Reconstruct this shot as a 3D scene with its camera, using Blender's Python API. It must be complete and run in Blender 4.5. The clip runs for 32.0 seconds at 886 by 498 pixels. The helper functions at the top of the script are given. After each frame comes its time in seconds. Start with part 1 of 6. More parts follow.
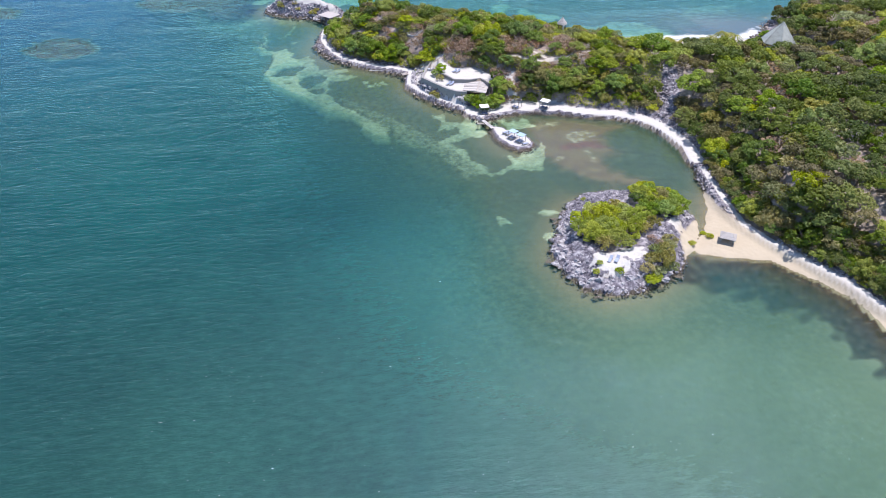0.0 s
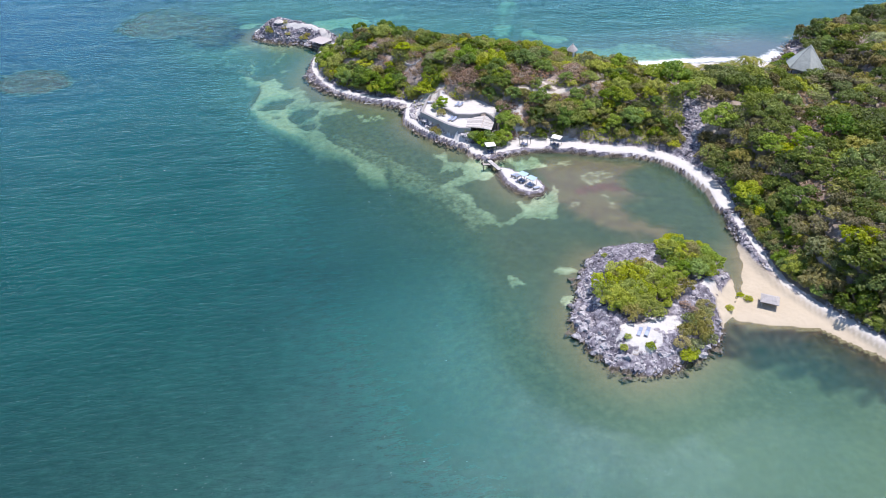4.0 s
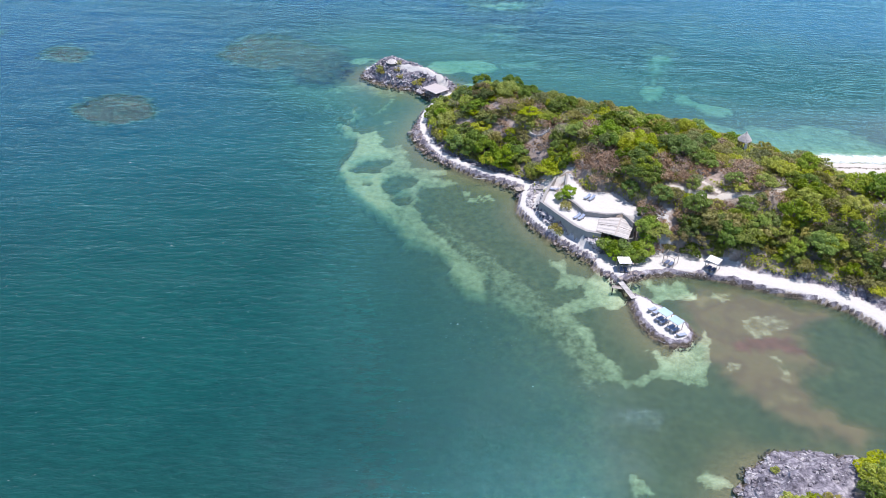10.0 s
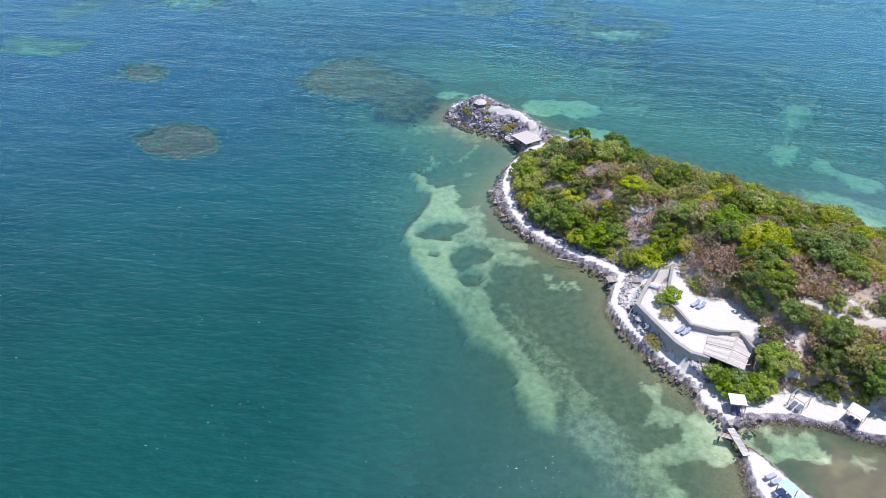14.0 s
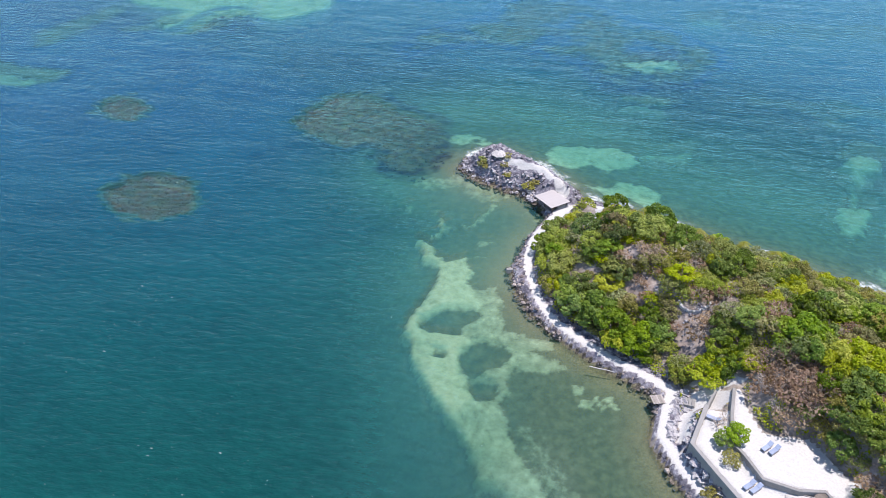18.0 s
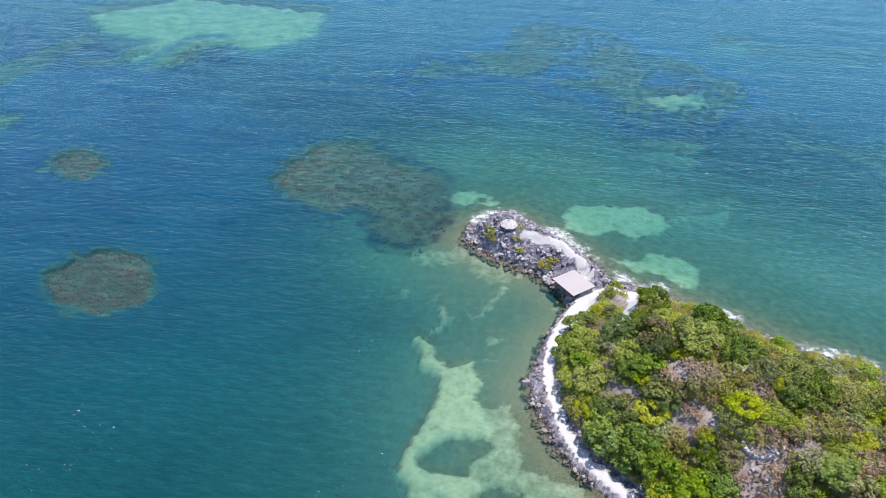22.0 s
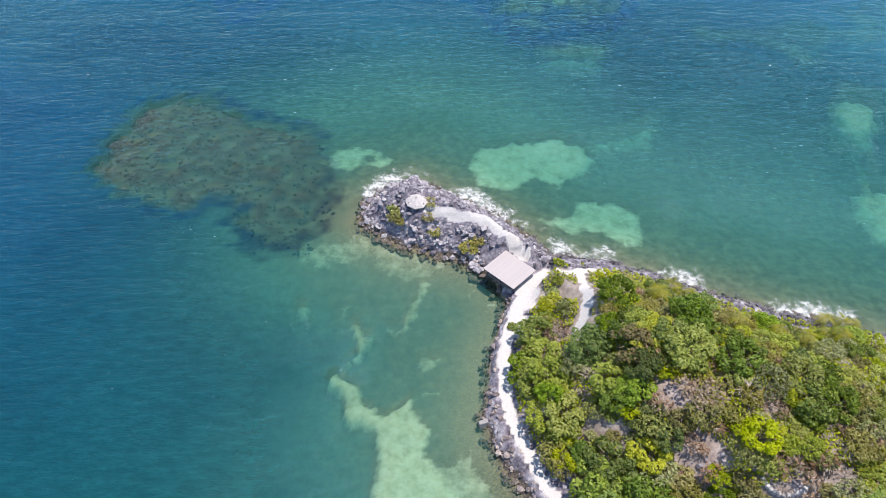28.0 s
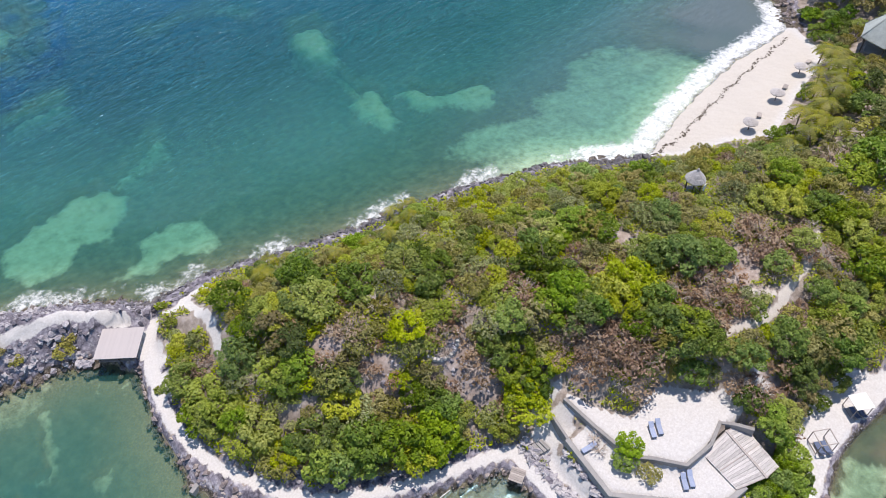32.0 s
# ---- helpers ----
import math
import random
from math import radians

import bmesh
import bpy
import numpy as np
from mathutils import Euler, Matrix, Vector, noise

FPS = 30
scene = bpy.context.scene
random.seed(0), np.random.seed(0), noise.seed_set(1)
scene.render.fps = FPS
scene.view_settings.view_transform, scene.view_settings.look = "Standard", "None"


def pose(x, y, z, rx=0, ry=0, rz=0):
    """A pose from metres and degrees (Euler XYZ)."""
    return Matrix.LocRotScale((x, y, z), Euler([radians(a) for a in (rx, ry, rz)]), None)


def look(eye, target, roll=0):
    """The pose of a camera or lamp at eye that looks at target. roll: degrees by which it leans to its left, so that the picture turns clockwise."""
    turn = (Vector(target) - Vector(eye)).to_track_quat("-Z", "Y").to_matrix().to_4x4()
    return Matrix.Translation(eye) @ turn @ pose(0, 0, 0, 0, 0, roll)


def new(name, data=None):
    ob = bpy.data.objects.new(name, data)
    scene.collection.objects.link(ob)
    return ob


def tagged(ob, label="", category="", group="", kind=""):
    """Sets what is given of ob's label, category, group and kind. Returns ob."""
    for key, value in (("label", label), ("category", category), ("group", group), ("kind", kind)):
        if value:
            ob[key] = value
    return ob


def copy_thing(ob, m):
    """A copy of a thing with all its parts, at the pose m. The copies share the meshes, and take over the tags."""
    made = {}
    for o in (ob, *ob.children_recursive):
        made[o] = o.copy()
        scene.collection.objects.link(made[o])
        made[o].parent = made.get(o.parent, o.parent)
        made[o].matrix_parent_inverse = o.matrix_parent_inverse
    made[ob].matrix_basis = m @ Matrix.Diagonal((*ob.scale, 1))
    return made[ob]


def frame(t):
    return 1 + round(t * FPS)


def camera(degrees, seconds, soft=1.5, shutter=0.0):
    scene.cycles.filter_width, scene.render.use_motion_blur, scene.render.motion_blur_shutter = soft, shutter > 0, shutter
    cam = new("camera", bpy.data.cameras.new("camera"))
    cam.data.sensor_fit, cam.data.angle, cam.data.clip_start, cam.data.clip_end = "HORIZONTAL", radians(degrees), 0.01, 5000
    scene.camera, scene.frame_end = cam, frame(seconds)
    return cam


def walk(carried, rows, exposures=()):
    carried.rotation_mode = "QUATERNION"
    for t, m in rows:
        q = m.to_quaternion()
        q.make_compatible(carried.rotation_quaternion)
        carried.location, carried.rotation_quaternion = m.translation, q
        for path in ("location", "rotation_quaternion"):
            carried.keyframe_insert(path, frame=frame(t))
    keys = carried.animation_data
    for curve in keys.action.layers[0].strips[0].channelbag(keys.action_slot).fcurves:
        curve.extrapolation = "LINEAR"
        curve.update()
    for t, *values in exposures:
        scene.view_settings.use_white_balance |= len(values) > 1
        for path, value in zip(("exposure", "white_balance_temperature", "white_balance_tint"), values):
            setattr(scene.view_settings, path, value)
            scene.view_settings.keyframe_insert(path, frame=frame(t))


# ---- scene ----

cam = camera(62.55, 32.0, soft=0.8)
# seconds, eye, heading to the left of +y, pitch, lean (degrees)
WALK = [
    (0.0, 0.00, 0.00, 84.16, 0.00, -36.15, 0.54),
    (0.5, -0.13, 1.87, 84.12, -0.03, -36.10, 0.38),
    (1.0, -0.20, 3.77, 84.09, 0.04, -36.01, 0.19),
    (1.5, -0.15, 6.06, 83.85, 0.08, -35.93, 0.20),
    (2.0, -0.55, 8.73, 83.66, -0.06, -35.91, 0.22),
    (2.5, -0.78, 11.45, 83.53, -0.09, -35.86, 0.13),
    (3.0, -1.03, 14.17, 83.58, -0.15, -35.86, 0.10),
    (3.5, -0.96, 16.89, 83.62, -0.03, -35.80, -0.08),
    (5.5, -2.20, 29.67, 83.97, -0.42, -35.89, -0.07),
    (6.0, -2.43, 33.13, 83.80, -0.55, -35.89, 0.01),
    (6.5, -2.51, 36.46, 83.58, -0.58, -35.83, 0.01),
    (7.0, -2.72, 39.86, 83.55, -0.66, -35.83, 0.04),
    (7.5, -2.78, 43.43, 83.53, -0.72, -35.85, 0.01),
    (8.0, -2.85, 46.81, 83.40, -0.80, -35.80, 0.02),
    (8.5, -2.85, 50.42, 83.34, -0.83, -35.83, 0.00),
    (9.0, -3.11, 54.16, 82.75, -0.59, -35.70, 0.22),
    (9.5, -3.53, 58.10, 80.97, 6.21, -35.14, 0.81),
    (10.0, -2.87, 61.32, 80.04, 10.31, -34.89, 1.24),
    (10.5, -3.08, 64.59, 80.02, 10.26, -34.85, 1.16),
    (11.0, -3.41, 68.22, 79.99, 10.16, -34.89, 1.12),
    (11.5, -3.66, 71.71, 79.99, 10.13, -34.92, 1.19),
    (12.0, -3.86, 75.42, 80.08, 10.18, -35.00, 1.01),
    (12.5, -4.35, 78.95, 80.31, 10.20, -35.06, 0.90),
    (13.0, -4.96, 82.57, 80.27, 11.20, -35.06, 0.88),
    (13.5, -5.34, 86.62, 80.31, 17.24, -35.11, 0.92),
    (14.0, -5.43, 90.14, 80.68, 19.42, -35.22, 0.68),
    (14.5, -5.99, 93.77, 80.93, 19.49, -35.32, 0.36),
    (16.5, -10.33, 107.40, 79.79, 19.15, -35.18, 0.75),
    (17.0, -11.28, 110.73, 79.72, 19.35, -35.09, 0.56),
    (17.5, -12.73, 114.08, 79.89, 20.28, -35.21, 0.69),
    (18.0, -14.02, 117.45, 79.82, 21.02, -35.18, 0.64),
    (18.5, -14.75, 120.94, 79.73, 21.30, -35.15, 0.37),
    (19.0, -15.90, 124.26, 79.85, 21.33, -35.17, 0.20),
    (19.5, -17.20, 127.69, 79.88, 21.35, -35.22, 0.09),
    (20.0, -18.64, 131.12, 80.07, 21.31, -35.36, 0.04),
    (20.5, -20.23, 134.25, 80.10, 21.19, -35.36, 0.14),
    (21.0, -21.71, 137.46, 79.99, 21.08, -35.34, 0.10),
    (21.5, -23.10, 140.65, 79.91, 21.04, -35.27, 0.06),
    (22.0, -24.54, 143.94, 79.84, 21.03, -35.27, 0.05),
    (22.5, -26.00, 147.01, 79.63, 20.94, -35.16, 0.10),
    (23.0, -27.53, 150.43, 79.36, 20.90, -35.08, 0.10),
    (23.5, -28.99, 153.52, 79.06, 20.81, -34.92, 0.13),
    (24.0, -30.48, 156.79, 78.93, 20.76, -34.87, 0.18),
    (24.5, -31.86, 160.23, 79.29, 20.80, -35.05, -0.02),
    (26.5, -40.01, 171.98, 80.90, 18.50, -43.51, 1.78),
    (27.0, -40.29, 173.90, 79.24, 18.87, -46.50, 1.94),
    (27.5, -40.23, 174.40, 78.86, 14.95, -46.10, 1.53),
    (28.0, -40.61, 174.31, 78.88, 6.49, -46.04, 0.50),
    (28.5, -40.57, 174.31, 78.74, 5.56, -46.01, 0.35),
    (29.0, -40.57, 174.21, 78.96, 2.43, -46.11, 0.11),
    (29.5, -40.56, 174.10, 79.19, -1.42, -46.25, -0.16),
    (30.0, -40.68, 174.23, 79.52, -9.94, -46.64, -0.52),
    (30.5, -40.74, 173.79, 80.16, -15.33, -46.84, -0.79),
    (31.0, -40.77, 173.68, 80.68, -21.79, -47.13, -0.87),
    (31.5, -40.83, 173.88, 81.37, -30.49, -47.53, -1.04),
    (32.0, -40.82, 173.72, 81.91, -38.87, -47.86, -1.29),
]


def aim(x, y, z, yaw, pitch, lean):
    a, b = radians(yaw), radians(pitch)
    ahead = Vector((-math.sin(a) * math.cos(b), math.cos(a) * math.cos(b), math.sin(b)))
    return look((x, y, z), Vector((x, y, z)) + ahead * 50, lean)


walk(cam, [(t, aim(*row)) for t, *row in WALK], [(0.0, 0.33, 6500, 18), (23.0, 0.33, 6550, 17), (27.0, 0.32, 6800, 17), (30.0, 0.27, 6800, 17), (32.0, 0.13, 6800, 17)])

# ---------------------------------------------------------------- light
SUN_ELEVATION, SUN_AZIMUTH = 74.0, 55.0      # degrees; azimuth of the sun from +y towards +x

world = bpy.data.worlds.new("sky")
scene.world = world
world.use_nodes = True
wn = world.node_tree
sky = wn.nodes.new("ShaderNodeTexSky")
sky.sky_type, sky.sun_disc = "NISHITA", False
sky.sun_elevation, sky.sun_rotation = radians(SUN_ELEVATION), radians(SUN_AZIMUTH)
sky.air_density, sky.dust_density, sky.ozone_density = 1.0, 0.1, 4.0
wn.links.new(sky.outputs[0], wn.nodes["Background"].inputs[0])
wn.nodes["Background"].inputs[1].default_value = 0.15

sun_data = bpy.data.lights.new("sun", "SUN")
sun_data.energy, sun_data.angle, sun_data.color = 4.4, radians(0.6), (1.0, 0.96, 0.90)
sun = new("sun", sun_data)
_e, _a = radians(SUN_ELEVATION), radians(SUN_AZIMUTH)
SUN_WAY = Vector((math.sin(_a) * math.cos(_e), math.cos(_a) * math.cos(_e), math.sin(_e)))
sun.matrix_world = look(SUN_WAY * 300, (0, 0, 0))


# ---------------------------------------------------------------- plan of the coast (metres)
COAST_NORTH = [(-60, 251.5), (-63, 254), (-62.5, 259), (-60, 262.5), (-55.5, 265), (-49, 262), (-43.5, 259), (-37, 254.7), (-33, 250.5),
               (-25.5, 250.2), (-20, 249), (-11, 246), (-1, 243.3), (5, 242.5), (15, 240.2), (22.5, 237.5), (30, 235), (38, 230.3),
               (43, 227.2), (46.5, 225.8), (57, 229), (70, 231.3), (81, 232.7), (92, 232.5), (98.5, 233), (104, 238), (110, 248),
               (119, 256), (146, 269), (190, 285), (420, 330), (420, -60)]
COAST_EAST = [(140, 0), (92, 55), (80, 82), (75.5, 92), (73, 101), (67.3, 107.3), (62.5, 111.5), (55, 112.3), (49.3, 113.4), (48, 116),
              (51.7, 122), (54, 127), (55.5, 132.7), (57.2, 138), (57.5, 143), (58.2, 150), (58.3, 156.5), (56, 163), (53.5, 167.5),
              (50.5, 171), (45, 173), (38, 173.3), (32, 174.2), (26, 175.2), (20.5, 175.2), (15, 173.5), (11.8, 170.8)]
COAST_SOUTH = [(10, 169.6), (7.9, 172.3), (5.6, 175.5), (1, 177.8), (-3.1, 182), (-7.3, 186), (-10, 191.4), (-11, 197.5), (-12, 199.2),
               (-15.2, 201.2), (-21.5, 204.2), (-28, 207.3), (-33.5, 210.3), (-36.5, 214), (-39, 217.5), (-41.2, 221.5), (-40.6, 227),
               (-40.7, 231), (-39.5, 236), (-39, 240.2), (-41, 243.5), (-45, 246.8), (-51, 248), (-55, 249.3)]
COAST = COAST_NORTH + COAST_EAST + COAST_SOUTH
ISLET = [(30, 135.5), (26, 130.5), (24, 126), (23.2, 122), (21.8, 117), (20.9, 112.8), (22, 109.5), (23.5, 106), (26, 102.5), (30, 101),
         (35.4, 102), (40, 104.7), (44.5, 108), (47, 112.5), (49.5, 117), (52, 121.5), (52.5, 126), (51, 131), (47, 135), (42, 137), (36, 137)]
JETTY = [(11.2, 165.5), (12.7, 160.1), (15.2, 156.4), (18.1, 154.6), (20.9, 155.5), (22.4, 158.5), (20.9, 162), (17.3, 164.7), (13.8, 167.3), (12.1, 168.2)]
# ways of white coral sand: line, half width, height (None: as the land)
WEST_PATH = [(-34, 245.8), (-36.6, 242), (-38, 238), (-38.9, 232), (-38.9, 229), (-38.6, 226), (-37.8, 222), (-36, 218.2), (-33, 212.8), (-29.5, 209),
             (-25, 206.4), (-20.5, 204.2), (-15, 202.3), (-9.6, 200.2)]
TERRACE_PATH = [(-9.6, 200), (-9.9, 195), (-9.8, 191), (-7, 187), (-2.7, 182.5), (2.6, 178.8), (7, 175.5), (9.6, 171.5)]
LAGOON_STRIP = [(8, 175), (12, 176), (17, 178), (24, 178.6), (30, 178)]
LAGOON_WAY = [(30, 177.2), (37, 175.3), (44, 174.6), (50.2, 172.2), (53.9, 168.6), (56.5, 163.8), (58.9, 156.5), (59, 150)]
MAIN_WAY = [(58.9, 145.6), (59.4, 139.4), (60, 131), (61, 123), (64, 117.7), (67.6, 112.9), (74, 104.5), (78.5, 95), (83, 84)]
FORK_WAY = [(-36.1, 243.9), (-33.4, 245.1), (-31, 244.6), (-28.9, 246.3), (-25.5, 246.6)]
FORK_BRANCH = [(-29, 245.5), (-28.9, 241), (-28.7, 237.3), (-29.8, 232.9)]
TIP_WAY = [(-53.4, 253.6), (-49.2, 252.7), (-43.1, 251.9), (-39.6, 249.4), (-36.8, 247.2)]
RIDGE_WAY = [(17.9, 192.1), (22.2, 190.6), (26.8, 190.3), (29.8, 191.2), (34.4, 191.6), (40, 193.6)]
RIDGE_SPUR = [(28.8, 191.1), (27, 192.4), (24.1, 194.6)]
BANK_WAY = [(12.6, 188.2), (15.2, 186), (17.6, 183.2), (19.6, 180)]
WAYS = [(WEST_PATH, 0.68, 1.5), (TERRACE_PATH, 0.65, 1.5), (LAGOON_STRIP, 2.6, 1.1), (LAGOON_WAY, 1.6, 1.1), (MAIN_WAY, 0.6, 1.5), (FORK_WAY, 0.6, None),
        (FORK_BRANCH, 0.55, None), (TIP_WAY, 0.62, None), (RIDGE_WAY, 0.42, None), (RIDGE_SPUR, 0.36, None), (BANK_WAY, 0.6, None)]
BEACH = [(43, 228), (49, 221.5), (57.6, 218), (64, 213.5), (71, 215.5), (77, 217.5), (90, 220), (95, 224), (99, 231), (97, 236), (80, 236), (60, 232)]
SPIT = [(47, 118), (47, 112), (56, 110), (68, 104), (75, 92), (80, 90), (73, 106), (64, 116.5), (60.5, 121), (58, 128), (57, 137), (54, 138), (53, 126)]
TERRACE_UP = [(-1.7, 200), (-1.7, 195), (-1.4, 189.8), (0.3, 188.1), (2.5, 185.2), (6.6, 185), (9.6, 186), (10.8, 184.7), (13.5, 184.9), (12.5, 189), (8, 194),
              (4.4, 193.2), (2.2, 193), (-0.3, 197.6), (-0.6, 200)]
TERRACE_LOW = [(-4.8, 196), (-6, 188.6), (-2.4, 184.8), (0.9, 181.4), (3.2, 179.9), (5.8, 179.7), (6.3, 185), (2.5, 185.2), (0.3, 188.1), (-1.4, 189.8), (-1.7, 196)]
PAVILION_FLOOR = [(6, 178.6), (12.6, 178.6), (12.6, 184.4), (6.4, 184.8)]
GULLY = [(59, 188), (61, 187), (61, 178), (57.6, 168), (54.6, 167.4), (57, 180)]
CLEARINGS = [((-8.4, 209.2, 2.9, 4.2)), ((-17.5, 215.8, 2.5, 2.2)), ((3, 200.5, 3.0, 2.2)), (14.8, 189.0, 1.2, 2.4),
             ((-20, 222, 2.8, 1.5)), ((92, 144, 6.0, 3.0)), ((19, 211, 1.4, 3.8)), ((27, 197, 3.5, 2.4)), (18.6, 182, 1.3, 5.0)]


def inside(poly, x, y):
    """Which of the points lie in the polygon."""
    p = np.array(poly, float)
    q = np.roll(p, -1, 0)
    hit = np.zeros(x.shape, bool)
    for (ax, ay), (bx, by) in zip(p, q):
        if ay != by:
            hit ^= ((ay > y) != (by > y)) & (x < (bx - ax) * (y - ay) / (by - ay) + ax)
    return hit


def line_distance(line, x, y, closed=False):
    p = np.array(line, float)
    best = np.full(x.shape, 1e9)
    ends = np.roll(p, -1, 0) if closed else p[1:]
    for (ax, ay), (bx, by) in zip(p, ends):
        dx, dy = bx - ax, by - ay
        k = np.clip(((x - ax) * dx + (y - ay) * dy) / (dx * dx + dy * dy + 1e-9), 0, 1)
        best = np.minimum(best, np.hypot(x - ax - k * dx, y - ay - k * dy))
    return best


def signed(poly, x, y):
    d = line_distance(poly, x, y, True)
    return np.where(inside(poly, x, y), d, -d)


def step(a, b, v):
    k = np.clip((v - a) / (b - a), 0, 1)
    return k * k * (3 - 2 * k)


def ripple(x, y, size, seed):
    """Smooth uneven field, about -1 to 1."""
    rng = np.random.RandomState(seed)
    out = np.zeros(x.shape)
    for n in range(9):
        a, f, ph = rng.uniform(0, 6.283), rng.uniform(0.6, 1.7) * 6.283 / size, rng.uniform(0, 6.283)
        bend = rng.uniform(0, 6.283)
        u = x * math.cos(a) + y * math.sin(a)
        w = -x * math.sin(a) + y * math.cos(a)
        out += np.sin(u * f + ph + 1.3 * np.sin(w * f * 0.7 + bend))
    return out / 4.0


# pale sand under water, each bed by its outline: how pale, how soft its edge in metres, then the corners
SAND_BEDS, DARK_HOLES, REEF_BEDS = [], [], []


def bed(kind, strength, soft, *corners):
    kind.append((strength, soft, corners))


# the great shoal off the south shore: its bright western part, its paler inner side, its tail towards the jetty
bed(SAND_BEDS, 0.98, 0.45, (-61.4, 225.8), (-57.6, 220.6), (-56.1, 219.5), (-54.2, 219.9), (-53, 216.8), (-53.3, 213.2), (-52.8, 210.3), (-53.1, 207.4), (-53.5, 203.9), (-53.5, 200.7),
    (-52.4, 198.7), (-50.6, 198.8), (-49.8, 195.6), (-47.6, 193.2), (-45.6, 191.3), (-43.6, 189.1), (-40.3, 186), (-37.5, 186), (-36, 190.5), (-38.5, 193.8), (-40.5, 195.5), (-42.5, 198.5),
    (-41, 203), (-43.5, 204), (-44, 205.5), (-43, 210.4), (-44.5, 213.5), (-47.2, 217.1), (-48.1, 221), (-50.3, 224.7), (-53.7, 221.3), (-55.2, 223.2), (-58, 225.5), (-60.1, 228.2))
bed(SAND_BEDS, 0.66, 0.8, (-47.2, 217.1), (-45, 215.5), (-42.2, 217.3), (-39, 212.9), (-37.6, 207), (-34.7, 206.2), (-30, 206.3), (-28.4, 205.1), (-31.2, 202.9), (-27.1, 202.8), (-24.3, 201.2),
    (-27.1, 199.6), (-32.6, 199), (-33.8, 195.9), (-31.9, 193.6), (-32.8, 191.3), (-30, 186), (-36, 184), (-42, 190), (-46, 202), (-46, 212))
bed(SAND_BEDS, 0.74, 0.6, (-39.8, 186.3), (-34.1, 181.9), (-32.3, 176.9), (-26.2, 175.7), (-21.4, 171.8), (-20.4, 166.7), (-17.9, 163.7), (-14, 162.4), (-13.5, 165.3), (-15.7, 170.7), (-20, 175.3),
    (-23.9, 179.5), (-28.1, 184), (-31.7, 190), (-36, 190))
bed(SAND_BEDS, 0.42, 2.2, (-14, 162.4), (-8.1, 159.6), (-2.5, 155.8), (1.2, 150.8), (4.2, 145.1), (3.9, 142.6), (5.1, 140), (6.1, 144.5), (9.2, 145.6), (13.1, 145.9), (10.8, 148.5), (8.1, 152.2),
    (6, 157.5), (0.5, 162.7), (-4.3, 167.2), (-9.6, 172), (-14.2, 177.3), (-21.3, 182.7), (-26.9, 189), (-31, 190), (-23.9, 179.5), (-13.5, 165.3))
bed(SAND_BEDS, 0.66, 0.7, (-1.8, 161.6), (-0.4, 163.2), (4, 159.3), (7, 153.6), (9, 150.3), (10.6, 148), (12, 146.6), (11, 145.2), (9, 146.2), (7, 148.8), (5, 152.4), (2.8, 157))
bed(SAND_BEDS, 0.66, 0.7, (-1.8, 160.9), (0.4, 164.7), (5.8, 167.6), (8.1, 164.3), (4.1, 163.2), (1.5, 161.3))
bed(SAND_BEDS, 0.86, 0.4, (2.8, 170.1), (5.3, 172.8), (9.5, 172.2), (11.2, 164.9), (8.1, 163.6), (4.9, 166.3))
bed(SAND_BEDS, 0.66, 0.6, (-3.5, 175.5), (-0.1, 176.2), (0.5, 173.3), (4.8, 171.9), (3, 170.1), (-0.2, 168), (-1.2, 169.2), (-0.9, 172.2))
bed(SAND_BEDS, 0.72, 0.5, (13.4, 154.4), (17.4, 153.6), (22.2, 157.3), (23.8, 161.2), (24.6, 158.4), (23.8, 154.9), (23.7, 149.6), (22.7, 147.9), (20.1, 148.3), (16.7, 148.7), (13.1, 146.4), (11.2, 146.5),
    (11.6, 147.6), (14.8, 149.8), (16.1, 151.7))
bed(SAND_BEDS, 0.8, 0.4, (-24.5, 198.5), (-22.2, 198.9), (-22.3, 197.4), (-23.7, 196.8))
bed(SAND_BEDS, 0.85, 0.4, (-20.1, 197.7), (-17.2, 198.4), (-16.1, 196.4), (-18.8, 194.9))
bed(SAND_BEDS, 0.8, 0.4, (-21.3, 195.8), (-20, 196.4), (-19.8, 195), (-21.6, 194.5))
# in the lagoon and round the islet
bed(SAND_BEDS, 0.80, 0.4, (11.1, 170.9), (15.6, 173.1), (21.7, 174.5), (23.7, 169.3), (22.4, 168.1), (18.7, 169.4), (15.2, 166.2), (12.7, 167.5))
bed(SAND_BEDS, 0.44, 0.5, (26.7, 173), (29.7, 173), (29.6, 170), (27.7, 168.4), (25.5, 170.3))
bed(SAND_BEDS, 0.40, 0.6, (30.4, 164.9), (34.9, 167.6), (38.3, 167.2), (38.1, 164.4), (34.3, 161), (31, 161.3))
bed(SAND_BEDS, 0.40, 0.5, (33.6, 157), (35.4, 157.4), (36.6, 151), (34, 151.4))
bed(SAND_BEDS, 0.42, 0.4, (26.5, 153.8), (28.9, 153.4), (29.1, 151.6), (27.1, 151.2))
bed(SAND_BEDS, 0.75, 0.5, (10.6, 129.5), (12.8, 128.8), (14.3, 126.3), (12, 126.1))
bed(SAND_BEDS, 0.60, 0.5, (19.9, 130.9), (21.4, 131.9), (25.1, 129.6), (22.9, 127.8), (20.8, 128.2))
bed(SAND_BEDS, 0.72, 0.5, (20.8, 122.5), (24.4, 121.9), (23.4, 119.2), (20.8, 118.6))
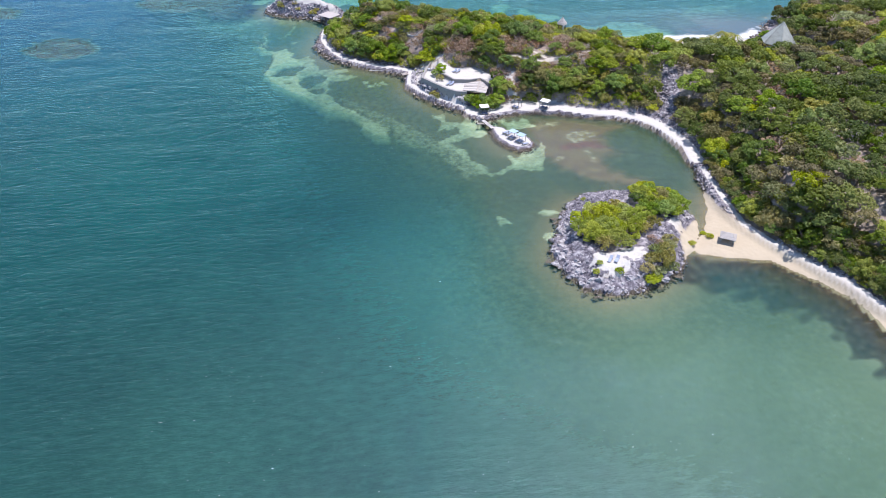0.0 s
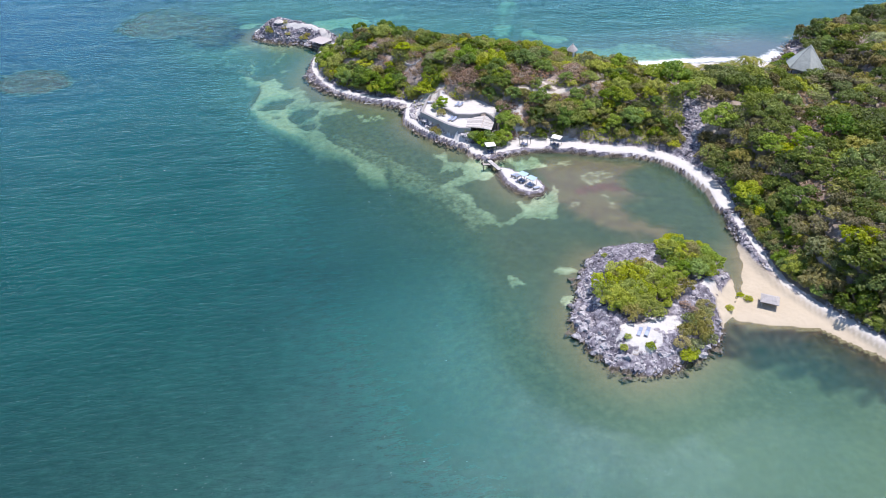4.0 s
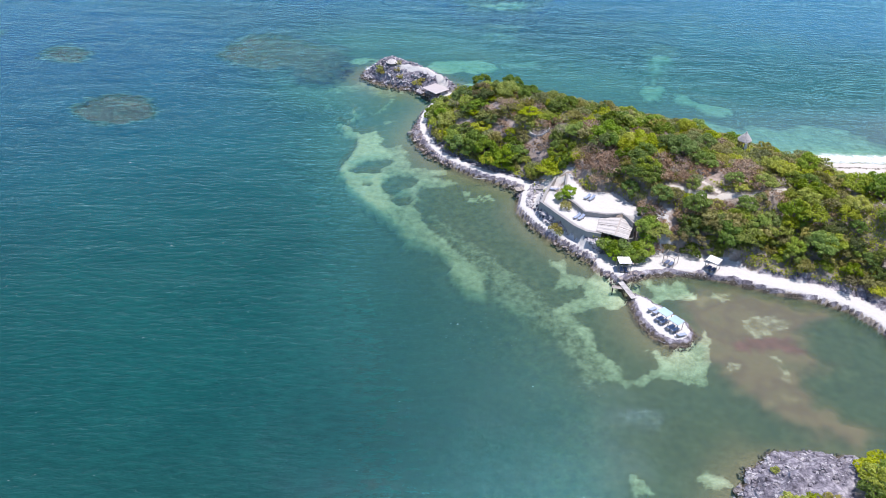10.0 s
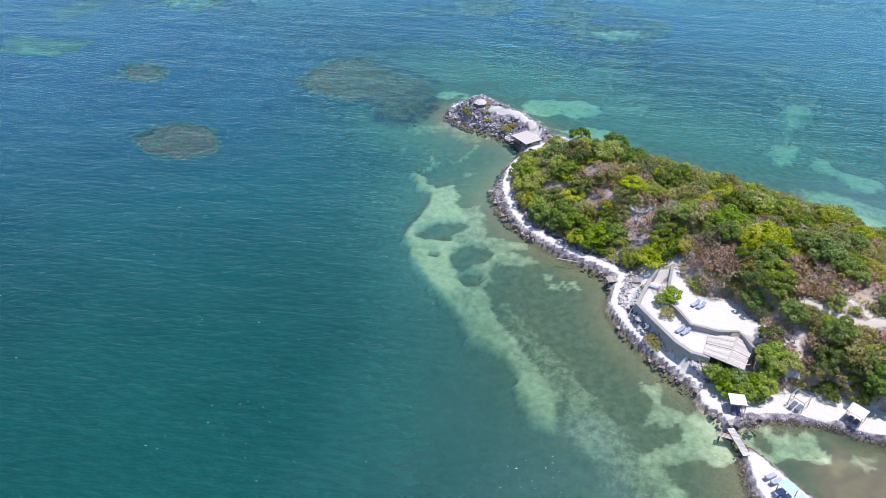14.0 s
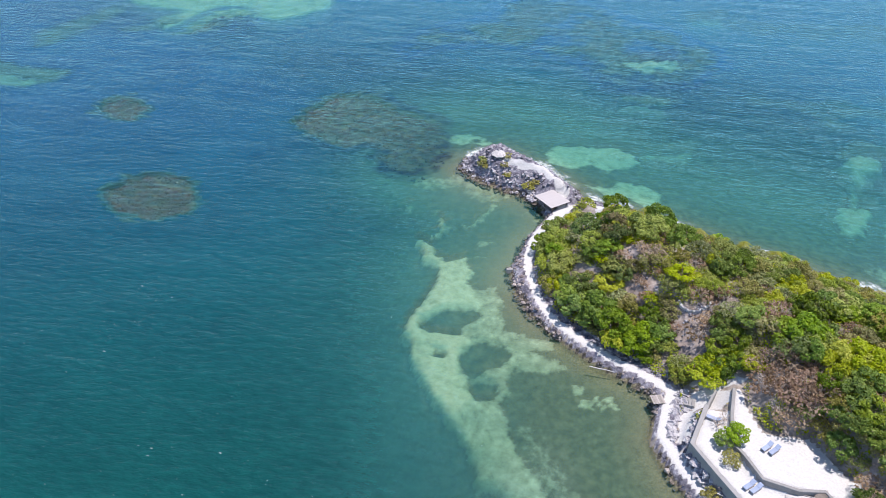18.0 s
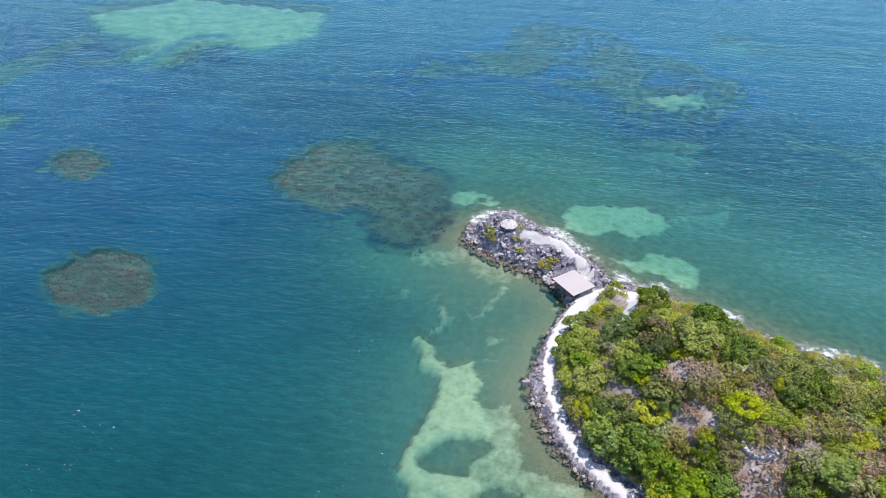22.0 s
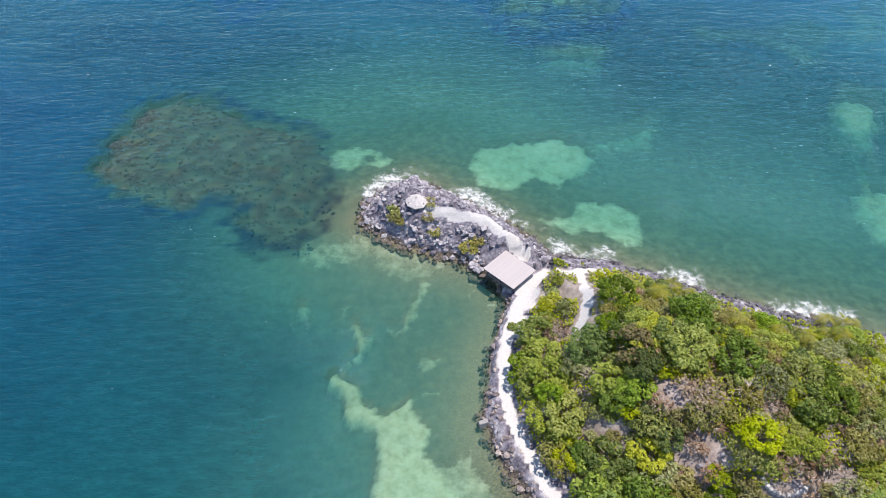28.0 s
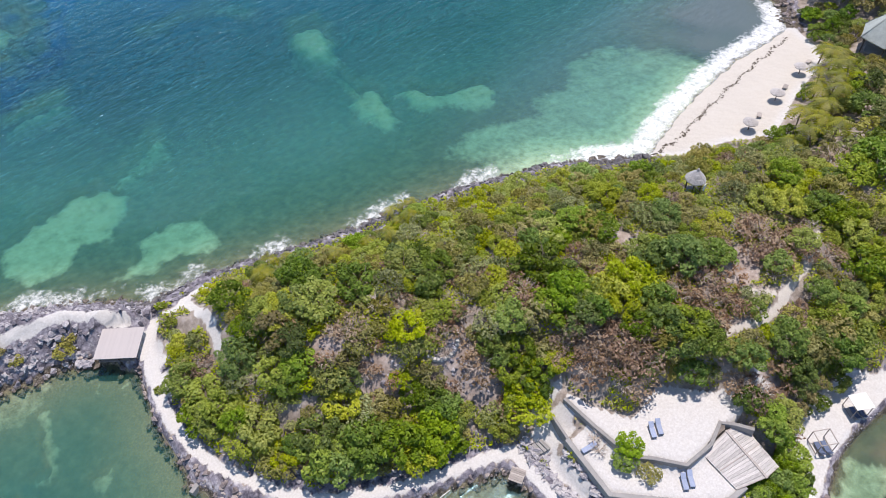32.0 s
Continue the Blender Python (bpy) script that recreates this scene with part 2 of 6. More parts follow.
# the bay under the tip: thin pale threads
bed(SAND_BEDS, 0.95, 0.3, (-59.9, 235.9), (-58.7, 235.9), (-58.3, 233.6), (-57.2, 233.3), (-57.6, 231.1), (-58.5, 228.2), (-59.6, 228.2), (-58.7, 231), (-59.4, 233.4))
bed(SAND_BEDS, 0.75, 0.5, (-69.1, 234.9), (-68.3, 238.8), (-66.7, 238), (-66.9, 235.2), (-67.8, 236.4))
bed(SAND_BEDS, 0.75, 0.4, (-55.1, 234.5), (-52.3, 235.2), (-51.4, 241.6), (-50.3, 244.4), (-51.2, 244.4), (-52.4, 241.6), (-53, 235.5), (-55.1, 235.2))
bed(SAND_BEDS, 0.8, 0.6, (-50.2, 230.9), (-48, 231.4), (-48, 229.8), (-49.8, 229.2))
bed(SAND_BEDS, 0.42, 1.2, (-71.9, 248.6), (-62.9, 252.1), (-55.7, 249.7), (-46.3, 247.3), (-53.7, 243.2), (-60.1, 246.7), (-68.5, 244.7))
# north of the headland
bed(SAND_BEDS, 0.92, 1.4, (-71.5, 272.3), (-68.7, 275.1), (-64.1, 274.5), (-60.5, 271.2), (-62.4, 269.2), (-65.6, 270), (-67.6, 268), (-70.2, 268.6))
bed(SAND_BEDS, 1.0, 1.2, (-47.1, 272.6), (-45.9, 277.4), (-40.4, 279.3), (-32.2, 282.2), (-27.2, 280.7), (-25.6, 276.7), (-27.6, 273.5), (-31.1, 271.1), (-32.1, 268.1), (-35.4, 270.9), (-40.2, 266.2), (-45.4, 266.7))
bed(SAND_BEDS, 0.66, 1.8, (-27.2, 281.4), (-18.7, 286), (-13.5, 290.6), (-15, 282.6), (-24.7, 279.6))
bed(SAND_BEDS, 0.96, 1.2, (-35, 259), (-30, 261.2), (-28, 265.6), (-24.3, 265.4), (-18.9, 263.2), (-18.8, 255.4), (-21.5, 255.4), (-25.7, 258.1), (-29.3, 257.3))
bed(SAND_BEDS, 0.9, 2.1, (-36.3, 310.6), (-22.2, 311.4), (-24.8, 306), (-35.1, 306.5))
bed(SAND_BEDS, 0.95, 1.8, (18, 295.2), (22.3, 303.8), (28.2, 302.6), (28.8, 296.5), (25.5, 290), (22.4, 287), (18.8, 288.4))
bed(SAND_BEDS, 0.7, 1.4, (20.7, 288), (22.4, 288), (21.5, 277.3), (21.4, 273), (19.6, 273), (19.6, 277.3))
bed(SAND_BEDS, 0.9, 1.2, (17.4, 274), (24.4, 275.4), (23, 268.5), (21.6, 262.6), (17.8, 261.8), (16.4, 268))
bed(SAND_BEDS, 0.95, 1.2, (26.5, 270.8), (29.6, 269.4), (32, 264.4), (40.7, 262.4), (41.8, 258.9), (37.5, 255), (33.9, 255.8), (32.4, 260), (28.1, 261.8), (25.4, 265.8))
bed(SAND_BEDS, 0.72, 2.4, (21.1, 248.6), (23.1, 251.4), (31.4, 251.8), (41.7, 246.6), (44.4, 251.7), (51.8, 250.4), (59.7, 256.4), (69.5, 254.6), (74, 248), (78, 240), (78, 232), (58, 229), (46, 225), (38, 233), (33.6, 239.3), (24.6, 243.5))
# far out
bed(SAND_BEDS, 1.0, 2.5, (-238, 341.5), (-215, 372), (-156, 376), (-147, 346), (-155.8, 328.5), (-165.9, 327), (-174.2, 337), (-184, 333), (-184, 314), (-185.6, 305), (-195.1, 312), (-190.2, 324), (-212.2, 324))
bed(SAND_BEDS, 0.70, 2.0, (-221, 286), (-218, 320), (-210, 316), (-207, 284), (-209.3, 275))
bed(SAND_BEDS, 0.60, 1.5, (-200, 300.5), (-190, 310), (-187, 305), (-195.2, 297))
bed(SAND_BEDS, 0.85, 2.0, (-214, 264), (-200.4, 263), (-185.9, 266.5), (-184.4, 258), (-190, 251), (-208, 247))
bed(SAND_BEDS, 0.9, 2.0, (-42, 340), (-26, 351.5), (-23, 342), (-33.6, 333))
bed(SAND_BEDS, 0.8, 2.0, (-28, 391), (-16, 400), (-13, 390), (-25.7, 382))
# dark holes in the shoals, weed beds in the bay
bed(DARK_HOLES, 0.9, 0.5, (-51.4, 203.5), (-48.5, 208.4), (-43.3, 210.2), (-42.2, 208.5), (-43.9, 205.7), (-43.5, 203.4), (-47.7, 202.4), (-50.5, 202.5))
bed(DARK_HOLES, 0.95, 0.5, (-42.1, 198.1), (-40.6, 202.4), (-35.9, 202.8), (-34.3, 201.7), (-35.4, 198.5), (-37.7, 196.5), (-38.5, 194.8), (-40.1, 195.4))
bed(DARK_HOLES, 0.95, 0.4, (-38.2, 193.8), (-35.1, 194.7), (-33.6, 193.4), (-34.6, 191.6), (-36.6, 191.2), (-38, 192.2))
bed(DARK_HOLES, 0.85, 0.3, (-46.6, 198.8), (-44.6, 199), (-44.6, 197.4), (-46.6, 197.2))
bed(DARK_HOLES, 0.9, 0.35, (13.3, 172), (15, 171.7), (16.3, 170.3), (15.7, 169), (14, 169))
bed(DARK_HOLES, 0.9, 0.4, (-19.2, 197), (-17.8, 197.3), (-17.4, 196.2), (-18.6, 195.8))
bed(DARK_HOLES, 0.8, 0.6, (-66.4, 272.6), (-64.4, 272.8), (-63.6, 271.2), (-65.6, 270.8))
bed(DARK_HOLES, 0.8, 1.0, (-67.2, 243.9), (-59.3, 246), (-57.5, 244.1), (-61.4, 240.2), (-64.8, 240))
# drowned reefs
bed(REEF_BEDS, 0.74, 3.0, (-110.4, 260.2), (-110.6, 268.5), (-109.9, 277.9), (-105.2, 283), (-97.6, 285), (-93.5, 281.4), (-83.7, 277.5), (-76.7, 276.6), (-69.9, 264), (-68.6, 257.6), (-70.7, 250.4),
    (-71.9, 248.6), (-78.4, 248), (-81.9, 252.3), (-81.2, 256.3), (-87.6, 256.9), (-90.7, 252.5), (-96.7, 254), (-103.4, 256.2))
bed(REEF_BEDS, 1.0, 2.4, (-129.2, 214.8), (-129, 221.7), (-126, 226.5), (-119, 228), (-112, 224.5), (-107.5, 219.8), (-107, 216), (-110.1, 211.3), (-116, 209.6), (-123, 210.5))
bed(REEF_BEDS, 0.85, 4.0, (-178.3, 303.2), (-181.5, 315.6), (-181.4, 330.5), (-170.7, 334.7), (-161.1, 323.6), (-163.3, 314.4), (-171.8, 305.8))
bed(REEF_BEDS, 0.75, 4.0, (-161.3, 246.5), (-163.2, 254.1), (-159.5, 259), (-149, 254.7), (-144.5, 248.8), (-150.4, 243.9))
bed(REEF_BEDS, 0.66, 8.0, (-104.5, 317.4), (-105.5, 337.1), (-93.2, 356), (-91.6, 375.4), (-82.1, 393), (-62.3, 386.9), (-33.1, 368.2), (-15.1, 354.8), (-12.8, 342), (-21.6, 322.3), (-39.4, 313.4),
    (-53.7, 330.4), (-77.2, 335.3), (-93, 329.1), (-101.2, 314))
FAR_SANDS = [(40, 330, 26, 6, 20), (90, 300, 22, 6, 20), (140, 350, 40, 8, 20), (20, 390, 40, 8, 10), (-120, 430, 50, 12, 10), (62, 322, 9, 14, 20), (100, 272, 20, 4, 25), (8, 318, 12, 4, -15)]
BROWN_SHALLOWS = [(8, 172), (-3, 181), (-12, 198), (-24, 200), (-27, 191), (-17, 176), (-6, 165), (4, 152), (9, 140), (16, 120), (26, 114), (34, 130), (56, 138), (60, 158), (50, 172), (24, 176)]
BROWN_BED = [(19.6, 167.2), (23.5, 172.6), (31, 172.6), (45.8, 170.3), (39.7, 163.5), (40, 157.9), (43.3, 156.1), (37.1, 152.7), (39.6, 146.2), (45.7, 143), (43.4, 138.7), (34.4, 141.7), (26.9, 148.7), (22.7, 154.6)]
RED_WEED = [(27.2, 159), (37.3, 162.5), (40.5, 159.7), (39.4, 157.5), (34.6, 158), (29.4, 156.3)]
WEEDS = [(60, 105.5, 13, 4.5, -25), (51, 109, 7, 4, 0), (72, 96, 10, 4, -50)]


def blob_mask(blobs, x, y, soft, seed):
    wob_x, wob_y = ripple(x, y, 9, seed) * 1.3 + ripple(x, y, 3.5, seed + 1) * 0.5, ripple(x, y, 8, seed + 2) * 1.3 + ripple(x, y, 3, seed + 3) * 0.5
    best = np.full(x.shape, -9.0)
    for cx, cy, rx, ry, turn in blobs:
        a = radians(turn)
        u, w = (x + wob_x - cx) * math.cos(a) + (y + wob_y - cy) * math.sin(a), -(x + wob_x - cx) * math.sin(a) + (y + wob_y - cy) * math.cos(a)
        best = np.maximum(best, (1 - np.hypot(u / rx, w / ry)) * min(rx, ry))
    return step(-soft, soft, best)


def bed_mask(beds, x, y, wobble=1.0):
    """The strongest of the beds at each point, with uneven edges."""
    wx = x + wobble * (ripple(x, y, 6, 61) * 0.5 + ripple(x, y, 2.4, 62) * 0.35)
    wy = y + wobble * (ripple(x, y, 6, 63) * 0.5 + ripple(x, y, 2.4, 64) * 0.35)
    out = np.zeros(x.shape)
    for strength, soft, corners in beds:
        p = np.array(corners)
        pad = soft + 4 * wobble
        box = (x > p[:, 0].min() - pad) & (x < p[:, 0].max() + pad) & (y > p[:, 1].min() - pad) & (y < p[:, 1].max() + pad)
        out[box] = np.maximum(out[box], strength * step(-soft, soft, signed(corners, wx[box], wy[box])))
    return out


def land_field(x, y):
    """Distance inside (+) or outside (-) the land, and that of its three pieces."""
    wob = ripple(x, y, 5, 5) * 0.35
    main, isle, jet = signed(COAST, x, y) + wob, signed(ISLET, x, y) + wob, signed(JETTY, x, y)
    return np.maximum(np.maximum(main, isle), jet), main, isle, jet


def terrain(x, y):
    """Height of land and sea bed, and the masks of their covers."""
    d, main, isle, jet = land_field(x, y)
    hill = 1.35 + 8.6 * step(1, 20, main) + 0.06 * np.clip(main - 22, 0, 60) + ripple(x, y, 14, 9) * 0.5 * step(4, 12, main)
    tip = step(-30, -36, x) * step(240, 246, y)
    hill = hill * (1 - tip) + tip * (0.7 + 4.9 * step(0, 7, main))
    hill = np.maximum(hill, 4.5 * step(4.5, 1.6, np.hypot(x + 53.7, y - 254)) * (main > 0))
    beach = signed(BEACH, x, y)
    saddle = step(-14 - 13 * step(46, 58, x), -2, beach)
    hill = np.where(y > 186, hill * (1 - saddle) + saddle * (0.15 + 0.11 * np.clip(main, 0, 25)), hill)
    yard = step(24, 12, np.hypot(x - 97.0, y - 209.0))
    hill = hill * (1 - yard) + yard * np.minimum(hill, 3.4)
    spit = step(-1.5, 1.0, signed(SPIT, x, y))
    hill = hill * (1 - spit) + spit * (0.03 + 0.10 * np.clip(main, 0, 8))
    isle_h = 0.6 + 2.6 * step(0, 6, isle) + ripple(x, y, 6, 3) * 0.25
    jet_h = 0.9 * step(-0.6, 1.4, jet)
    north = step(226, 250, y + 0.35 * x)
    west = step(60, 0, x)
    far_out = -d
    bed = -0.35 - 0.16 * np.clip(far_out, 0, 10) - (0.10 + 0.05 * (1 - north)) * np.clip(far_out - 12, 0, 45) * (0.35 + 0.65 * np.maximum(west, step(238, 266, y)))
    bed = bed - 0.09 * np.clip(far_out - 13, 0, 25) * step(-42, -56, x) * step(262, 246, y)
    lagoon = step(-2, 4, signed([(11, 170), (22, 153), (27, 136), (56, 138), (60, 160), (50, 172), (24, 176)], x, y))
    brown = step(-12, 3, signed(BROWN_SHALLOWS, x, y) + ripple(x, y, 11, 68) * 2)
    bed = bed * (1 - 0.8 * brown) + 0.8 * brown * np.maximum(bed, -1.5)
    brown_bed = step(-2.5, 2.0, signed(BROWN_BED, x, y) + ripple(x, y, 6, 86) * 1.2 + ripple(x, y, 2.5, 87) * 0.6)
    bed = bed * (1 - lagoon) + lagoon * (-0.45 - 1.05 * (1 - brown_bed))
    mottle = 0.5 + 0.5 * np.clip(ripple(x, y, 7, 65) + 0.5 * ripple(x, y, 2.6, 66), -1, 1)
    shoal = np.maximum(bed_mask(SAND_BEDS, x, y) * (0.78 + 0.22 * mottle), blob_mask(FAR_SANDS, x + ripple(x, y, 30, 22) * 9, y + ripple(x, y, 24, 23) * 5, 2.5, 21) * 0.4)
    shoal = shoal * (1 - bed_mask(DARK_HOLES, x, y, 0.6)) * (d < 0.3)
    shoal = np.maximum(shoal, step(27, 6, far_out + ripple(x, y, 9, 67) * 2) * step(-32, -14, beach) * step(84, 70, x) * (y > 200) * (d < 0.3) * 0.8)
    lumpy = ripple(x, y, 6, 93) + 0.6 * ripple(x, y, 2.6, 94)
    reef_at = bed_mask(REEF_BEDS, x, y, 2.2) * (d < 0.3)
    reef_at = reef_at * (1 - step(295, 312, y) * (0.36 - 0.36 * np.clip(ripple(x, y, 26, 84) + 0.6 * ripple(x, y, 9, 85), -1, 1)))
    reef = step(0.12, 0.64, reef_at + 0.05 * lumpy)
    bay = step(26, 8, far_out) * step(-36, -40, x) * step(250, 240, y + 0.2 * (x + 40)) * step(212, 222, y) * (d < 0.3)
    wisps = bay * step(0.16, 0.02, np.abs(ripple(x, y, 19, 95) + 0.25 * ripple(x, y, 5, 96))) * step(0.0, 0.6, ripple(x, y, 12, 97))
    shoal = np.maximum(shoal, 0.5 * wisps)
    red = step(-0.9, 1.2, signed(RED_WEED, x, y) + ripple(x, y, 3, 82) * 0.8) * 0.8 * (d < 0.3)
    weed = blob_mask(WEEDS, x, y, 2.2, 81)
    weed = np.maximum(weed, step(8.5, 5.0, far_out + ripple(x, y, 6, 83) * 1.6) * step(46, 52, x) * step(114, 111, y)) * (d < 0.3)
    bed = bed + reef * np.clip(-1.25 + 0.45 * step(-98, -108, x) + 0.4 * lumpy - 0.8 * step(275, 305, y) - bed, 0, 60)
    bed = bed * (1 - 0.95 * shoal) + 0.95 * shoal * np.maximum(bed, -1.2 - 0.8 * north * (1 - 0.7 * step(288, 315, y)))
    bed = bed - 0.4 * bay * (1 - shoal)
    on = step(-0.9, 1.9, main)
    h = bed * (1 - on) + hill * on
    on_i, on_j = step(-0.4, 0.5, isle), step(-0.5, 0.3, jet)
    h = np.where(isle > main, bed * (1 - on_i) + isle_h * on_i, h)
    h = np.maximum(h, np.where(isle > -0.4, bed * (1 - on_i) + isle_h * on_i, -99))
    h = np.where(jet > -0.5, bed * (1 - on_j) + jet_h * on_j, h)
    sand = np.maximum(spit, step(-0.8, 0.5, beach)) * (d > -0.5)
    for line, half, z in WAYS:
        r = line_distance(line, x, y)
        k = step(half + 1.2, half + 0.1, r)
        if line is MAIN_WAY:
            k = np.where(h > z, step(half + 7.0, half + 0.1, r), k)
        if z is not None:
            h = h * (1 - k) + z * k
        sand = np.maximum(sand, step(half + 0.35, half - 0.25, r + ripple(x, y, 2.2, 41) * 0.15))
    for poly, z, reach in ((TERRACE_LOW, 4.3, 3.0), (TERRACE_UP, 5.35, 3.0), (PAVILION_FLOOR, 2.0, 0.5)):
        s = signed(poly, x, y)
        k = np.where(h > z, step(-reach, -0.2, s), step(-0.5, 0.1, s))
        h = h * (1 - k) + z * k
        if poly is TERRACE_LOW:
            h = np.maximum(h, np.where((s < 0) & (x < 5.5) & (main > 2.0), 1.5 + 1.7 * step(-2.6, -0.5, s), -99))
        sand = np.maximum(sand, step(-0.1, 0.3, s))
    h = np.minimum(h, 2.2 + 40 * step(3.6, 8.0, np.hypot(x + 39.1, y - 244.5)))
    sand = np.maximum(sand, step(0.5, 1.6, jet))
    for cx, cy, rx, ry in ((31.0, 107.6, 3.6, 3.0), (35.5, 110.2, 2.6, 2.0), (46.6, 120.4, 1.8, 1.4), (-4, 201.8, 3.5, 1.2), (-4.6, 198.6, 3.0, 2.2), (-7.0, 193.5, 1.0, 4.0), (17.6, 184.2, 1.4, 3.6), (-36.4, 241.2, 1.7, 3.0), (-37.4, 236.5, 1.3, 2.6)):
        sand = np.maximum(sand, 0.95 * step(1.3, 0.6, np.hypot((x - cx) / rx, (y - cy) / ry) + ripple(x, y, 2.0, 17) * 0.3))
    bare = np.zeros(x.shape)
    for cx, cy, rx, ry in CLEARINGS:
        bare = np.maximum(bare, step(1.25, 0.75, np.hypot((x - cx) / rx, (y - cy) / ry) + ripple(x, y, 2.5, 7) * 0.15))
    gully = step(-1.0, 0.6, signed(GULLY, x, y))
    shore = np.where(sand > 0.5, 0, step(5.2, 3.4, np.where(isle > main, isle * 0.42, main) + ripple(x, y, 4, 13) * 0.8)) * (d > -1.2)
    rock = np.maximum.reduce([shore, gully, tip * (d > -1), step(3.0, 1.0, jet) * (jet > -1.5)])
    return dict(h=h, d=d, main=main, isle=isle, jet=jet, sand=sand, bare=bare, rock=rock, shoal=shoal, reef=np.minimum(reef_at * 2.4, 0.62 + 0.3 * reef_at) * (0.80 + 0.40 * np.clip(lumpy, -1, 1)), reef_top=reef, weed=weed, brown=brown, lagoon=lagoon, tip=tip, beach=beach, gully=gully, bay=bay, brown_bed=brown_bed, red=red, reef_at=reef_at)


# ---------------------------------------------------------------- materials
def material(name):
    m = bpy.data.materials.new(name)
    m.use_nodes = True
    nt = m.node_tree
    return m, nt, nt.nodes["Principled BSDF"]


def noise_tex(nt, scale, detail=4.0, rough=0.6, where=None, kind="NOISE"):
    n = nt.nodes.new("ShaderNodeTexNoise" if kind == "NOISE" else "ShaderNodeTexVoronoi")
    n.inputs["Scale"].default_value = scale
    if kind == "NOISE":
        n.inputs["Detail"].default_value, n.inputs["Roughness"].default_value = detail, rough
    if where is None:
        where = coords(nt)
    nt.links.new(where, n.inputs["Vector"])
    return n


def coords(nt, kind="Object"):
    c = nt.nodes.new("ShaderNodeTexCoord")
    return c.outputs[kind]


def ramp(nt, value, stops):
    r = nt.nodes.new("ShaderNodeValToRGB")
    while len(r.color_ramp.elements) < len(stops):
        r.color_ramp.elements.new(0.5)
    for e, (pos, col) in zip(r.color_ramp.elements, stops):
        e.position, e.color = pos, (*col, 1) if len(col) == 3 else col
    nt.links.new(value, r.inputs[0])
    return r.outputs[0]


def mixed(nt, fac, a, b, kind="MIX"):
    m = nt.nodes.new("ShaderNodeMix")
    m.data_type, m.blend_type = "RGBA", kind
    for sock, v in ((m.inputs[0], fac), (m.inputs[6], a), (m.inputs[7], b)):
        if isinstance(v, (int, float)):
            sock.default_value = v
        elif isinstance(v, tuple):
            sock.default_value = (*v, 1)
        else:
            nt.links.new(v, sock)
    return m.outputs[2]


def sums(nt, op, a, b=0.5, c=0.5):
    m = nt.nodes.new("ShaderNodeMath")
    m.operation = op
    for sock, v in zip(m.inputs, (a, b, c)):
        if isinstance(v, (int, float)):
            sock.default_value = v
        else:
            nt.links.new(v, sock)
    return m.outputs[0]


def bump(nt, bsdf, value, strength, distance):
    b = nt.nodes.new("ShaderNodeBump")
    b.inputs["Strength"].default_value, b.inputs["Distance"].default_value = strength, distance
    nt.links.new(value, b.inputs["Height"])
    nt.links.new(b.outputs[0], bsdf.inputs["Normal"])
    return b


def attribute(nt, name):
    a = nt.nodes.new("ShaderNodeAttribute")
    a.attribute_name = name
    return a.outputs["Fac"]


def simple(name, col, rough=0.7, metal=0.0, vary=0.15, scale=3.0, relief=0.0, streak=None):
    """A material with two scales of variation and, if wanted, fine relief."""
    m, nt, b = material(name)
    where = coords(nt)
    if streak:
        mp = nt.nodes.new("ShaderNodeMapping")
        mp.inputs["Scale"].default_value = streak
        nt.links.new(where, mp.inputs["Vector"])
        where = mp.outputs[0]
    a, c = noise_tex(nt, scale, 5, 0.65, where), noise_tex(nt, scale * 7, 4, 0.7, where)
    f = sums(nt, "ADD", sums(nt, "MULTIPLY", a.outputs[0], 0.6), sums(nt, "MULTIPLY", c.outputs[0], 0.4))
    info = nt.nodes.new("ShaderNodeObjectInfo")
    f = sums(nt, "ADD", f, sums(nt, "MULTIPLY", sums(nt, "SUBTRACT", info.outputs["Random"], 0.5), 0.25))
    dark, light = tuple(v * (1 - vary * 2) for v in col), tuple(min(1, v * (1 + vary * 1.6)) for v in col)
    nt.links.new(ramp(nt, f, [(0.25, dark), (0.5, col), (0.75, light)]), b.inputs["Base Color"])
    b.inputs["Roughness"].default_value, b.inputs["Metallic"].default_value = rough, metal
    if relief:
        bump(nt, b, c.outputs[0], 0.6, relief)
    return m



def crack_shade(nt, where, scale):
    """Dark broken seams between lumps of rock: crevice shade put into the colour."""
    bend = noise_tex(nt, scale * 1.5, 3, 0.6, where)
    shift = nt.nodes.new("ShaderNodeVectorMath")
    shift.operation = "MULTIPLY_ADD"
    nt.links.new(bend.outputs[1], shift.inputs[0])
    shift.inputs[1].default_value = (0.8, 0.8, 0.8)
    nt.links.new(where, shift.inputs[2])
    v = nt.nodes.new("ShaderNodeTexVoronoi")
    v.feature = "DISTANCE_TO_EDGE"
    v.inputs["Scale"].default_value = scale
    nt.links.new(shift.outputs[0], v.inputs["Vector"])
    return ramp(nt, v.outputs[0], [(0.0, (0.25, 0.25, 0.27)), (0.06, (0.62, 0.62, 0.62)), (0.16, (1, 1, 1))])


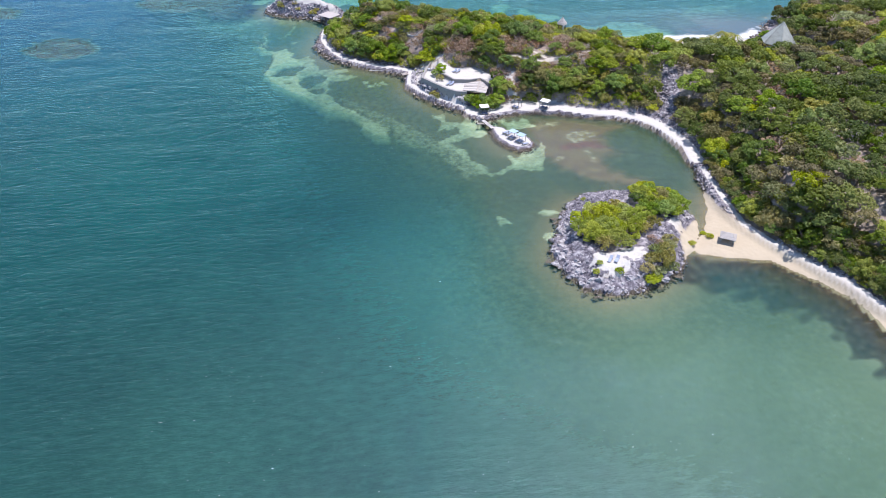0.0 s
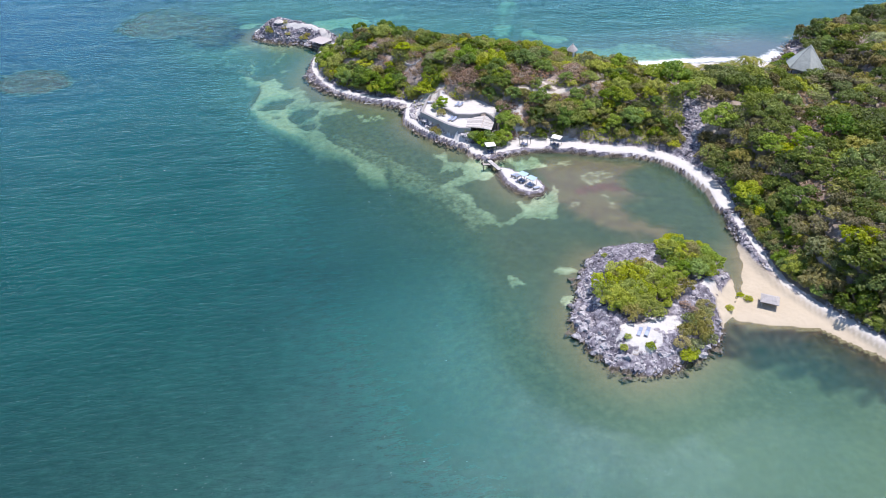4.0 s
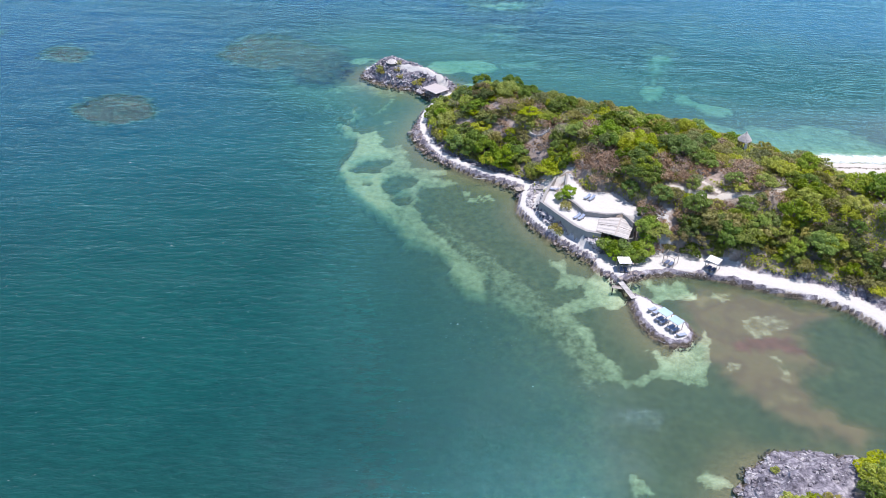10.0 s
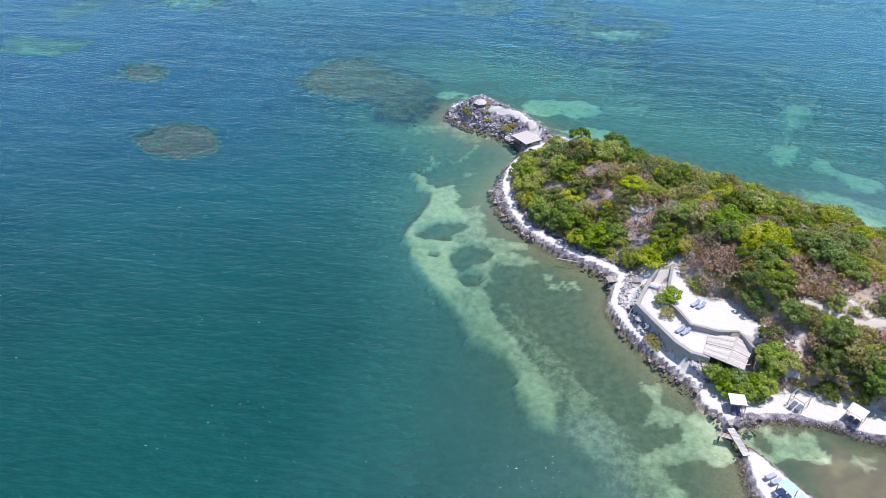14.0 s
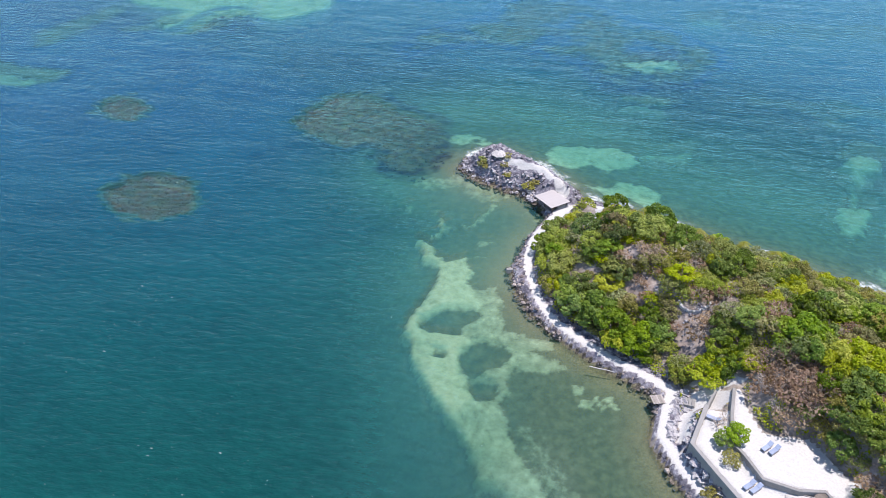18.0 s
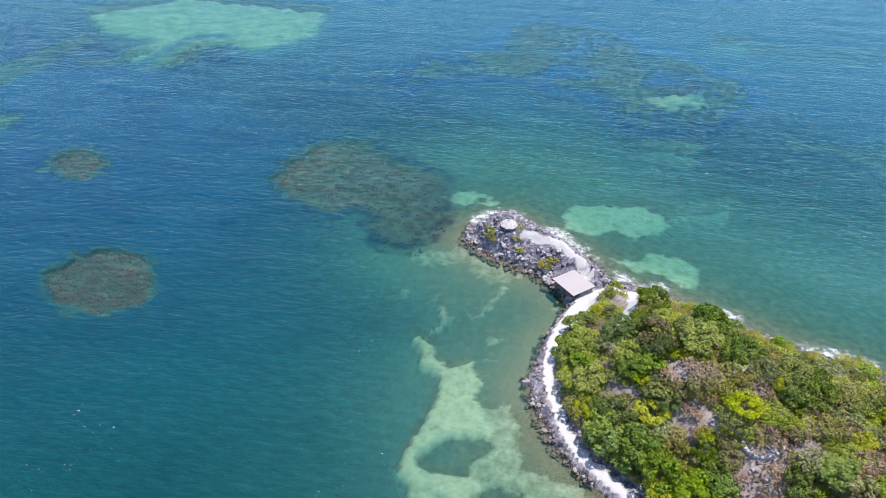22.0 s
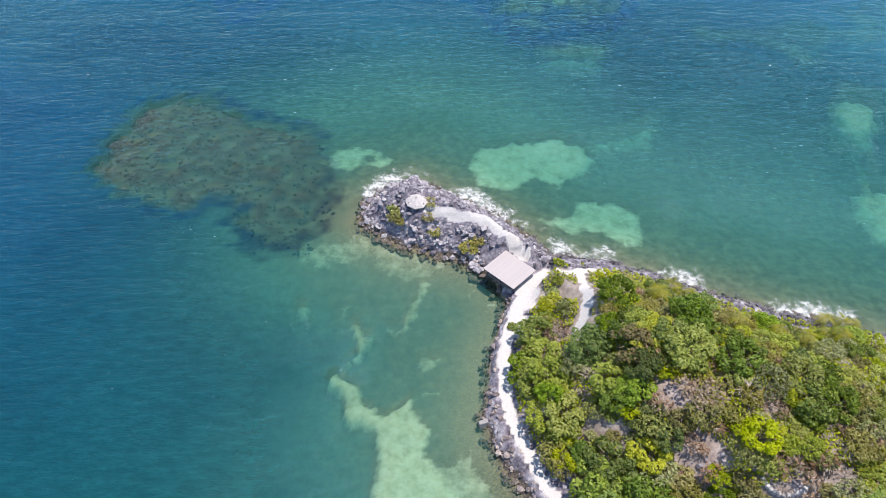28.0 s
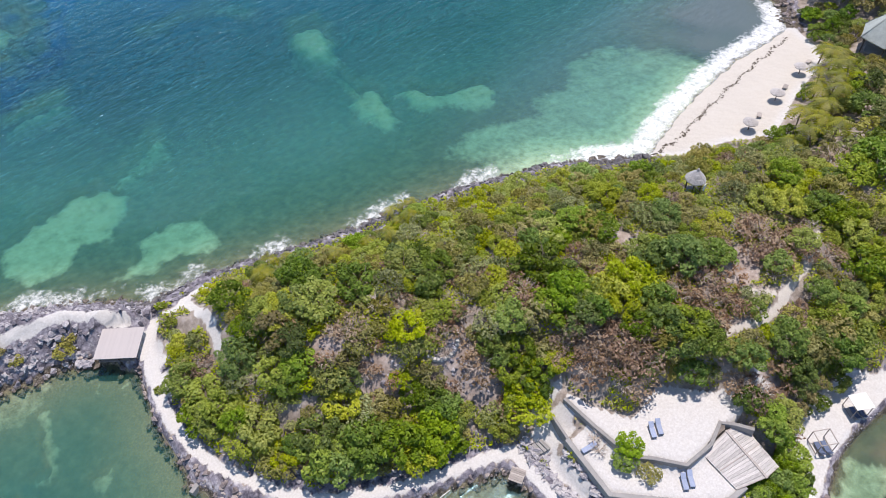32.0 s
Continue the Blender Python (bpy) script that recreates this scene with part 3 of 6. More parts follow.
def ground_material():
    m, nt, b = material("coral_ground")
    where = coords(nt)
    big, mid, fine = noise_tex(nt, 0.12, 5, 0.6, where), noise_tex(nt, 0.7, 6, 0.7, where), noise_tex(nt, 4.0, 5, 0.75, where)
    cell = noise_tex(nt, 0.9, where=where, kind="VORONOI")
    edge = sums(nt, "MULTIPLY", sums(nt, "SUBTRACT", fine.outputs[0], 0.5), 0.8)

    def mask(name):
        return ramp(nt, sums(nt, "ADD", attribute(nt, name), edge), [(0.38, (0, 0, 0)), (0.62, (1, 1, 1))])

    def soft_mask(name):
        drift = sums(nt, "ADD", sums(nt, "MULTIPLY", sums(nt, "SUBTRACT", mid.outputs[0], 0.5), 0.65), sums(nt, "MULTIPLY", edge, 0.45))
        return ramp(nt, sums(nt, "ADD", attribute(nt, name), drift), [(0.25, (0, 0, 0)), (0.42, (0.40, 0.40, 0.40)), (0.80, (1, 1, 1))])

    soil = ramp(nt, mid.outputs[0], [(0.3, (0.15, 0.125, 0.10)), (0.5, (0.29, 0.245, 0.21)), (0.7, (0.42, 0.38, 0.35))])
    bare = ramp(nt, mid.outputs[0], [(0.3, (0.20, 0.155, 0.13)), (0.5, (0.34, 0.28, 0.245)), (0.7, (0.50, 0.44, 0.405))])
    rock = ramp(nt, mid.outputs[0], [(0.32, (0.04, 0.037, 0.044)), (0.42, (0.135, 0.125, 0.152)), (0.54, (0.265, 0.248, 0.282)), (0.66, (0.50, 0.48, 0.495))])
    tide_rock = ramp(nt, fine.outputs[0], [(0.35, (0.035, 0.030, 0.024)), (0.52, (0.12, 0.10, 0.078)), (0.68, (0.27, 0.23, 0.19))])
    rock = mixed(nt, mask("low"), rock, tide_rock)
    rock = mixed(nt, 0.55, rock, crack_shade(nt, where, 0.8), "MULTIPLY")
    sand = ramp(nt, fine.outputs[0], [(0.3, (0.46, 0.44, 0.415)), (0.5, (0.53, 0.515, 0.495)), (0.7, (0.61, 0.60, 0.585))])
    warm = mixed(nt, attribute(nt, "warm"), sand, mixed(nt, big.outputs[0], (0.40, 0.335, 0.245), (0.54, 0.475, 0.37)))
    bed = ramp(nt, mid.outputs[0], [(0.32, (0.06, 0.052, 0.032)), (0.5, (0.14, 0.12, 0.072)), (0.7, (0.26, 0.22, 0.14))])
    lagoon_bed = ramp(nt, big.outputs[0], [(0.34, (0.145, 0.112, 0.072)), (0.45, (0.175, 0.122, 0.08)), (0.53, (0.13, 0.082, 0.064)), (0.60, (0.155, 0.112, 0.075)), (0.7, (0.26, 0.20, 0.125))])
    bed = mixed(nt, attribute(nt, "brown"), bed, lagoon_bed)
    bed = mixed(nt, soft_mask("red"), bed, ramp(nt, mid.outputs[0], [(0.35, (0.10, 0.035, 0.045)), (0.65, (0.21, 0.085, 0.085))]))
    rubble = ramp(nt, fine.outputs[0], [(0.35, (0.05, 0.038, 0.02)), (0.5, (0.17, 0.13, 0.07)), (0.66, (0.36, 0.30, 0.19))])
    bed = mixed(nt, attribute(nt, "rubble"), bed, rubble)
    grass = ramp(nt, mid.outputs[0], [(0.35, (0.035, 0.024, 0.018)), (0.55, (0.085, 0.055, 0.042)), (0.7, (0.16, 0.11, 0.075))])
    silt = mixed(nt, soft_mask("weed"), mixed(nt, attribute(nt, "silt"), bed, (0.50, 0.50, 0.38)), grass)
    reef = ramp(nt, fine.outputs[0], [(0.38, (0.018, 0.011, 0.010)), (0.50, (0.052, 0.034, 0.027)), (0.64, (0.19, 0.14, 0.10))])
    shoal = ramp(nt, mid.outputs[0], [(0.3, (0.38, 0.40, 0.26)), (0.45, (0.52, 0.53, 0.38)), (0.62, (0.64, 0.65, 0.50))])
    under = mixed(nt, soft_mask("shoal"), mixed(nt, soft_mask("reef"), silt, reef), shoal)
    land = mixed(nt, mask("sand"), mixed(nt, mask("rock"), mixed(nt, mask("bare"), soil, bare), rock), warm)
    wet = ramp(nt, attribute(nt, "wet"), [(0.45, (0, 0, 0)), (0.55, (1, 1, 1))])
    nt.links.new(mixed(nt, wet, land, under), b.inputs["Base Color"])
    b.inputs["Roughness"].default_value = 0.95
    b.inputs["Specular IOR Level"].default_value = 0.15
    bump(nt, b, sums(nt, "ADD", mid.outputs[0], sums(nt, "MULTIPLY", cell.outputs[0], 0.6)), 0.5, 0.22)
    return m


def water_material():
    """Clear to murky sea: see-through where it is shallow, with a body colour where it is deep, under a rippled gloss."""
    m = bpy.data.materials.new("sea_water")
    m.use_nodes = True
    nt = m.node_tree
    nt.nodes.remove(nt.nodes["Principled BSDF"])
    out = nt.nodes["Material Output"]
    where = coords(nt)
    mp = nt.nodes.new("ShaderNodeMapping")
    mp.vector_type = "TEXTURE"
    mp.inputs["Rotation"].default_value = (0, 0, radians(10))
    mp.inputs["Scale"].default_value = (2.3, 0.85, 1.0)
    nt.links.new(where, mp.inputs["Vector"])
    swell, chop, fine = noise_tex(nt, 0.13, 3, 0.5, mp.outputs[0]), noise_tex(nt, 0.8, 5, 0.62, mp.outputs[0]), noise_tex(nt, 2.6, 4, 0.65, mp.outputs[0])
    open_sea = attribute(nt, "open")
    hgt = sums(nt, "ADD", sums(nt, "MULTIPLY", swell.outputs[0], 1.2), sums(nt, "ADD", sums(nt, "MULTIPLY", chop.outputs[0], 0.7), sums(nt, "MULTIPLY", fine.outputs[0], 0.16)))
    bmp = nt.nodes.new("ShaderNodeBump")
    bmp.inputs["Distance"].default_value = 0.55
    nt.links.new(sums(nt, "ADD", 0.14, sums(nt, "MULTIPLY", open_sea, 0.7)), bmp.inputs["Strength"])
    nt.links.new(hgt, bmp.inputs["Height"])
    cloud = noise_tex(nt, 0.018, 4, 0.55, where)
    far_down = sums(nt, "MAXIMUM", attribute(nt, "reef_side"), ramp(nt, attribute(nt, "cover"), [(0.62, (0, 0, 0)), (0.95, (1, 1, 1))]))
    shallow = ramp(nt, cloud.outputs[0], [(0.35, (0.020, 0.118, 0.108)), (0.65, (0.030, 0.154, 0.138))])
    deep = ramp(nt, cloud.outputs[0], [(0.35, (0.003, 0.044, 0.042)), (0.65, (0.004, 0.065, 0.057))])
    shallow = mixed(nt, attribute(nt, "weedy"), shallow, ramp(nt, cloud.outputs[0], [(0.35, (0.022, 0.078, 0.062)), (0.65, (0.030, 0.102, 0.080))]))
    green = mixed(nt, far_down, shallow, deep)
    blue = ramp(nt, cloud.outputs[0], [(0.35, (0.0015, 0.041, 0.108)), (0.65, (0.003, 0.068, 0.152))])
    blue = mixed(nt, attribute(nt, "pale"), blue, (0.012, 0.115, 0.225))
    murk = ramp(nt, cloud.outputs[0], [(0.35, (0.076, 0.128, 0.098)), (0.65, (0.096, 0.152, 0.115))])
    bluish = sums(nt, "MAXIMUM", sums(nt, "MULTIPLY", attribute(nt, "blue"), far_down), sums(nt, "MULTIPLY", attribute(nt, "pale"), 0.75))
    body = mixed(nt, attribute(nt, "murk"), mixed(nt, bluish, green, blue), murk)
    body = mixed(nt, attribute(nt, "milk"), body, (0.105, 0.185, 0.215))
    body = mixed(nt, attribute(nt, "silt"), body, (0.135, 0.165, 0.165))
    # Crests lightened and troughs darkened in the colour, painting ripple light and shade.
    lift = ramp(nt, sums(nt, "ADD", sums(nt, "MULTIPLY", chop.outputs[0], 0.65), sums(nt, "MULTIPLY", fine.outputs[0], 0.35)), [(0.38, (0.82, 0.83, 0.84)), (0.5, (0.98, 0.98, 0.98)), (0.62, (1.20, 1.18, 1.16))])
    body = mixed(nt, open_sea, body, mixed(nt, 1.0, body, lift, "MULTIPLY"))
    diff = nt.nodes.new("ShaderNodeBsdfDiffuse")
    nt.links.new(body, diff.inputs["Color"])
    nt.links.new(bmp.outputs[0], diff.inputs["Normal"])
    clear = nt.nodes.new("ShaderNodeBsdfTransparent")
    tint = mixed(nt, attribute(nt, "olive"), (0.15, 0.93, 0.72), (0.44, 0.93, 0.68))
    nt.links.new(mixed(nt, attribute(nt, "cover"), (1.0, 1.0, 0.98), tint), clear.inputs["Color"])
    through_mix = nt.nodes.new("ShaderNodeMixShader")
    nt.links.new(attribute(nt, "cover"), through_mix.inputs[0])
    nt.links.new(clear.outputs[0], through_mix.inputs[1])
    nt.links.new(diff.outputs[0], through_mix.inputs[2])
    gloss = nt.nodes.new("ShaderNodeBsdfGlossy")
    gloss.inputs["Roughness"].default_value = 0.10
    gloss.inputs["Color"].default_value = (0.44, 0.79, 1.0, 1)
    nt.links.new(bmp.outputs[0], gloss.inputs["Normal"])
    fres = nt.nodes.new("ShaderNodeFresnel")
    fres.inputs["IOR"].default_value = 1.34
    nt.links.new(bmp.outputs[0], fres.inputs["Normal"])
    surf = nt.nodes.new("ShaderNodeMixShader")
    nt.links.new(fres.outputs[0], surf.inputs[0])
    nt.links.new(through_mix.outputs[0], surf.inputs[1])
    nt.links.new(gloss.outputs[0], surf.inputs[2])
    foam = nt.nodes.new("ShaderNodeBsdfDiffuse")
    foam.inputs["Color"].default_value = (0.85, 0.87, 0.87, 1)
    froth = noise_tex(nt, 0.9, 9, 0.78, where)
    fm = ramp(nt, sums(nt, "ADD", attribute(nt, "foam"), sums(nt, "MULTIPLY", sums(nt, "SUBTRACT", froth.outputs[0], 0.5), 2.0)), [(0.36, (0, 0, 0)), (0.62, (0.38, 0.38, 0.38)), (0.95, (0.95, 0.95, 0.95))])
    # White flecks on open water: whitecaps, with sun glints painted as foam.
    crest, gust = noise_tex(nt, 2.4, 2, 0.5, mp.outputs[0]), noise_tex(nt, 0.045, 3, 0.6, where)
    glint_fleck = ramp(nt, sums(nt, "ADD", crest.outputs[0], sums(nt, "MULTIPLY", sums(nt, "SUBTRACT", gust.outputs[0], 0.5), 0.35)), [(0.755, (0, 0, 0)), (0.82, (0.55, 0.55, 0.55))])
    fm = sums(nt, "MAXIMUM", fm, sums(nt, "MULTIPLY", glint_fleck, open_sea))
    last = nt.nodes.new("ShaderNodeMixShader")
    nt.links.new(fm, last.inputs[0])
    nt.links.new(surf.outputs[0], last.inputs[1])
    nt.links.new(foam.outputs[0], last.inputs[2])
    nt.links.new(last.outputs[0], out.inputs[0])
    return m


# ---------------------------------------------------------------- ground and sea: one sheet each
def axis(lo, hi, fine, far, near):
    core = np.arange(lo, hi + fine / 2, fine)
    left, right, a, b, grow, more = [], [], lo, hi, 1.8, 1.8
    while a > -far:
        grow *= 1.0 if a > lo - near[0] else 1.25
        a -= grow
        left.append(a)
    while b < far:
        more *= 1.0 if b < hi + near[1] else 1.25
        b += more
        right.append(b)
    return np.array(left[::-1] + list(core) + right)


def sheet(name, xs, ys, heights, fields, mat):
    nx, ny = len(xs), len(ys)
    gx, gy = np.meshgrid(xs, ys)
    verts = np.stack([gx.ravel(), gy.ravel(), heights.ravel()], 1)
    i = np.arange(nx * ny).reshape(ny, nx)
    quads = np.stack([i[:-1, :-1], i[:-1, 1:], i[1:, 1:], i[1:, :-1]], -1).reshape(-1, 4)
    me = bpy.data.meshes.new(name)
    me.vertices.add(len(verts))
    me.vertices.foreach_set("co", verts.ravel())
    me.loops.add(quads.size)
    me.loops.foreach_set("vertex_index", quads.ravel().astype(np.int32))
    me.polygons.add(len(quads))
    me.polygons.foreach_set("loop_start", np.arange(0, quads.size, 4, dtype=np.int32))
    me.polygons.foreach_set("loop_total", np.full(len(quads), 4, dtype=np.int32))
    me.update(calc_edges=True)
    me.polygons.foreach_set("use_smooth", np.ones(len(quads), bool))
    for key, field in fields.items():
        at = me.attributes.new(key, "FLOAT", "POINT")
        at.data.foreach_set("value", field.ravel().astype(np.float32))
    me.materials.append(mat)
    return new(name, me)


XS, YS = axis(-72, 125, 0.6, 2500, (190, 50)), axis(84, 280, 0.6, 2500, (30, 170))
GX, GY = np.meshgrid(XS, YS)
T = terrain(GX, GY)
rough_land = T["rock"] * (T["d"] > 0.2) * (1 - T["sand"]) * (np.abs(ripple(GX, GY, 2.2, 51)) * 0.3 + ripple(GX, GY, 3.3, 52) * 0.2)
GH = T["h"] + rough_land
ground = sheet("ground", XS, YS, GH, dict(
    sand=T["sand"], bare=T["bare"], rock=T["rock"], shoal=T["shoal"], reef=T["reef"], brown=np.maximum(T["brown_bed"], 0.6 * T["brown"] * step(2, 14, GX)), weed=T["weed"], red=T["red"],
    rubble=step(9, 0.5, -T["d"]) * (1 - T["lagoon"]) * step(236, 226, GY + 0.42 * GX) * 0.85,
    wet=step(0.12, -0.12, GH), low=step(1.0, 0.35, GH), warm=np.maximum(step(-3, 0, signed(SPIT, GX, GY)) * step(0.5, 1.3, line_distance(MAIN_WAY, GX, GY)), np.maximum(0.40 * step(0, 2, T["beach"]), 0.45 * step(1.6, 0.9, line_distance(RIDGE_WAY + RIDGE_SPUR, GX, GY)))),
    silt=step(10, 40, GX) * step(112, 80, GY) * 0.5 + 0.12 + 0.16 * T["bay"]), ground_material())
tagged(ground, "coral rock headland, sandy paths and pale sea bed", "ground", kind="structure")
depth = np.clip(-GH, 0, 60)
surf_line = (0.35 + 0.65 * step(-0.4, 0.5, ripple(GX, GY, 11, 99))) * step(4.6, 0.4, np.abs(T["d"] + 1.4)) * step(228, 234, GY + 0.42 * GX) * 0.60
surf_beach = step(4.5, 0.5, np.abs(T["d"] + 1.6)) * (GY > 200) * step(-14, -6, T["beach"]) * 0.8
turbid = step(58, 92, GX + ripple(GX, GY, 18, 88) * 4) * step(-30, -12, T["beach"]) * (GY > 215) * step(6, 2, T["d"])
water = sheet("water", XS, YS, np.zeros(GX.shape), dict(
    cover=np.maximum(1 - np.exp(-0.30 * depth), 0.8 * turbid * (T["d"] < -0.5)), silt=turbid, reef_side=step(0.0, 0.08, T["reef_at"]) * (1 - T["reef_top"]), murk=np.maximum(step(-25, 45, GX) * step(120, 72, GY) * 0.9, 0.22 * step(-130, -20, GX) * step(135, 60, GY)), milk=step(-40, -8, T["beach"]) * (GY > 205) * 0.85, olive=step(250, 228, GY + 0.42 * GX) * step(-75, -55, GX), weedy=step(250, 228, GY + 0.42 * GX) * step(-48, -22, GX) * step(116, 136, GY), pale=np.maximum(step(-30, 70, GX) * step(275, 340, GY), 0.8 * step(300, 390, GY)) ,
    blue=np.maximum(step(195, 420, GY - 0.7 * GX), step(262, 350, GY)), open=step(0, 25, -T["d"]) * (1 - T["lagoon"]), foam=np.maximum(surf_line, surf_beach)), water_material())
tagged(water, "clear teal tropical sea, rippled by wind", "water", kind="structure")


# ---------------------------------------------------------------- the same fields, read off the sheet for placing things
def field(x, y):
    i = np.clip(np.searchsorted(XS, x) - 1, 0, len(XS) - 2)
    j = np.clip(np.searchsorted(YS, y) - 1, 0, len(YS) - 2)
    u, w = (x - XS[i]) / (XS[i + 1] - XS[i]), (y - YS[j]) / (YS[j + 1] - YS[j])
    out = {}
    for key, g in (*T.items(), ("top", GH)):
        out[key] = (g[j, i] * (1 - u) + g[j, i + 1] * u) * (1 - w) + (g[j + 1, i] * (1 - u) + g[j + 1, i + 1] * u) * w
    return out


def height_at(x, y):
    return float(field(np.array([float(x)]), np.array([float(y)]))["top"][0])


# ---------------------------------------------------------------- mesh helpers
def part(name, bm, mat, parent=None, label=""):
    me = bpy.data.meshes.new(name)
    bm.normal_update()
    bm.to_mesh(me)
    bm.free()
    me.materials.append(mat)
    ob = new(name, me)
    if parent is not None:
        ob.parent = parent
    if label:
        ob["label"] = label
    return ob


def raw_mesh(name, verts, faces, mat, smooth=False):
    me = bpy.data.meshes.new(name)
    me.from_pydata([tuple(v) for v in verts], [], faces)
    me.materials.append(mat)
    if smooth:
        me.polygons.foreach_set("use_smooth", np.ones(len(me.polygons), bool))
    return me


def thing(name, m, label, category, group="", kind=""):
    ob = new(name)
    ob.empty_display_size = 0.3
    ob.matrix_world = m
    return tagged(ob, label, category, group, kind)


# ---------------------------------------------------------------- plants
def leaf_material(name, dark, mid, light):
    m, nt, b = material(name)
    info = nt.nodes.new("ShaderNodeObjectInfo")
    geo = nt.nodes.new("ShaderNodeNewGeometry")
    patch = noise_tex(nt, 0.22, 3, 0.6, geo.outputs["Position"])
    tree_tone = sums(nt, "FRACT", sums(nt, "ADD", info.outputs["Random"], attribute(nt, "tree_tone")))
    f = sums(nt, "ADD", sums(nt, "MULTIPLY", tree_tone, 0.38), sums(nt, "MULTIPLY", geo.outputs["Random Per Island"], 0.30))
    f = sums(nt, "ADD", f, sums(nt, "MULTIPLY", patch.outputs[0], 0.24))
    tone = nt.nodes.new("ShaderNodeHueSaturation")
    turned = sums(nt, "FRACT", sums(nt, "MULTIPLY", tree_tone, 7.31))
    nt.links.new(sums(nt, "MULTIPLY_ADD", turned, 0.020, 0.483), tone.inputs["Hue"])
    nt.links.new(sums(nt, "MULTIPLY_ADD", sums(nt, "FRACT", sums(nt, "MULTIPLY", tree_tone, 13.7)), 0.30, 0.82), tone.inputs["Saturation"])
    nt.links.new(ramp(nt, f, [(0.18, dark), (0.48, mid), (0.8, light)]), tone.inputs["Color"])
    tone.inputs["Value"].default_value = 1.30
    nt.links.new(tone.outputs[0], b.inputs["Base Color"])
    b.inputs["Roughness"].default_value = 0.5
    b.inputs["Specular IOR Level"].default_value = 0.35
    tr = nt.nodes.new("ShaderNodeBsdfTranslucent")
    nt.links.new(b.inputs["Base Color"].links[0].from_socket, tr.inputs["Color"])
    mx = nt.nodes.new("ShaderNodeMixShader")
    mx.inputs[0].default_value = 0.42
    nt.links.new(b.outputs[0], mx.inputs[1])
    nt.links.new(tr.outputs[0], mx.inputs[2])
    nt.links.new(mx.outputs[0], nt.nodes["Material Output"].inputs[0])
    return m


LEAF_GREEN = leaf_material("leaf_green", (0.050, 0.085, 0.012), (0.130, 0.200, 0.022), (0.26, 0.33, 0.04))
LEAF_FRESH = leaf_material("leaf_fresh", (0.070, 0.130, 0.016), (0.165, 0.265, 0.027), (0.30, 0.40, 0.05))
LEAF_LIME = leaf_material("leaf_lime", (0.145, 0.200, 0.014), (0.285, 0.345, 0.026), (0.44, 0.47, 0.055))
LEAF_OLIVE = leaf_material("leaf_olive", (0.13, 0.135, 0.032), (0.27, 0.262, 0.068), (0.42, 0.385, 0.13))
LEAF_SAGE = leaf_material("leaf_sage", (0.12, 0.15, 0.045), (0.24, 0.275, 0.09), (0.38, 0.41, 0.165))
LEAF_DEEP = leaf_material("leaf_deep", (0.042, 0.068, 0.013), (0.105, 0.152, 0.023), (0.20, 0.25, 0.04))
LEAF_DUSK = leaf_material("leaf_dusk", (0.085, 0.082, 0.030), (0.18, 0.165, 0.062), (0.30, 0.26, 0.115))
LEAF_DRY = leaf_material("leaf_dry", (0.15, 0.10, 0.06), (0.29, 0.20, 0.125), (0.43, 0.325, 0.21))
LEAF_PALM = leaf_material("leaf_palm", (0.10, 0.125, 0.010), (0.21, 0.225, 0.020), (0.35, 0.33, 0.05))
BARK = simple("bark", (0.20, 0.16, 0.13), 0.9, vary=0.3, scale=6, relief=0.02)
TWIG = simple("bare_twig", (0.46, 0.385, 0.325), 0.9, vary=0.3, scale=6)


def leaf_cards(points, normals, size, rng):
    """Folded leaf sprays at the points, each of two quads bent along its rib."""
    n = len(points)
    nrm = normals + rng.normal(0, 0.45, (n, 3))
    nrm /= np.linalg.norm(nrm, axis=1)[:, None] + 1e-9
    side = np.cross(nrm, rng.normal(0, 1, (n, 3)))
    side /= np.linalg.norm(side, axis=1)[:, None] + 1e-9
    along = np.cross(nrm, side)
    s = size * rng.uniform(0.6, 1.35, (n, 1))
    a, b = points - along * s, points + along * s
    mid_a, mid_b = a + nrm * s * 0.1, b - nrm * s * 0.25
    l, r = points - side * s * 0.55 - nrm * s * 0.22, points + side * s * 0.55 - nrm * s * 0.22
    verts = np.stack([mid_a, l, mid_b, r], 1).reshape(-1, 3)
    i = np.arange(n)[:, None] * 4
    faces = np.concatenate([i + [0, 1, 2], i + [0, 2, 3]])
    return verts, faces


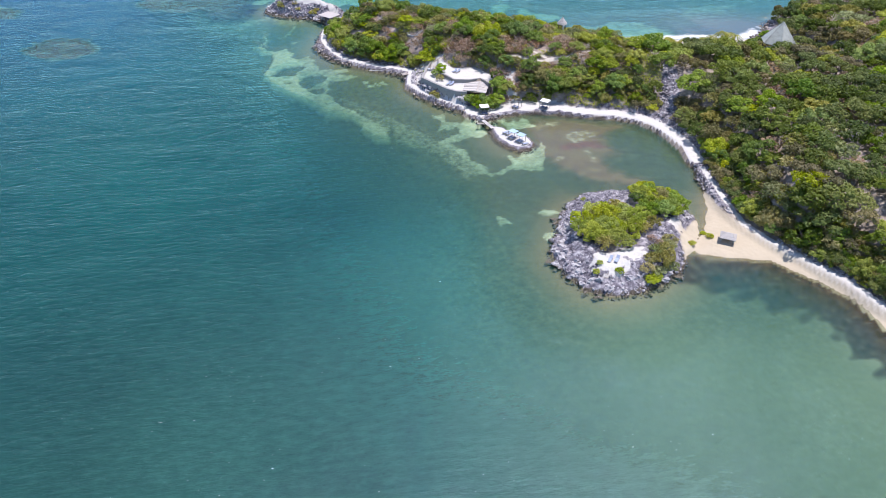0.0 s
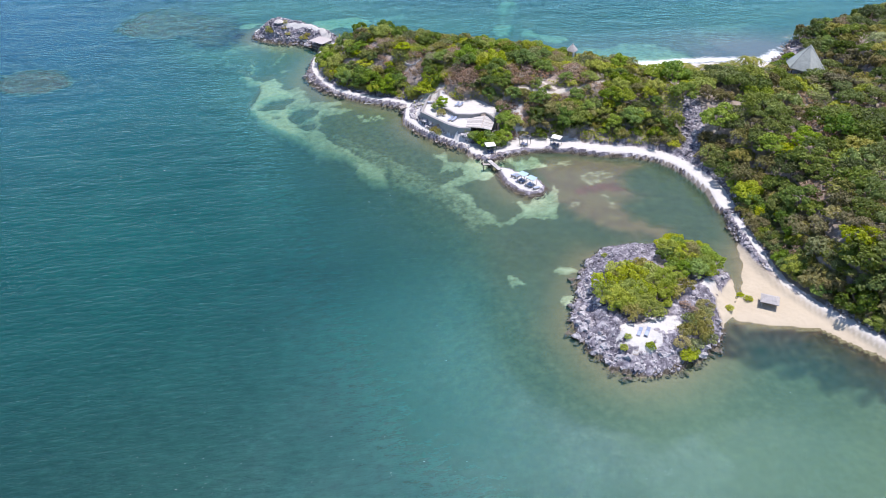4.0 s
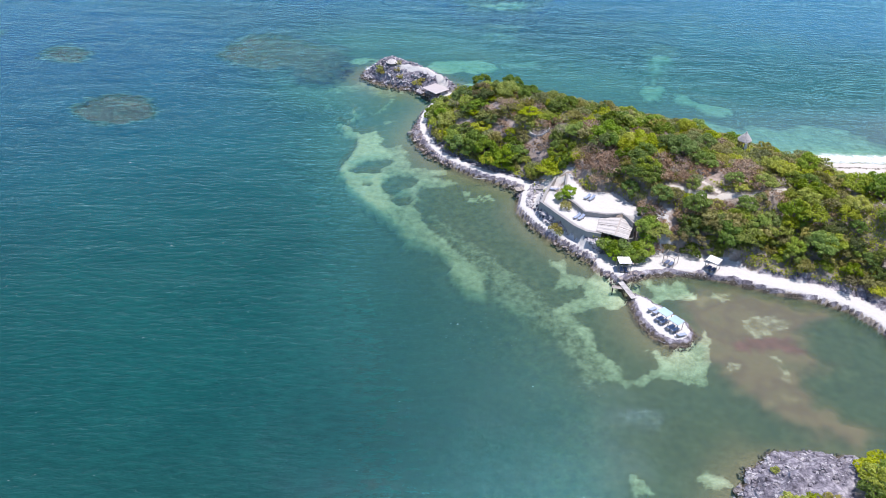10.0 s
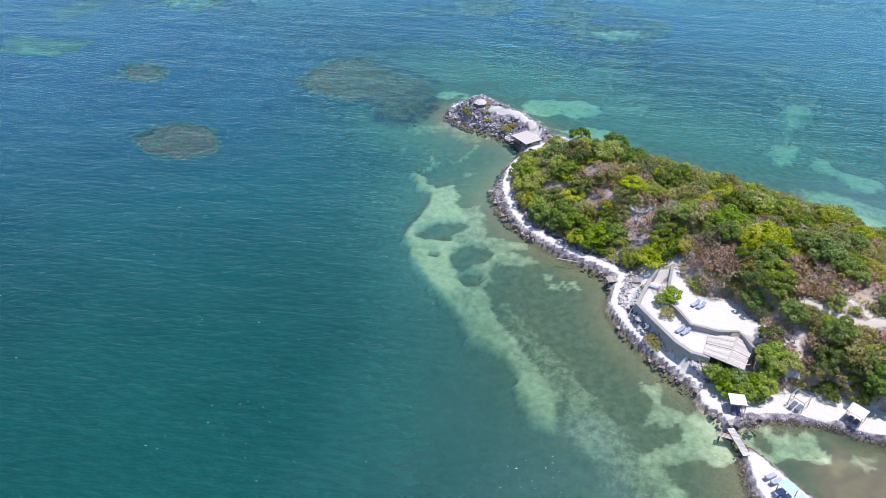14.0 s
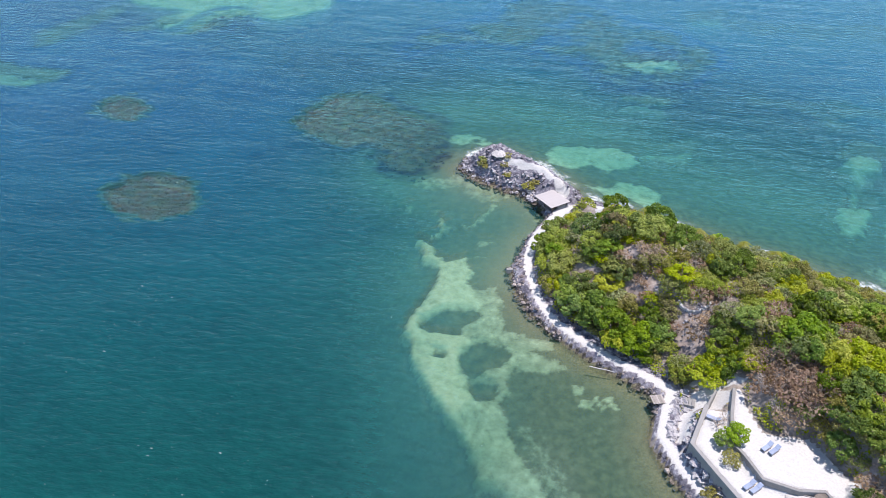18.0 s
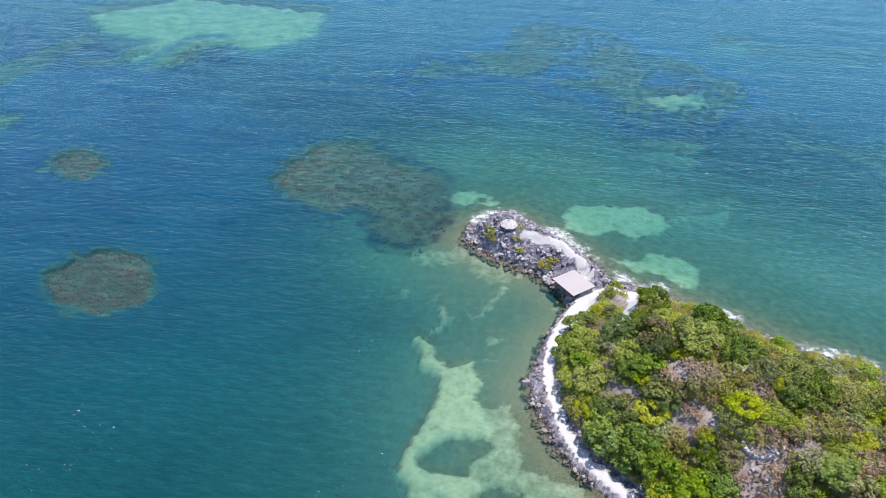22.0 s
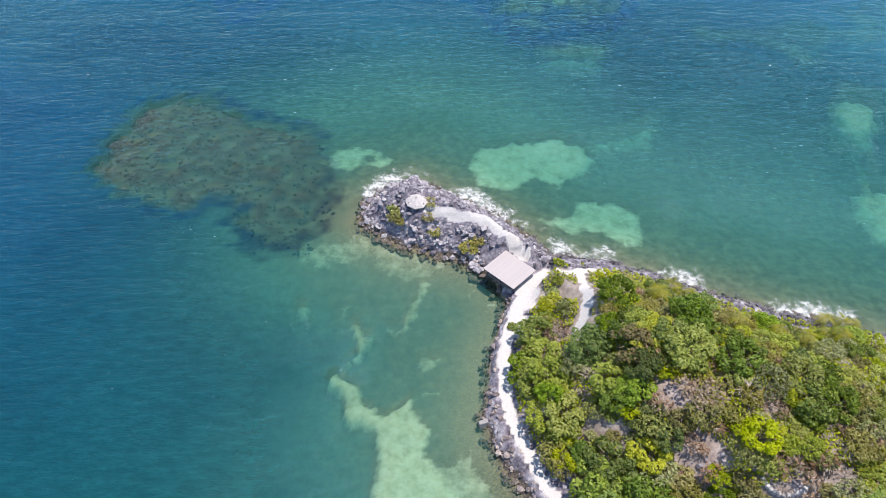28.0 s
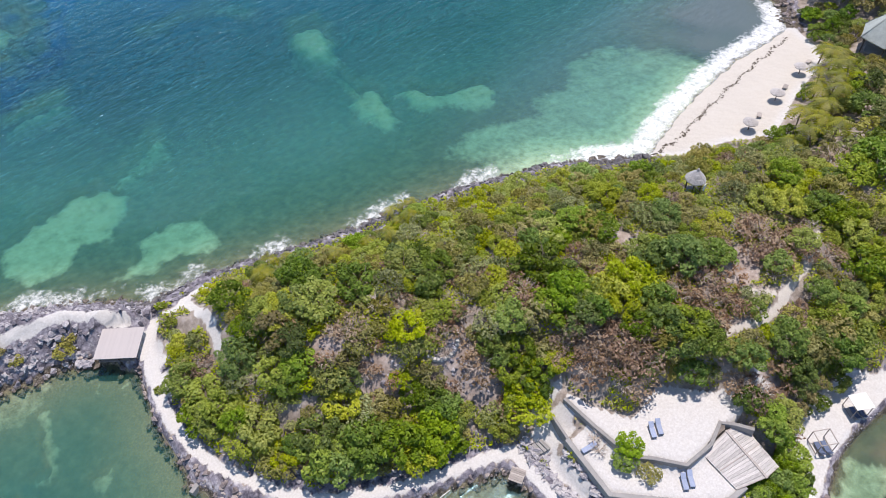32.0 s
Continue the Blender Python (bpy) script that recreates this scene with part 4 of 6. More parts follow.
def crown_mesh(name, radius, tall, leaves, size, mat, seed, lobes=26, gap=0.0):
    rng = np.random.RandomState(seed)
    mid = []
    for k in range(lobes):
        a, r = rng.uniform(0, 6.283), radius * math.sqrt(rng.uniform(0.01, 0.92))
        mid.append((r * math.cos(a), r * math.sin(a), tall * (0.66 + 0.26 * rng.rand() - 0.34 * (r / radius) ** 2), radius * rng.uniform(0.15, 0.34)))
    mid = np.array(mid)
    pick = rng.choice(lobes, leaves * 2, p=mid[:, 3] ** 2 / (mid[:, 3] ** 2).sum())
    way = rng.normal(0, 1, (leaves * 2, 3))
    way[:, 2] = np.abs(way[:, 2]) * 0.9 - 0.25
    way /= np.linalg.norm(way, axis=1)[:, None]
    pts = mid[pick, :3] + way * (mid[pick, 3] * rng.uniform(0.72, 1.08, leaves * 2))[:, None] * [1, 1, 0.8]
    keep = np.ones(len(pts), bool)
    for k in range(lobes):
        keep &= (np.linalg.norm((pts - mid[k, :3]) / [1, 1, 0.8], axis=1) > mid[k, 3] * 0.70) | (pick == k)
    if gap:
        keep &= ripple(pts[:, 0] * 3, pts[:, 1] * 3 + pts[:, 2], radius, seed) > -gap
    pts, way = pts[keep][:leaves], way[keep][:leaves]
    v, f = leaf_cards(pts, way * 0.8 + [0, 0, 0.35], size, rng)
    return raw_mesh(name, v, f.tolist(), mat)


def tube(rings):
    """Rows of (centre, radius) as one tapered six-sided limb: vertices and faces."""
    verts, faces = [], []
    for c, r in rings:
        base = len(verts)
        for k in range(6):
            a = k * 1.0472
            verts.append((c[0] + r * math.cos(a), c[1] + r * math.sin(a), c[2]))
        if base:
            for k in range(6):
                faces.append((base - 6 + k, base - 6 + (k + 1) % 6, base + (k + 1) % 6, base + k))
    return verts, faces


def limbs_mesh(name, radius, tall, thick, count, mat, seed, twigs=0):
    rng = random.Random(seed)
    verts, faces = [], []

    def add(rings):
        v, f = tube(rings)
        n = len(verts)
        verts.extend(v)
        faces.extend([tuple(i + n for i in q) for q in f])

    fork = tall * 0.28
    add([((0, 0, -0.5), thick * 1.3), ((0.05, 0, fork * 0.5), thick), ((0.1, 0.05, fork), thick * 0.8)])
    for k in range(count):
        a = k * 6.283 / count + rng.uniform(-0.4, 0.4)
        r, z = radius * rng.uniform(0.4, 0.85), tall * rng.uniform(0.5, 0.85)
        elbow = (r * 0.45 * math.cos(a) + rng.uniform(-.2, .2), r * 0.45 * math.sin(a) + rng.uniform(-.2, .2), fork + (z - fork) * 0.55)
        end = (r * math.cos(a + 0.2), r * math.sin(a + 0.2), z)
        add([((0.1, 0.05, fork * 0.95), thick * 0.6), (elbow, thick * 0.4), (end, thick * 0.15)])
        for j in range(twigs):
            b = a + rng.uniform(-0.9, 0.9)
            rr = rng.uniform(0.2, 0.55) * radius
            tip = (elbow[0] + rr * math.cos(b), elbow[1] + rr * math.sin(b), elbow[2] + rng.uniform(-0.1, 0.35) * tall)
            add([(elbow, thick * 0.3), (((elbow[0] + tip[0]) / 2 + rng.uniform(-.15, .15), (elbow[1] + tip[1]) / 2, (elbow[2] + tip[2]) / 2 + 0.08), thick * 0.22), (tip, thick * 0.10)])
    return raw_mesh(name, verts, faces, mat, True)


def tree_kind(name, radius, tall, leaves, size, mat, seed, label, category="tree", group="coastal trees", gap=0.0):
    root = thing(name, Matrix.Translation((0, 0, -60)), label, category, group)
    t = new("trunk", limbs_mesh("trunk", radius, tall, 0.05 * radius + 0.03, 5, BARK, seed))
    c = new("crown", crown_mesh("crown", radius, tall, leaves, size, mat, seed, gap=gap))
    t.parent = c.parent = root
    return root


def bare_kind(name, radius, tall, seed, label, leaves=0):
    root = thing(name, Matrix.Translation((0, 0, -60)), label, "shrub", "bare shrubs")
    t = new("twig_crown", limbs_mesh("twig_crown", radius, tall, 0.075, 10, TWIG, seed, twigs=6))
    t.parent = root
    if leaves:
        c = new("crown", crown_mesh("crown", radius, tall, leaves, 0.22, LEAF_DRY, seed))
        c.parent = root
    return root



KINDS = [
    tree_kind("broadleaf_tree", 2.3, 3.4, 1500, 0.20, LEAF_GREEN, 1, "rounded dark green broadleaf tree on the rocky slope"),
    tree_kind("broadleaf_tree", 2.7, 3.9, 1700, 0.21, LEAF_FRESH, 2, "spreading fresh green broadleaf tree on the rocky slope"),
    tree_kind("lime_tree", 2.1, 3.0, 1300, 0.19, LEAF_LIME, 3, "bright yellow-green leafy tree on the rocky slope", group="yellow-green trees"),
    tree_kind("lime_tree", 2.6, 3.5, 1600, 0.20, LEAF_LIME, 4, "wide yellow-green leafy tree on the rocky slope", group="yellow-green trees"),
    tree_kind("scrub_tree", 2.2, 3.2, 1100, 0.19, LEAF_OLIVE, 5, "thin olive-green tree with gaps in its crown", group="olive scrub", gap=0.35),
    tree_kind("scrub_bush", 1.7, 2.2, 900, 0.17, LEAF_OLIVE, 6, "low olive-green bush on dry coral ground", category="bush", group="olive scrub", gap=0.3),
    tree_kind("lime_bush", 1.5, 1.9, 900, 0.16, LEAF_LIME, 7, "low yellow-green bush on coral ground", category="bush", group="low bushes"),
]
SAGE = [tree_kind("scrub_tree", 2.1, 2.8, 1000, 0.17, LEAF_SAGE, 8, "dry grey-green tree with a thin uneven crown", group="olive scrub", gap=0.25),
        tree_kind("scrub_bush", 1.6, 1.9, 800, 0.16, LEAF_SAGE, 9, "low grey-green bush on dry coral ground", category="bush", group="olive scrub", gap=0.3)]
DEEP = [tree_kind("broadleaf_tree", 2.4, 3.6, 1500, 0.19, LEAF_DEEP, 21, "tall deep green broadleaf tree on the wooded hill"),
        tree_kind("broadleaf_tree", 2.6, 3.3, 1500, 0.19, LEAF_DEEP, 22, "broad deep green tree on the wooded hill"),
        tree_kind("scrub_tree", 2.3, 3.2, 1100, 0.18, LEAF_DUSK, 23, "dull brownish-green tree with a thin crown", group="olive scrub", gap=0.3)]
BARE = [bare_kind("bare_shrub", 1.7, 2.1, 11, "leafless grey-brown shrub on dry ground"),
        bare_kind("bare_shrub", 2.1, 2.4, 12, "dry reddish-brown shrub with withered leaves", 260),
        bare_kind("bare_shrub", 1.4, 1.7, 13, "leafless tangled shrub on dry ground", 90)]


def scatter(lo, hi, space, seed, tries):
    """Points of a plan rectangle, no two nearer than space."""
    rng = np.random.RandomState(seed)
    pts, cells = [], {}
    for x, y in zip(rng.uniform(lo[0], hi[0], tries), rng.uniform(lo[1], hi[1], tries)):
        c = (int(x // space), int(y // space))
        near = [q for i in (-1, 0, 1) for j in (-1, 0, 1) for q in cells.get((c[0] + i, c[1] + j), ())]
        if all((x - a) ** 2 + (y - b) ** 2 > space * space for a, b in near):
            cells.setdefault(c, []).append((x, y))
            pts.append((x, y))
    return np.array(pts)


def plant(kinds, weights, pts, low, high, seed, sink=0.2):
    rng = random.Random(seed)
    hs = field(pts[:, 0], pts[:, 1])["h"]
    for (x, y), h in zip(pts, hs):
        k, s = rng.choices(kinds, weights)[0], rng.uniform(low, high)
        ob = copy_thing(k, pose(x, y, h - sink, rng.uniform(-5, 5), rng.uniform(-5, 5), rng.uniform(0, 360)))
        ob.scale = (s, s, s * rng.uniform(0.85, 1.1))


def joined_wood(name, kinds, weights, pts, low, high, seed, label):
    """Trees that stand too close and too far off to be told apart, as one piece of woodland."""
    rng = random.Random(seed)
    hs = field(pts[:, 0], pts[:, 1])["h"]
    mats = [LEAF_GREEN, LEAF_FRESH, LEAF_LIME, LEAF_OLIVE, LEAF_SAGE, LEAF_DEEP, LEAF_DUSK, LEAF_DRY, BARK, TWIG]
    verts, tris, index, tones, base = [], [], [], [], 0
    cache = {}
    for k in kinds:
        for o in k.children:
            me = o.data
            co = np.empty(len(me.vertices) * 3)
            me.vertices.foreach_get("co", co)
            me.calc_loop_triangles()
            tr = np.empty(len(me.loop_triangles) * 3, np.int32)
            me.loop_triangles.foreach_get("vertices", tr)
            cache[o.name] = (co.reshape(-1, 3), tr.reshape(-1, 3), mats.index(me.materials[0]))
    for (x, y), h in zip(pts, hs):
        k, s, a = rng.choices(kinds, weights)[0], rng.uniform(low, high), rng.uniform(0, 6.283)
        turn = np.array([[math.cos(a), math.sin(a), 0], [-math.sin(a), math.cos(a), 0], [0, 0, 1]])
        for o in k.children:
            co, tr, mi = cache[o.name]
            verts.append(co @ turn * (s, s, s * 0.95) + (x, y, h - 0.3))
            tris.append(tr + base)
            index.append(np.full(len(tr), mi, np.int32))
            tones.append(np.full(len(co), (x * 0.7131 + y * 0.3717) % 1.0, np.float32))
            base += len(co)
    verts, tris, index = np.concatenate(verts), np.concatenate(tris), np.concatenate(index)
    me = bpy.data.meshes.new(name)
    me.vertices.add(len(verts))
    me.vertices.foreach_set("co", verts.ravel())
    me.loops.add(tris.size)
    me.loops.foreach_set("vertex_index", tris.ravel().astype(np.int32))
    me.polygons.add(len(tris))
    me.polygons.foreach_set("loop_start", np.arange(0, tris.size, 3, dtype=np.int32))
    me.polygons.foreach_set("loop_total", np.full(len(tris), 3, dtype=np.int32))
    for m in mats:
        me.materials.append(m)
    me.polygons.foreach_set("material_index", index)
    me.update(calc_edges=True)
    me.attributes.new("tree_tone", "FLOAT", "POINT").data.foreach_set("value", np.concatenate(tones))
    return tagged(new(name, me), label, "woodland", kind="stuff")


def forest_ok(pts, edge, pathgap=1.6, wallgap=1.2, fork=2.5):
    """Whether trees stand there: away from the shore rocks, ways, terraces, sand and bare spots."""
    x, y = pts[:, 0], pts[:, 1]
    f = field(x, y)
    ok = (f["main"] > edge) & (f["sand"] < 0.1) & (f["bare"] < 0.3) & (f["gully"] < 0.3) & (f["tip"] < 0.5)
    for line, half, _ in WAYS:
        ok &= line_distance(line, x, y) > half + pathgap * (0.55 if half < 0.56 else 1.0)
    for poly in (TERRACE_UP, TERRACE_LOW, PAVILION_FLOOR, BEACH, SPIT):
        ok &= signed(poly, x, y) < -wallgap
    return ok & (line_distance(FORK_BRANCH + [(-30, 231)], x, y) > fork)


head = scatter((-41, 178), (56, 250), 1.6, 101, 22000)
head = head[forest_ok(head, 2.7, 1.2) & ((signed(COAST, head[:, 0], head[:, 1]) > 5.4) | (head[:, 1] + 0.42 * head[:, 0] < 227)) & ~((head[:, 0] > 52) & (head[:, 1] < 196)) & (np.hypot(head[:, 0] - 34, head[:, 1] - 209.5) > 2.6) & (np.hypot((head[:, 0] - 26) / 9, (head[:, 1] - 197.5) / 3.4) > 1) & (np.hypot((head[:, 0] - 5) / 4.5, (head[:, 1] - 199.4) / 3.6) > 1)]
dry = ripple(head[:, 0], head[:, 1], 15, 77)
north_scrub = (head[:, 1] + 0.42 * head[:, 0] > 226)
rng_pick = np.random.RandomState(8).rand(len(head))
by_tower = np.hypot(head[:, 0] - 33.5, head[:, 1] - 206) < 6.5
tall = ~north_scrub & (dry < 0.30) & (rng_pick < 0.62) & ~by_tower
plant(KINDS + SAGE + DEEP, [3.4, 3.2, 2.8, 2.0, 1.8, 0.8, 1.2, 1.4, 0.6, 0.5, 0.3, 0.8], head[tall], 0.55, 1.2, 201)
low = north_scrub & (dry < 0.62)
plant(KINDS + SAGE + BARE[2:], [1.0, 0.8, 1.4, 0.5, 1.4, 2.6, 4.0, 1.2, 1.6, 0.7], head[low], 0.5, 0.9, 207)
bits = ~north_scrub & (dry < 0.30) & ((rng_pick >= 0.62) | by_tower)
plant(KINDS[5:] + SAGE[1:], [3, 3, 2], head[bits], 0.5, 0.95, 208)
rest = ~(tall | low | bits)
plant(BARE + KINDS[4:7] + SAGE, [2.2, 2.4, 2.2, 1.4, 3, 1.0, 1.6, 2], head[rest], 0.65, 1.05, 202)
plant(KINDS[2:4], [1, 1], np.array([(7.6, 205.7), (10.1, 202.4), (11.4, 204.2), (-34.0, 228.6), (-33.4, 225.4), (-31.6, 220.5), (-30.6, 216.0), (-5.8, 201.9), (-8.8, 202.6)]), 0.85, 1.1, 228)
plant(KINDS[0:2], [1, 1], np.array([(17.7, 204.3), (20.4, 201.8), (24.8, 199.8), (13.6, 200.2), (7.3, 213.2), (3.8, 207.8), (-23.0, 210.9), (-26.5, 214.7), (-14.5, 206.9), (-17.4, 206.2), (-20.4, 208.0)]), 1.0, 1.3, 229)
plant(BARE, [1, 3, 2], np.array([(4.9, 196.6), (6.5, 199), (7.9, 202.5), (1.8, 199.5), (3.6, 201.5), (20.8, 203), (22.5, 201.5), (24.7, 199.8), (24, 197), (26.4, 188.5), (23, 187.5), (6.8, 196), (3.2, 195.6), (17.2, 184.5), (20.5, 183), (20.2, 186), (22, 184.5), (24.5, 183.6), (7.6, 198.2), (5.4, 194.8), (1.2, 203.2), (4.6, 203), (-8.4, 214.4), (-12, 210.5), (-7.2, 209), (-19, 214), (28.5, 188),
                                 (20.5, 195), (26.2, 193), (-6.1, 211), (-5.7, 206.5), (-17.5, 216.5), (-16, 214), (14.6, 187.5), (15.4, 185.5), (16.5, 180.5), (14.8, 180.8), (30, 197), (27.5, 199)]), 0.8, 1.25, 209)
HALL_BUSHES = KINDS[4:6]
PALM_SPOTS = np.array([(87.7, 217.6), (85.1, 214.7), (80.5, 213), (78.5, 215), (75, 213.5), (72, 211.6), (68.6, 210.8), (66.6, 208.6), (64.8, 210.8), (62.5, 206.5), (70, 208.2), (89.5, 220.4),
                       (92, 218), (65.5, 205), (82, 216.5), (76.5, 210.6), (83.4, 212.4), (60.6, 208.6)])
land = scatter((56, 60), (176, 272), 3.1, 102, 12000)
land = land[forest_ok(land, 3.4) & (land[:, 0] < 74 + (land[:, 1] - 60) * 0.49) & (np.hypot(land[:, 0] - 100.0, land[:, 1] - 214.0) > 6.2) & (np.hypot(land[:, 0] - 95.5, land[:, 1] - 207) > 8.5) & (np.hypot(land[:, :1] - PALM_SPOTS[:, 0], land[:, 1:] - PALM_SPOTS[:, 1]).min(1) > 2.2)]
dry = ripple(land[:, 0], land[:, 1], 20, 78)
near_edge = signed(COAST, land[:, 0], land[:, 1]) < 11
shoreward = (signed(BEACH, land[:, 0], land[:, 1]) > -11) & (land[:, 1] > 196)
plant(KINDS + SAGE + DEEP, [3, 1.6, 0.7, 0.7, 2, 0.5, 0.5, 1.6, 0.4, 4, 4, 4], land[near_edge & (dry < 0.5) & ~shoreward], 1.0, 1.5, 203)
plant(KINDS, [2, 2, 2, 2, 3, 2, 2], land[shoreward], 0.55, 0.8, 218)
bank = scatter((50, 86), (104, 200), 1.5, 104, 9000)
bank = bank[forest_ok(bank, 2.2, 0.9) & (field(bank[:, 0], bank[:, 1])["main"] < 10) & (field(bank[:, 0], bank[:, 1])["isle"] < -2)]
plant(KINDS + DEEP, [1, 0.6, 0.6, 0.3, 2, 3, 1.5, 2, 1, 3], bank, 0.6, 1.0, 219)
terrace_bank = np.array([(16 + 1.45 * n, 182.0 + 0.9 * math.sin(n * 2.1)) for n in range(25)] + [(22 + 1.6 * n, 184.2 + 0.7 * math.sin(n * 1.7)) for n in range(18)])
plant(KINDS + DEEP, [2, 1, 0.6, 0, 1, 2, 1, 2, 1.5, 1.5], terrace_bank, 0.6, 0.95, 222)
beach_wood = scatter((58, 198), (118, 232), 1.9, 106, 5000)
beach_wood = beach_wood[forest_ok(beach_wood, 4.0) & (signed(BEACH, beach_wood[:, 0], beach_wood[:, 1]) > -10) & (np.hypot(beach_wood[:, 0] - 100.0, beach_wood[:, 1] - 214.0) > 6.8) & (np.hypot(beach_wood[:, 0] - 95.5, beach_wood[:, 1] - 207) > 7) & (np.hypot(beach_wood[:, :1] - PALM_SPOTS[:, 0], beach_wood[:, 1:] - PALM_SPOTS[:, 1]).min(1) > 1.4)]
plant(KINDS, [4, 3, 1, 1, 2, 2, 2], beach_wood, 0.5, 0.8, 227)
ridge_dry = scatter((14, 192.6), (36, 201), 1.9, 105, 600)
ridge_dry = ridge_dry[forest_ok(ridge_dry, 2.2, 0.9)]
plant(BARE, [2, 3, 2], ridge_dry[:26], 0.9, 1.35, 223)
plant(BARE, [2, 2, 2], np.array([(-9.5, 212.5), (-11, 209.5), (-18.4, 217), (-21.5, 220.5), (-19, 222.6), (-14.8, 226), (-22.5, 226.5), (-5.2, 214.8), (2.5, 212), (5, 215.4), (-12.5, 222), (8, 207), (6.2, 205)]), 0.9, 1.3, 224)
plant(BARE + KINDS[4:5] + SAGE[:1], [2, 2, 1, 3, 2.5], land[near_edge & (dry >= 0.5) & ~shoreward], 1.0, 1.5, 204)
way_side = []
for (ax, ay), (bx, by) in zip(MAIN_WAY, MAIN_WAY[1:]):
    reach = math.hypot(bx - ax, by - ay)
    for n in range(int(reach / 1.3)):
        for k, off in enumerate((1.9, 3.1, 4.5, 6.0, 7.4)):
            u = (n + 0.5 * (k % 2)) * 1.3 / reach
            way_side.append((ax + (bx - ax) * u - (by - ay) / reach * off, ay + (by - ay) * u + (bx - ax) / reach * off + 0.3 * math.sin(5 * n + k)))
way_side = np.array(way_side)
plant(KINDS + SAGE + DEEP, [1.5, 1, 0.5, 0.3, 1.5, 2.5, 1.5, 1, 1.5, 2, 1, 2], way_side, 0.5, 0.85, 230)
joined_wood("woodland", KINDS + SAGE + DEEP + BARE, [3, 1.8, 0.9, 0.9, 2.4, 0.6, 0.6, 2.2, 0.6, 5, 5, 5, 2.2, 2.2, 1.2], land[~near_edge & ~shoreward], 1.1, 1.75, 210, "dense mixed green broadleaf woodland on the mainland hill")
plant(HALL_BUSHES, [2, 2], np.array([(100.0 + 6.6 * math.cos(a), 214.0 + 6.6 * math.sin(a)) for a in [0.42 * n for n in range(15)]] + [(95.5 + 2.1 * i + 0.6 * j, 207 + 2.1 * j) for i in range(-3, 4) for j in range(-3, 3)]), 0.6, 0.85, 226)
ISLET_WOODS = [
    ([(27.2, 121.2), (31, 125), (35.5, 125.2), (38, 121.5), (39.6, 118), (36.6, 113.6), (31.7, 110.4), (28.8, 111.6), (27, 115), (26.2, 117)], KINDS[2:5], [3, 3, 0.6], 1.7, 0.7, 1.02),
    ([(41, 134.6), (44.5, 133), (47.9, 132), (50.6, 130.4), (49, 124.8), (45.2, 122), (41, 120.6), (39, 123), (40.2, 127)], KINDS[0:5], [2, 3, 2, 2, 1], 1.75, 0.65, 1.0),
    ([(39, 119), (43, 119.4), (41, 115.5), (38.6, 116)], KINDS[4:5] + SAGE[:1], [2, 1], 1.9, 0.65, 0.85),
    ([(39.2, 114.4), (43.1, 115.6), (44.6, 113), (42.6, 108), (39.8, 105.4), (37.2, 106), (37.4, 109.4)], KINDS[4:6] + SAGE + BARE[2:], [2.4, 2, 2, 1.5, 1.2], 1.5, 0.72, 1.02)]
for n, (poly, kinds, weights, space, low_s, high_s) in enumerate(ISLET_WOODS):
    spots = scatter((22, 100), (54, 138), space, 140 + n, 9000)
    plant(kinds, weights, spots[inside(poly, spots[:, 0], spots[:, 1])], low_s, high_s, 240 + n)
plant([KINDS[6]], [1], np.array([(38.4, 104.6), (39.2, 105.4)]), 0.8, 0.95, 212)
plant([KINDS[6]], [1], np.array([(28.9, 107), (28.1, 105.4), (32.3, 105.4), (29.7, 131), (52.5, 121.2), (49, 116.7), (53.3, 119.6), (-32.2, 246.4), (-38.2, 235.2)]), 0.36, 0.62, 213)
plant([KINDS[5], SAGE[1], KINDS[6]], [3, 1, 0.6], np.array([(-57.4, 254.2), (-56.6, 253), (-55.8, 252.2), (-51.6, 254.4), (-50.4, 250.8), (-45.2, 248.8), (-44, 249.6), (-51.9, 252.6)]), 0.55, 0.9, 216, 0.7)
plant([KINDS[0], KINDS[1], KINDS[4]], [3, 2, 1], np.array([(10.2, 196.4), (11.6, 194.2), (13.6, 192.6), (15.4, 191), (9.4, 198.8), (12.6, 197), (16.8, 189), (-3.6, 203), (-6, 203.6), (-1.2, 203.8), (15, 194.4), (9.2, 194.4), (11, 191.8)]), 0.75, 1.0, 217)
plant(KINDS[0:2], [1, 1.3], np.array([(7.2, 178.5), (8.7, 178.0), (10.1, 178.0), (6.9, 177.9), (8.0, 177.4), (9.3, 177.1), (8.6, 176.2), (9.8, 175.8), (11.2, 175.8), (12.9, 176.4), (14.0, 178.2), (14.4, 180.4), (14.5, 182.8), (14.1, 185.2), (12.6, 178.4), (10.6, 177.2), (13.4, 181.4)]), 0.66, 0.85, 214)
plant([KINDS[1], SAGE[0]], [2, 1], np.array([(-0.9, 190.7), (-1.9, 190.0)]), 0.55, 0.66, 215)
plant([KINDS[4], SAGE[1]], [1, 2], np.array([(-2.6, 183.0), (-1.9, 182.2), (-1.3, 187.3)]), 0.55, 0.72, 232)
plant(BARE[:1], [1], np.array([(-3.2, 192.8), (-2.6, 194.2)]), 0.8, 0.95, 233)
plant(BARE[1:2], [1], np.array([(4.6, 197.6), (6.2, 197.4), (7.4, 199.8), (5.6, 200.6), (3.6, 199.4), (8.6, 197.6), (9.2, 196)]), 0.85, 1.1, 234)


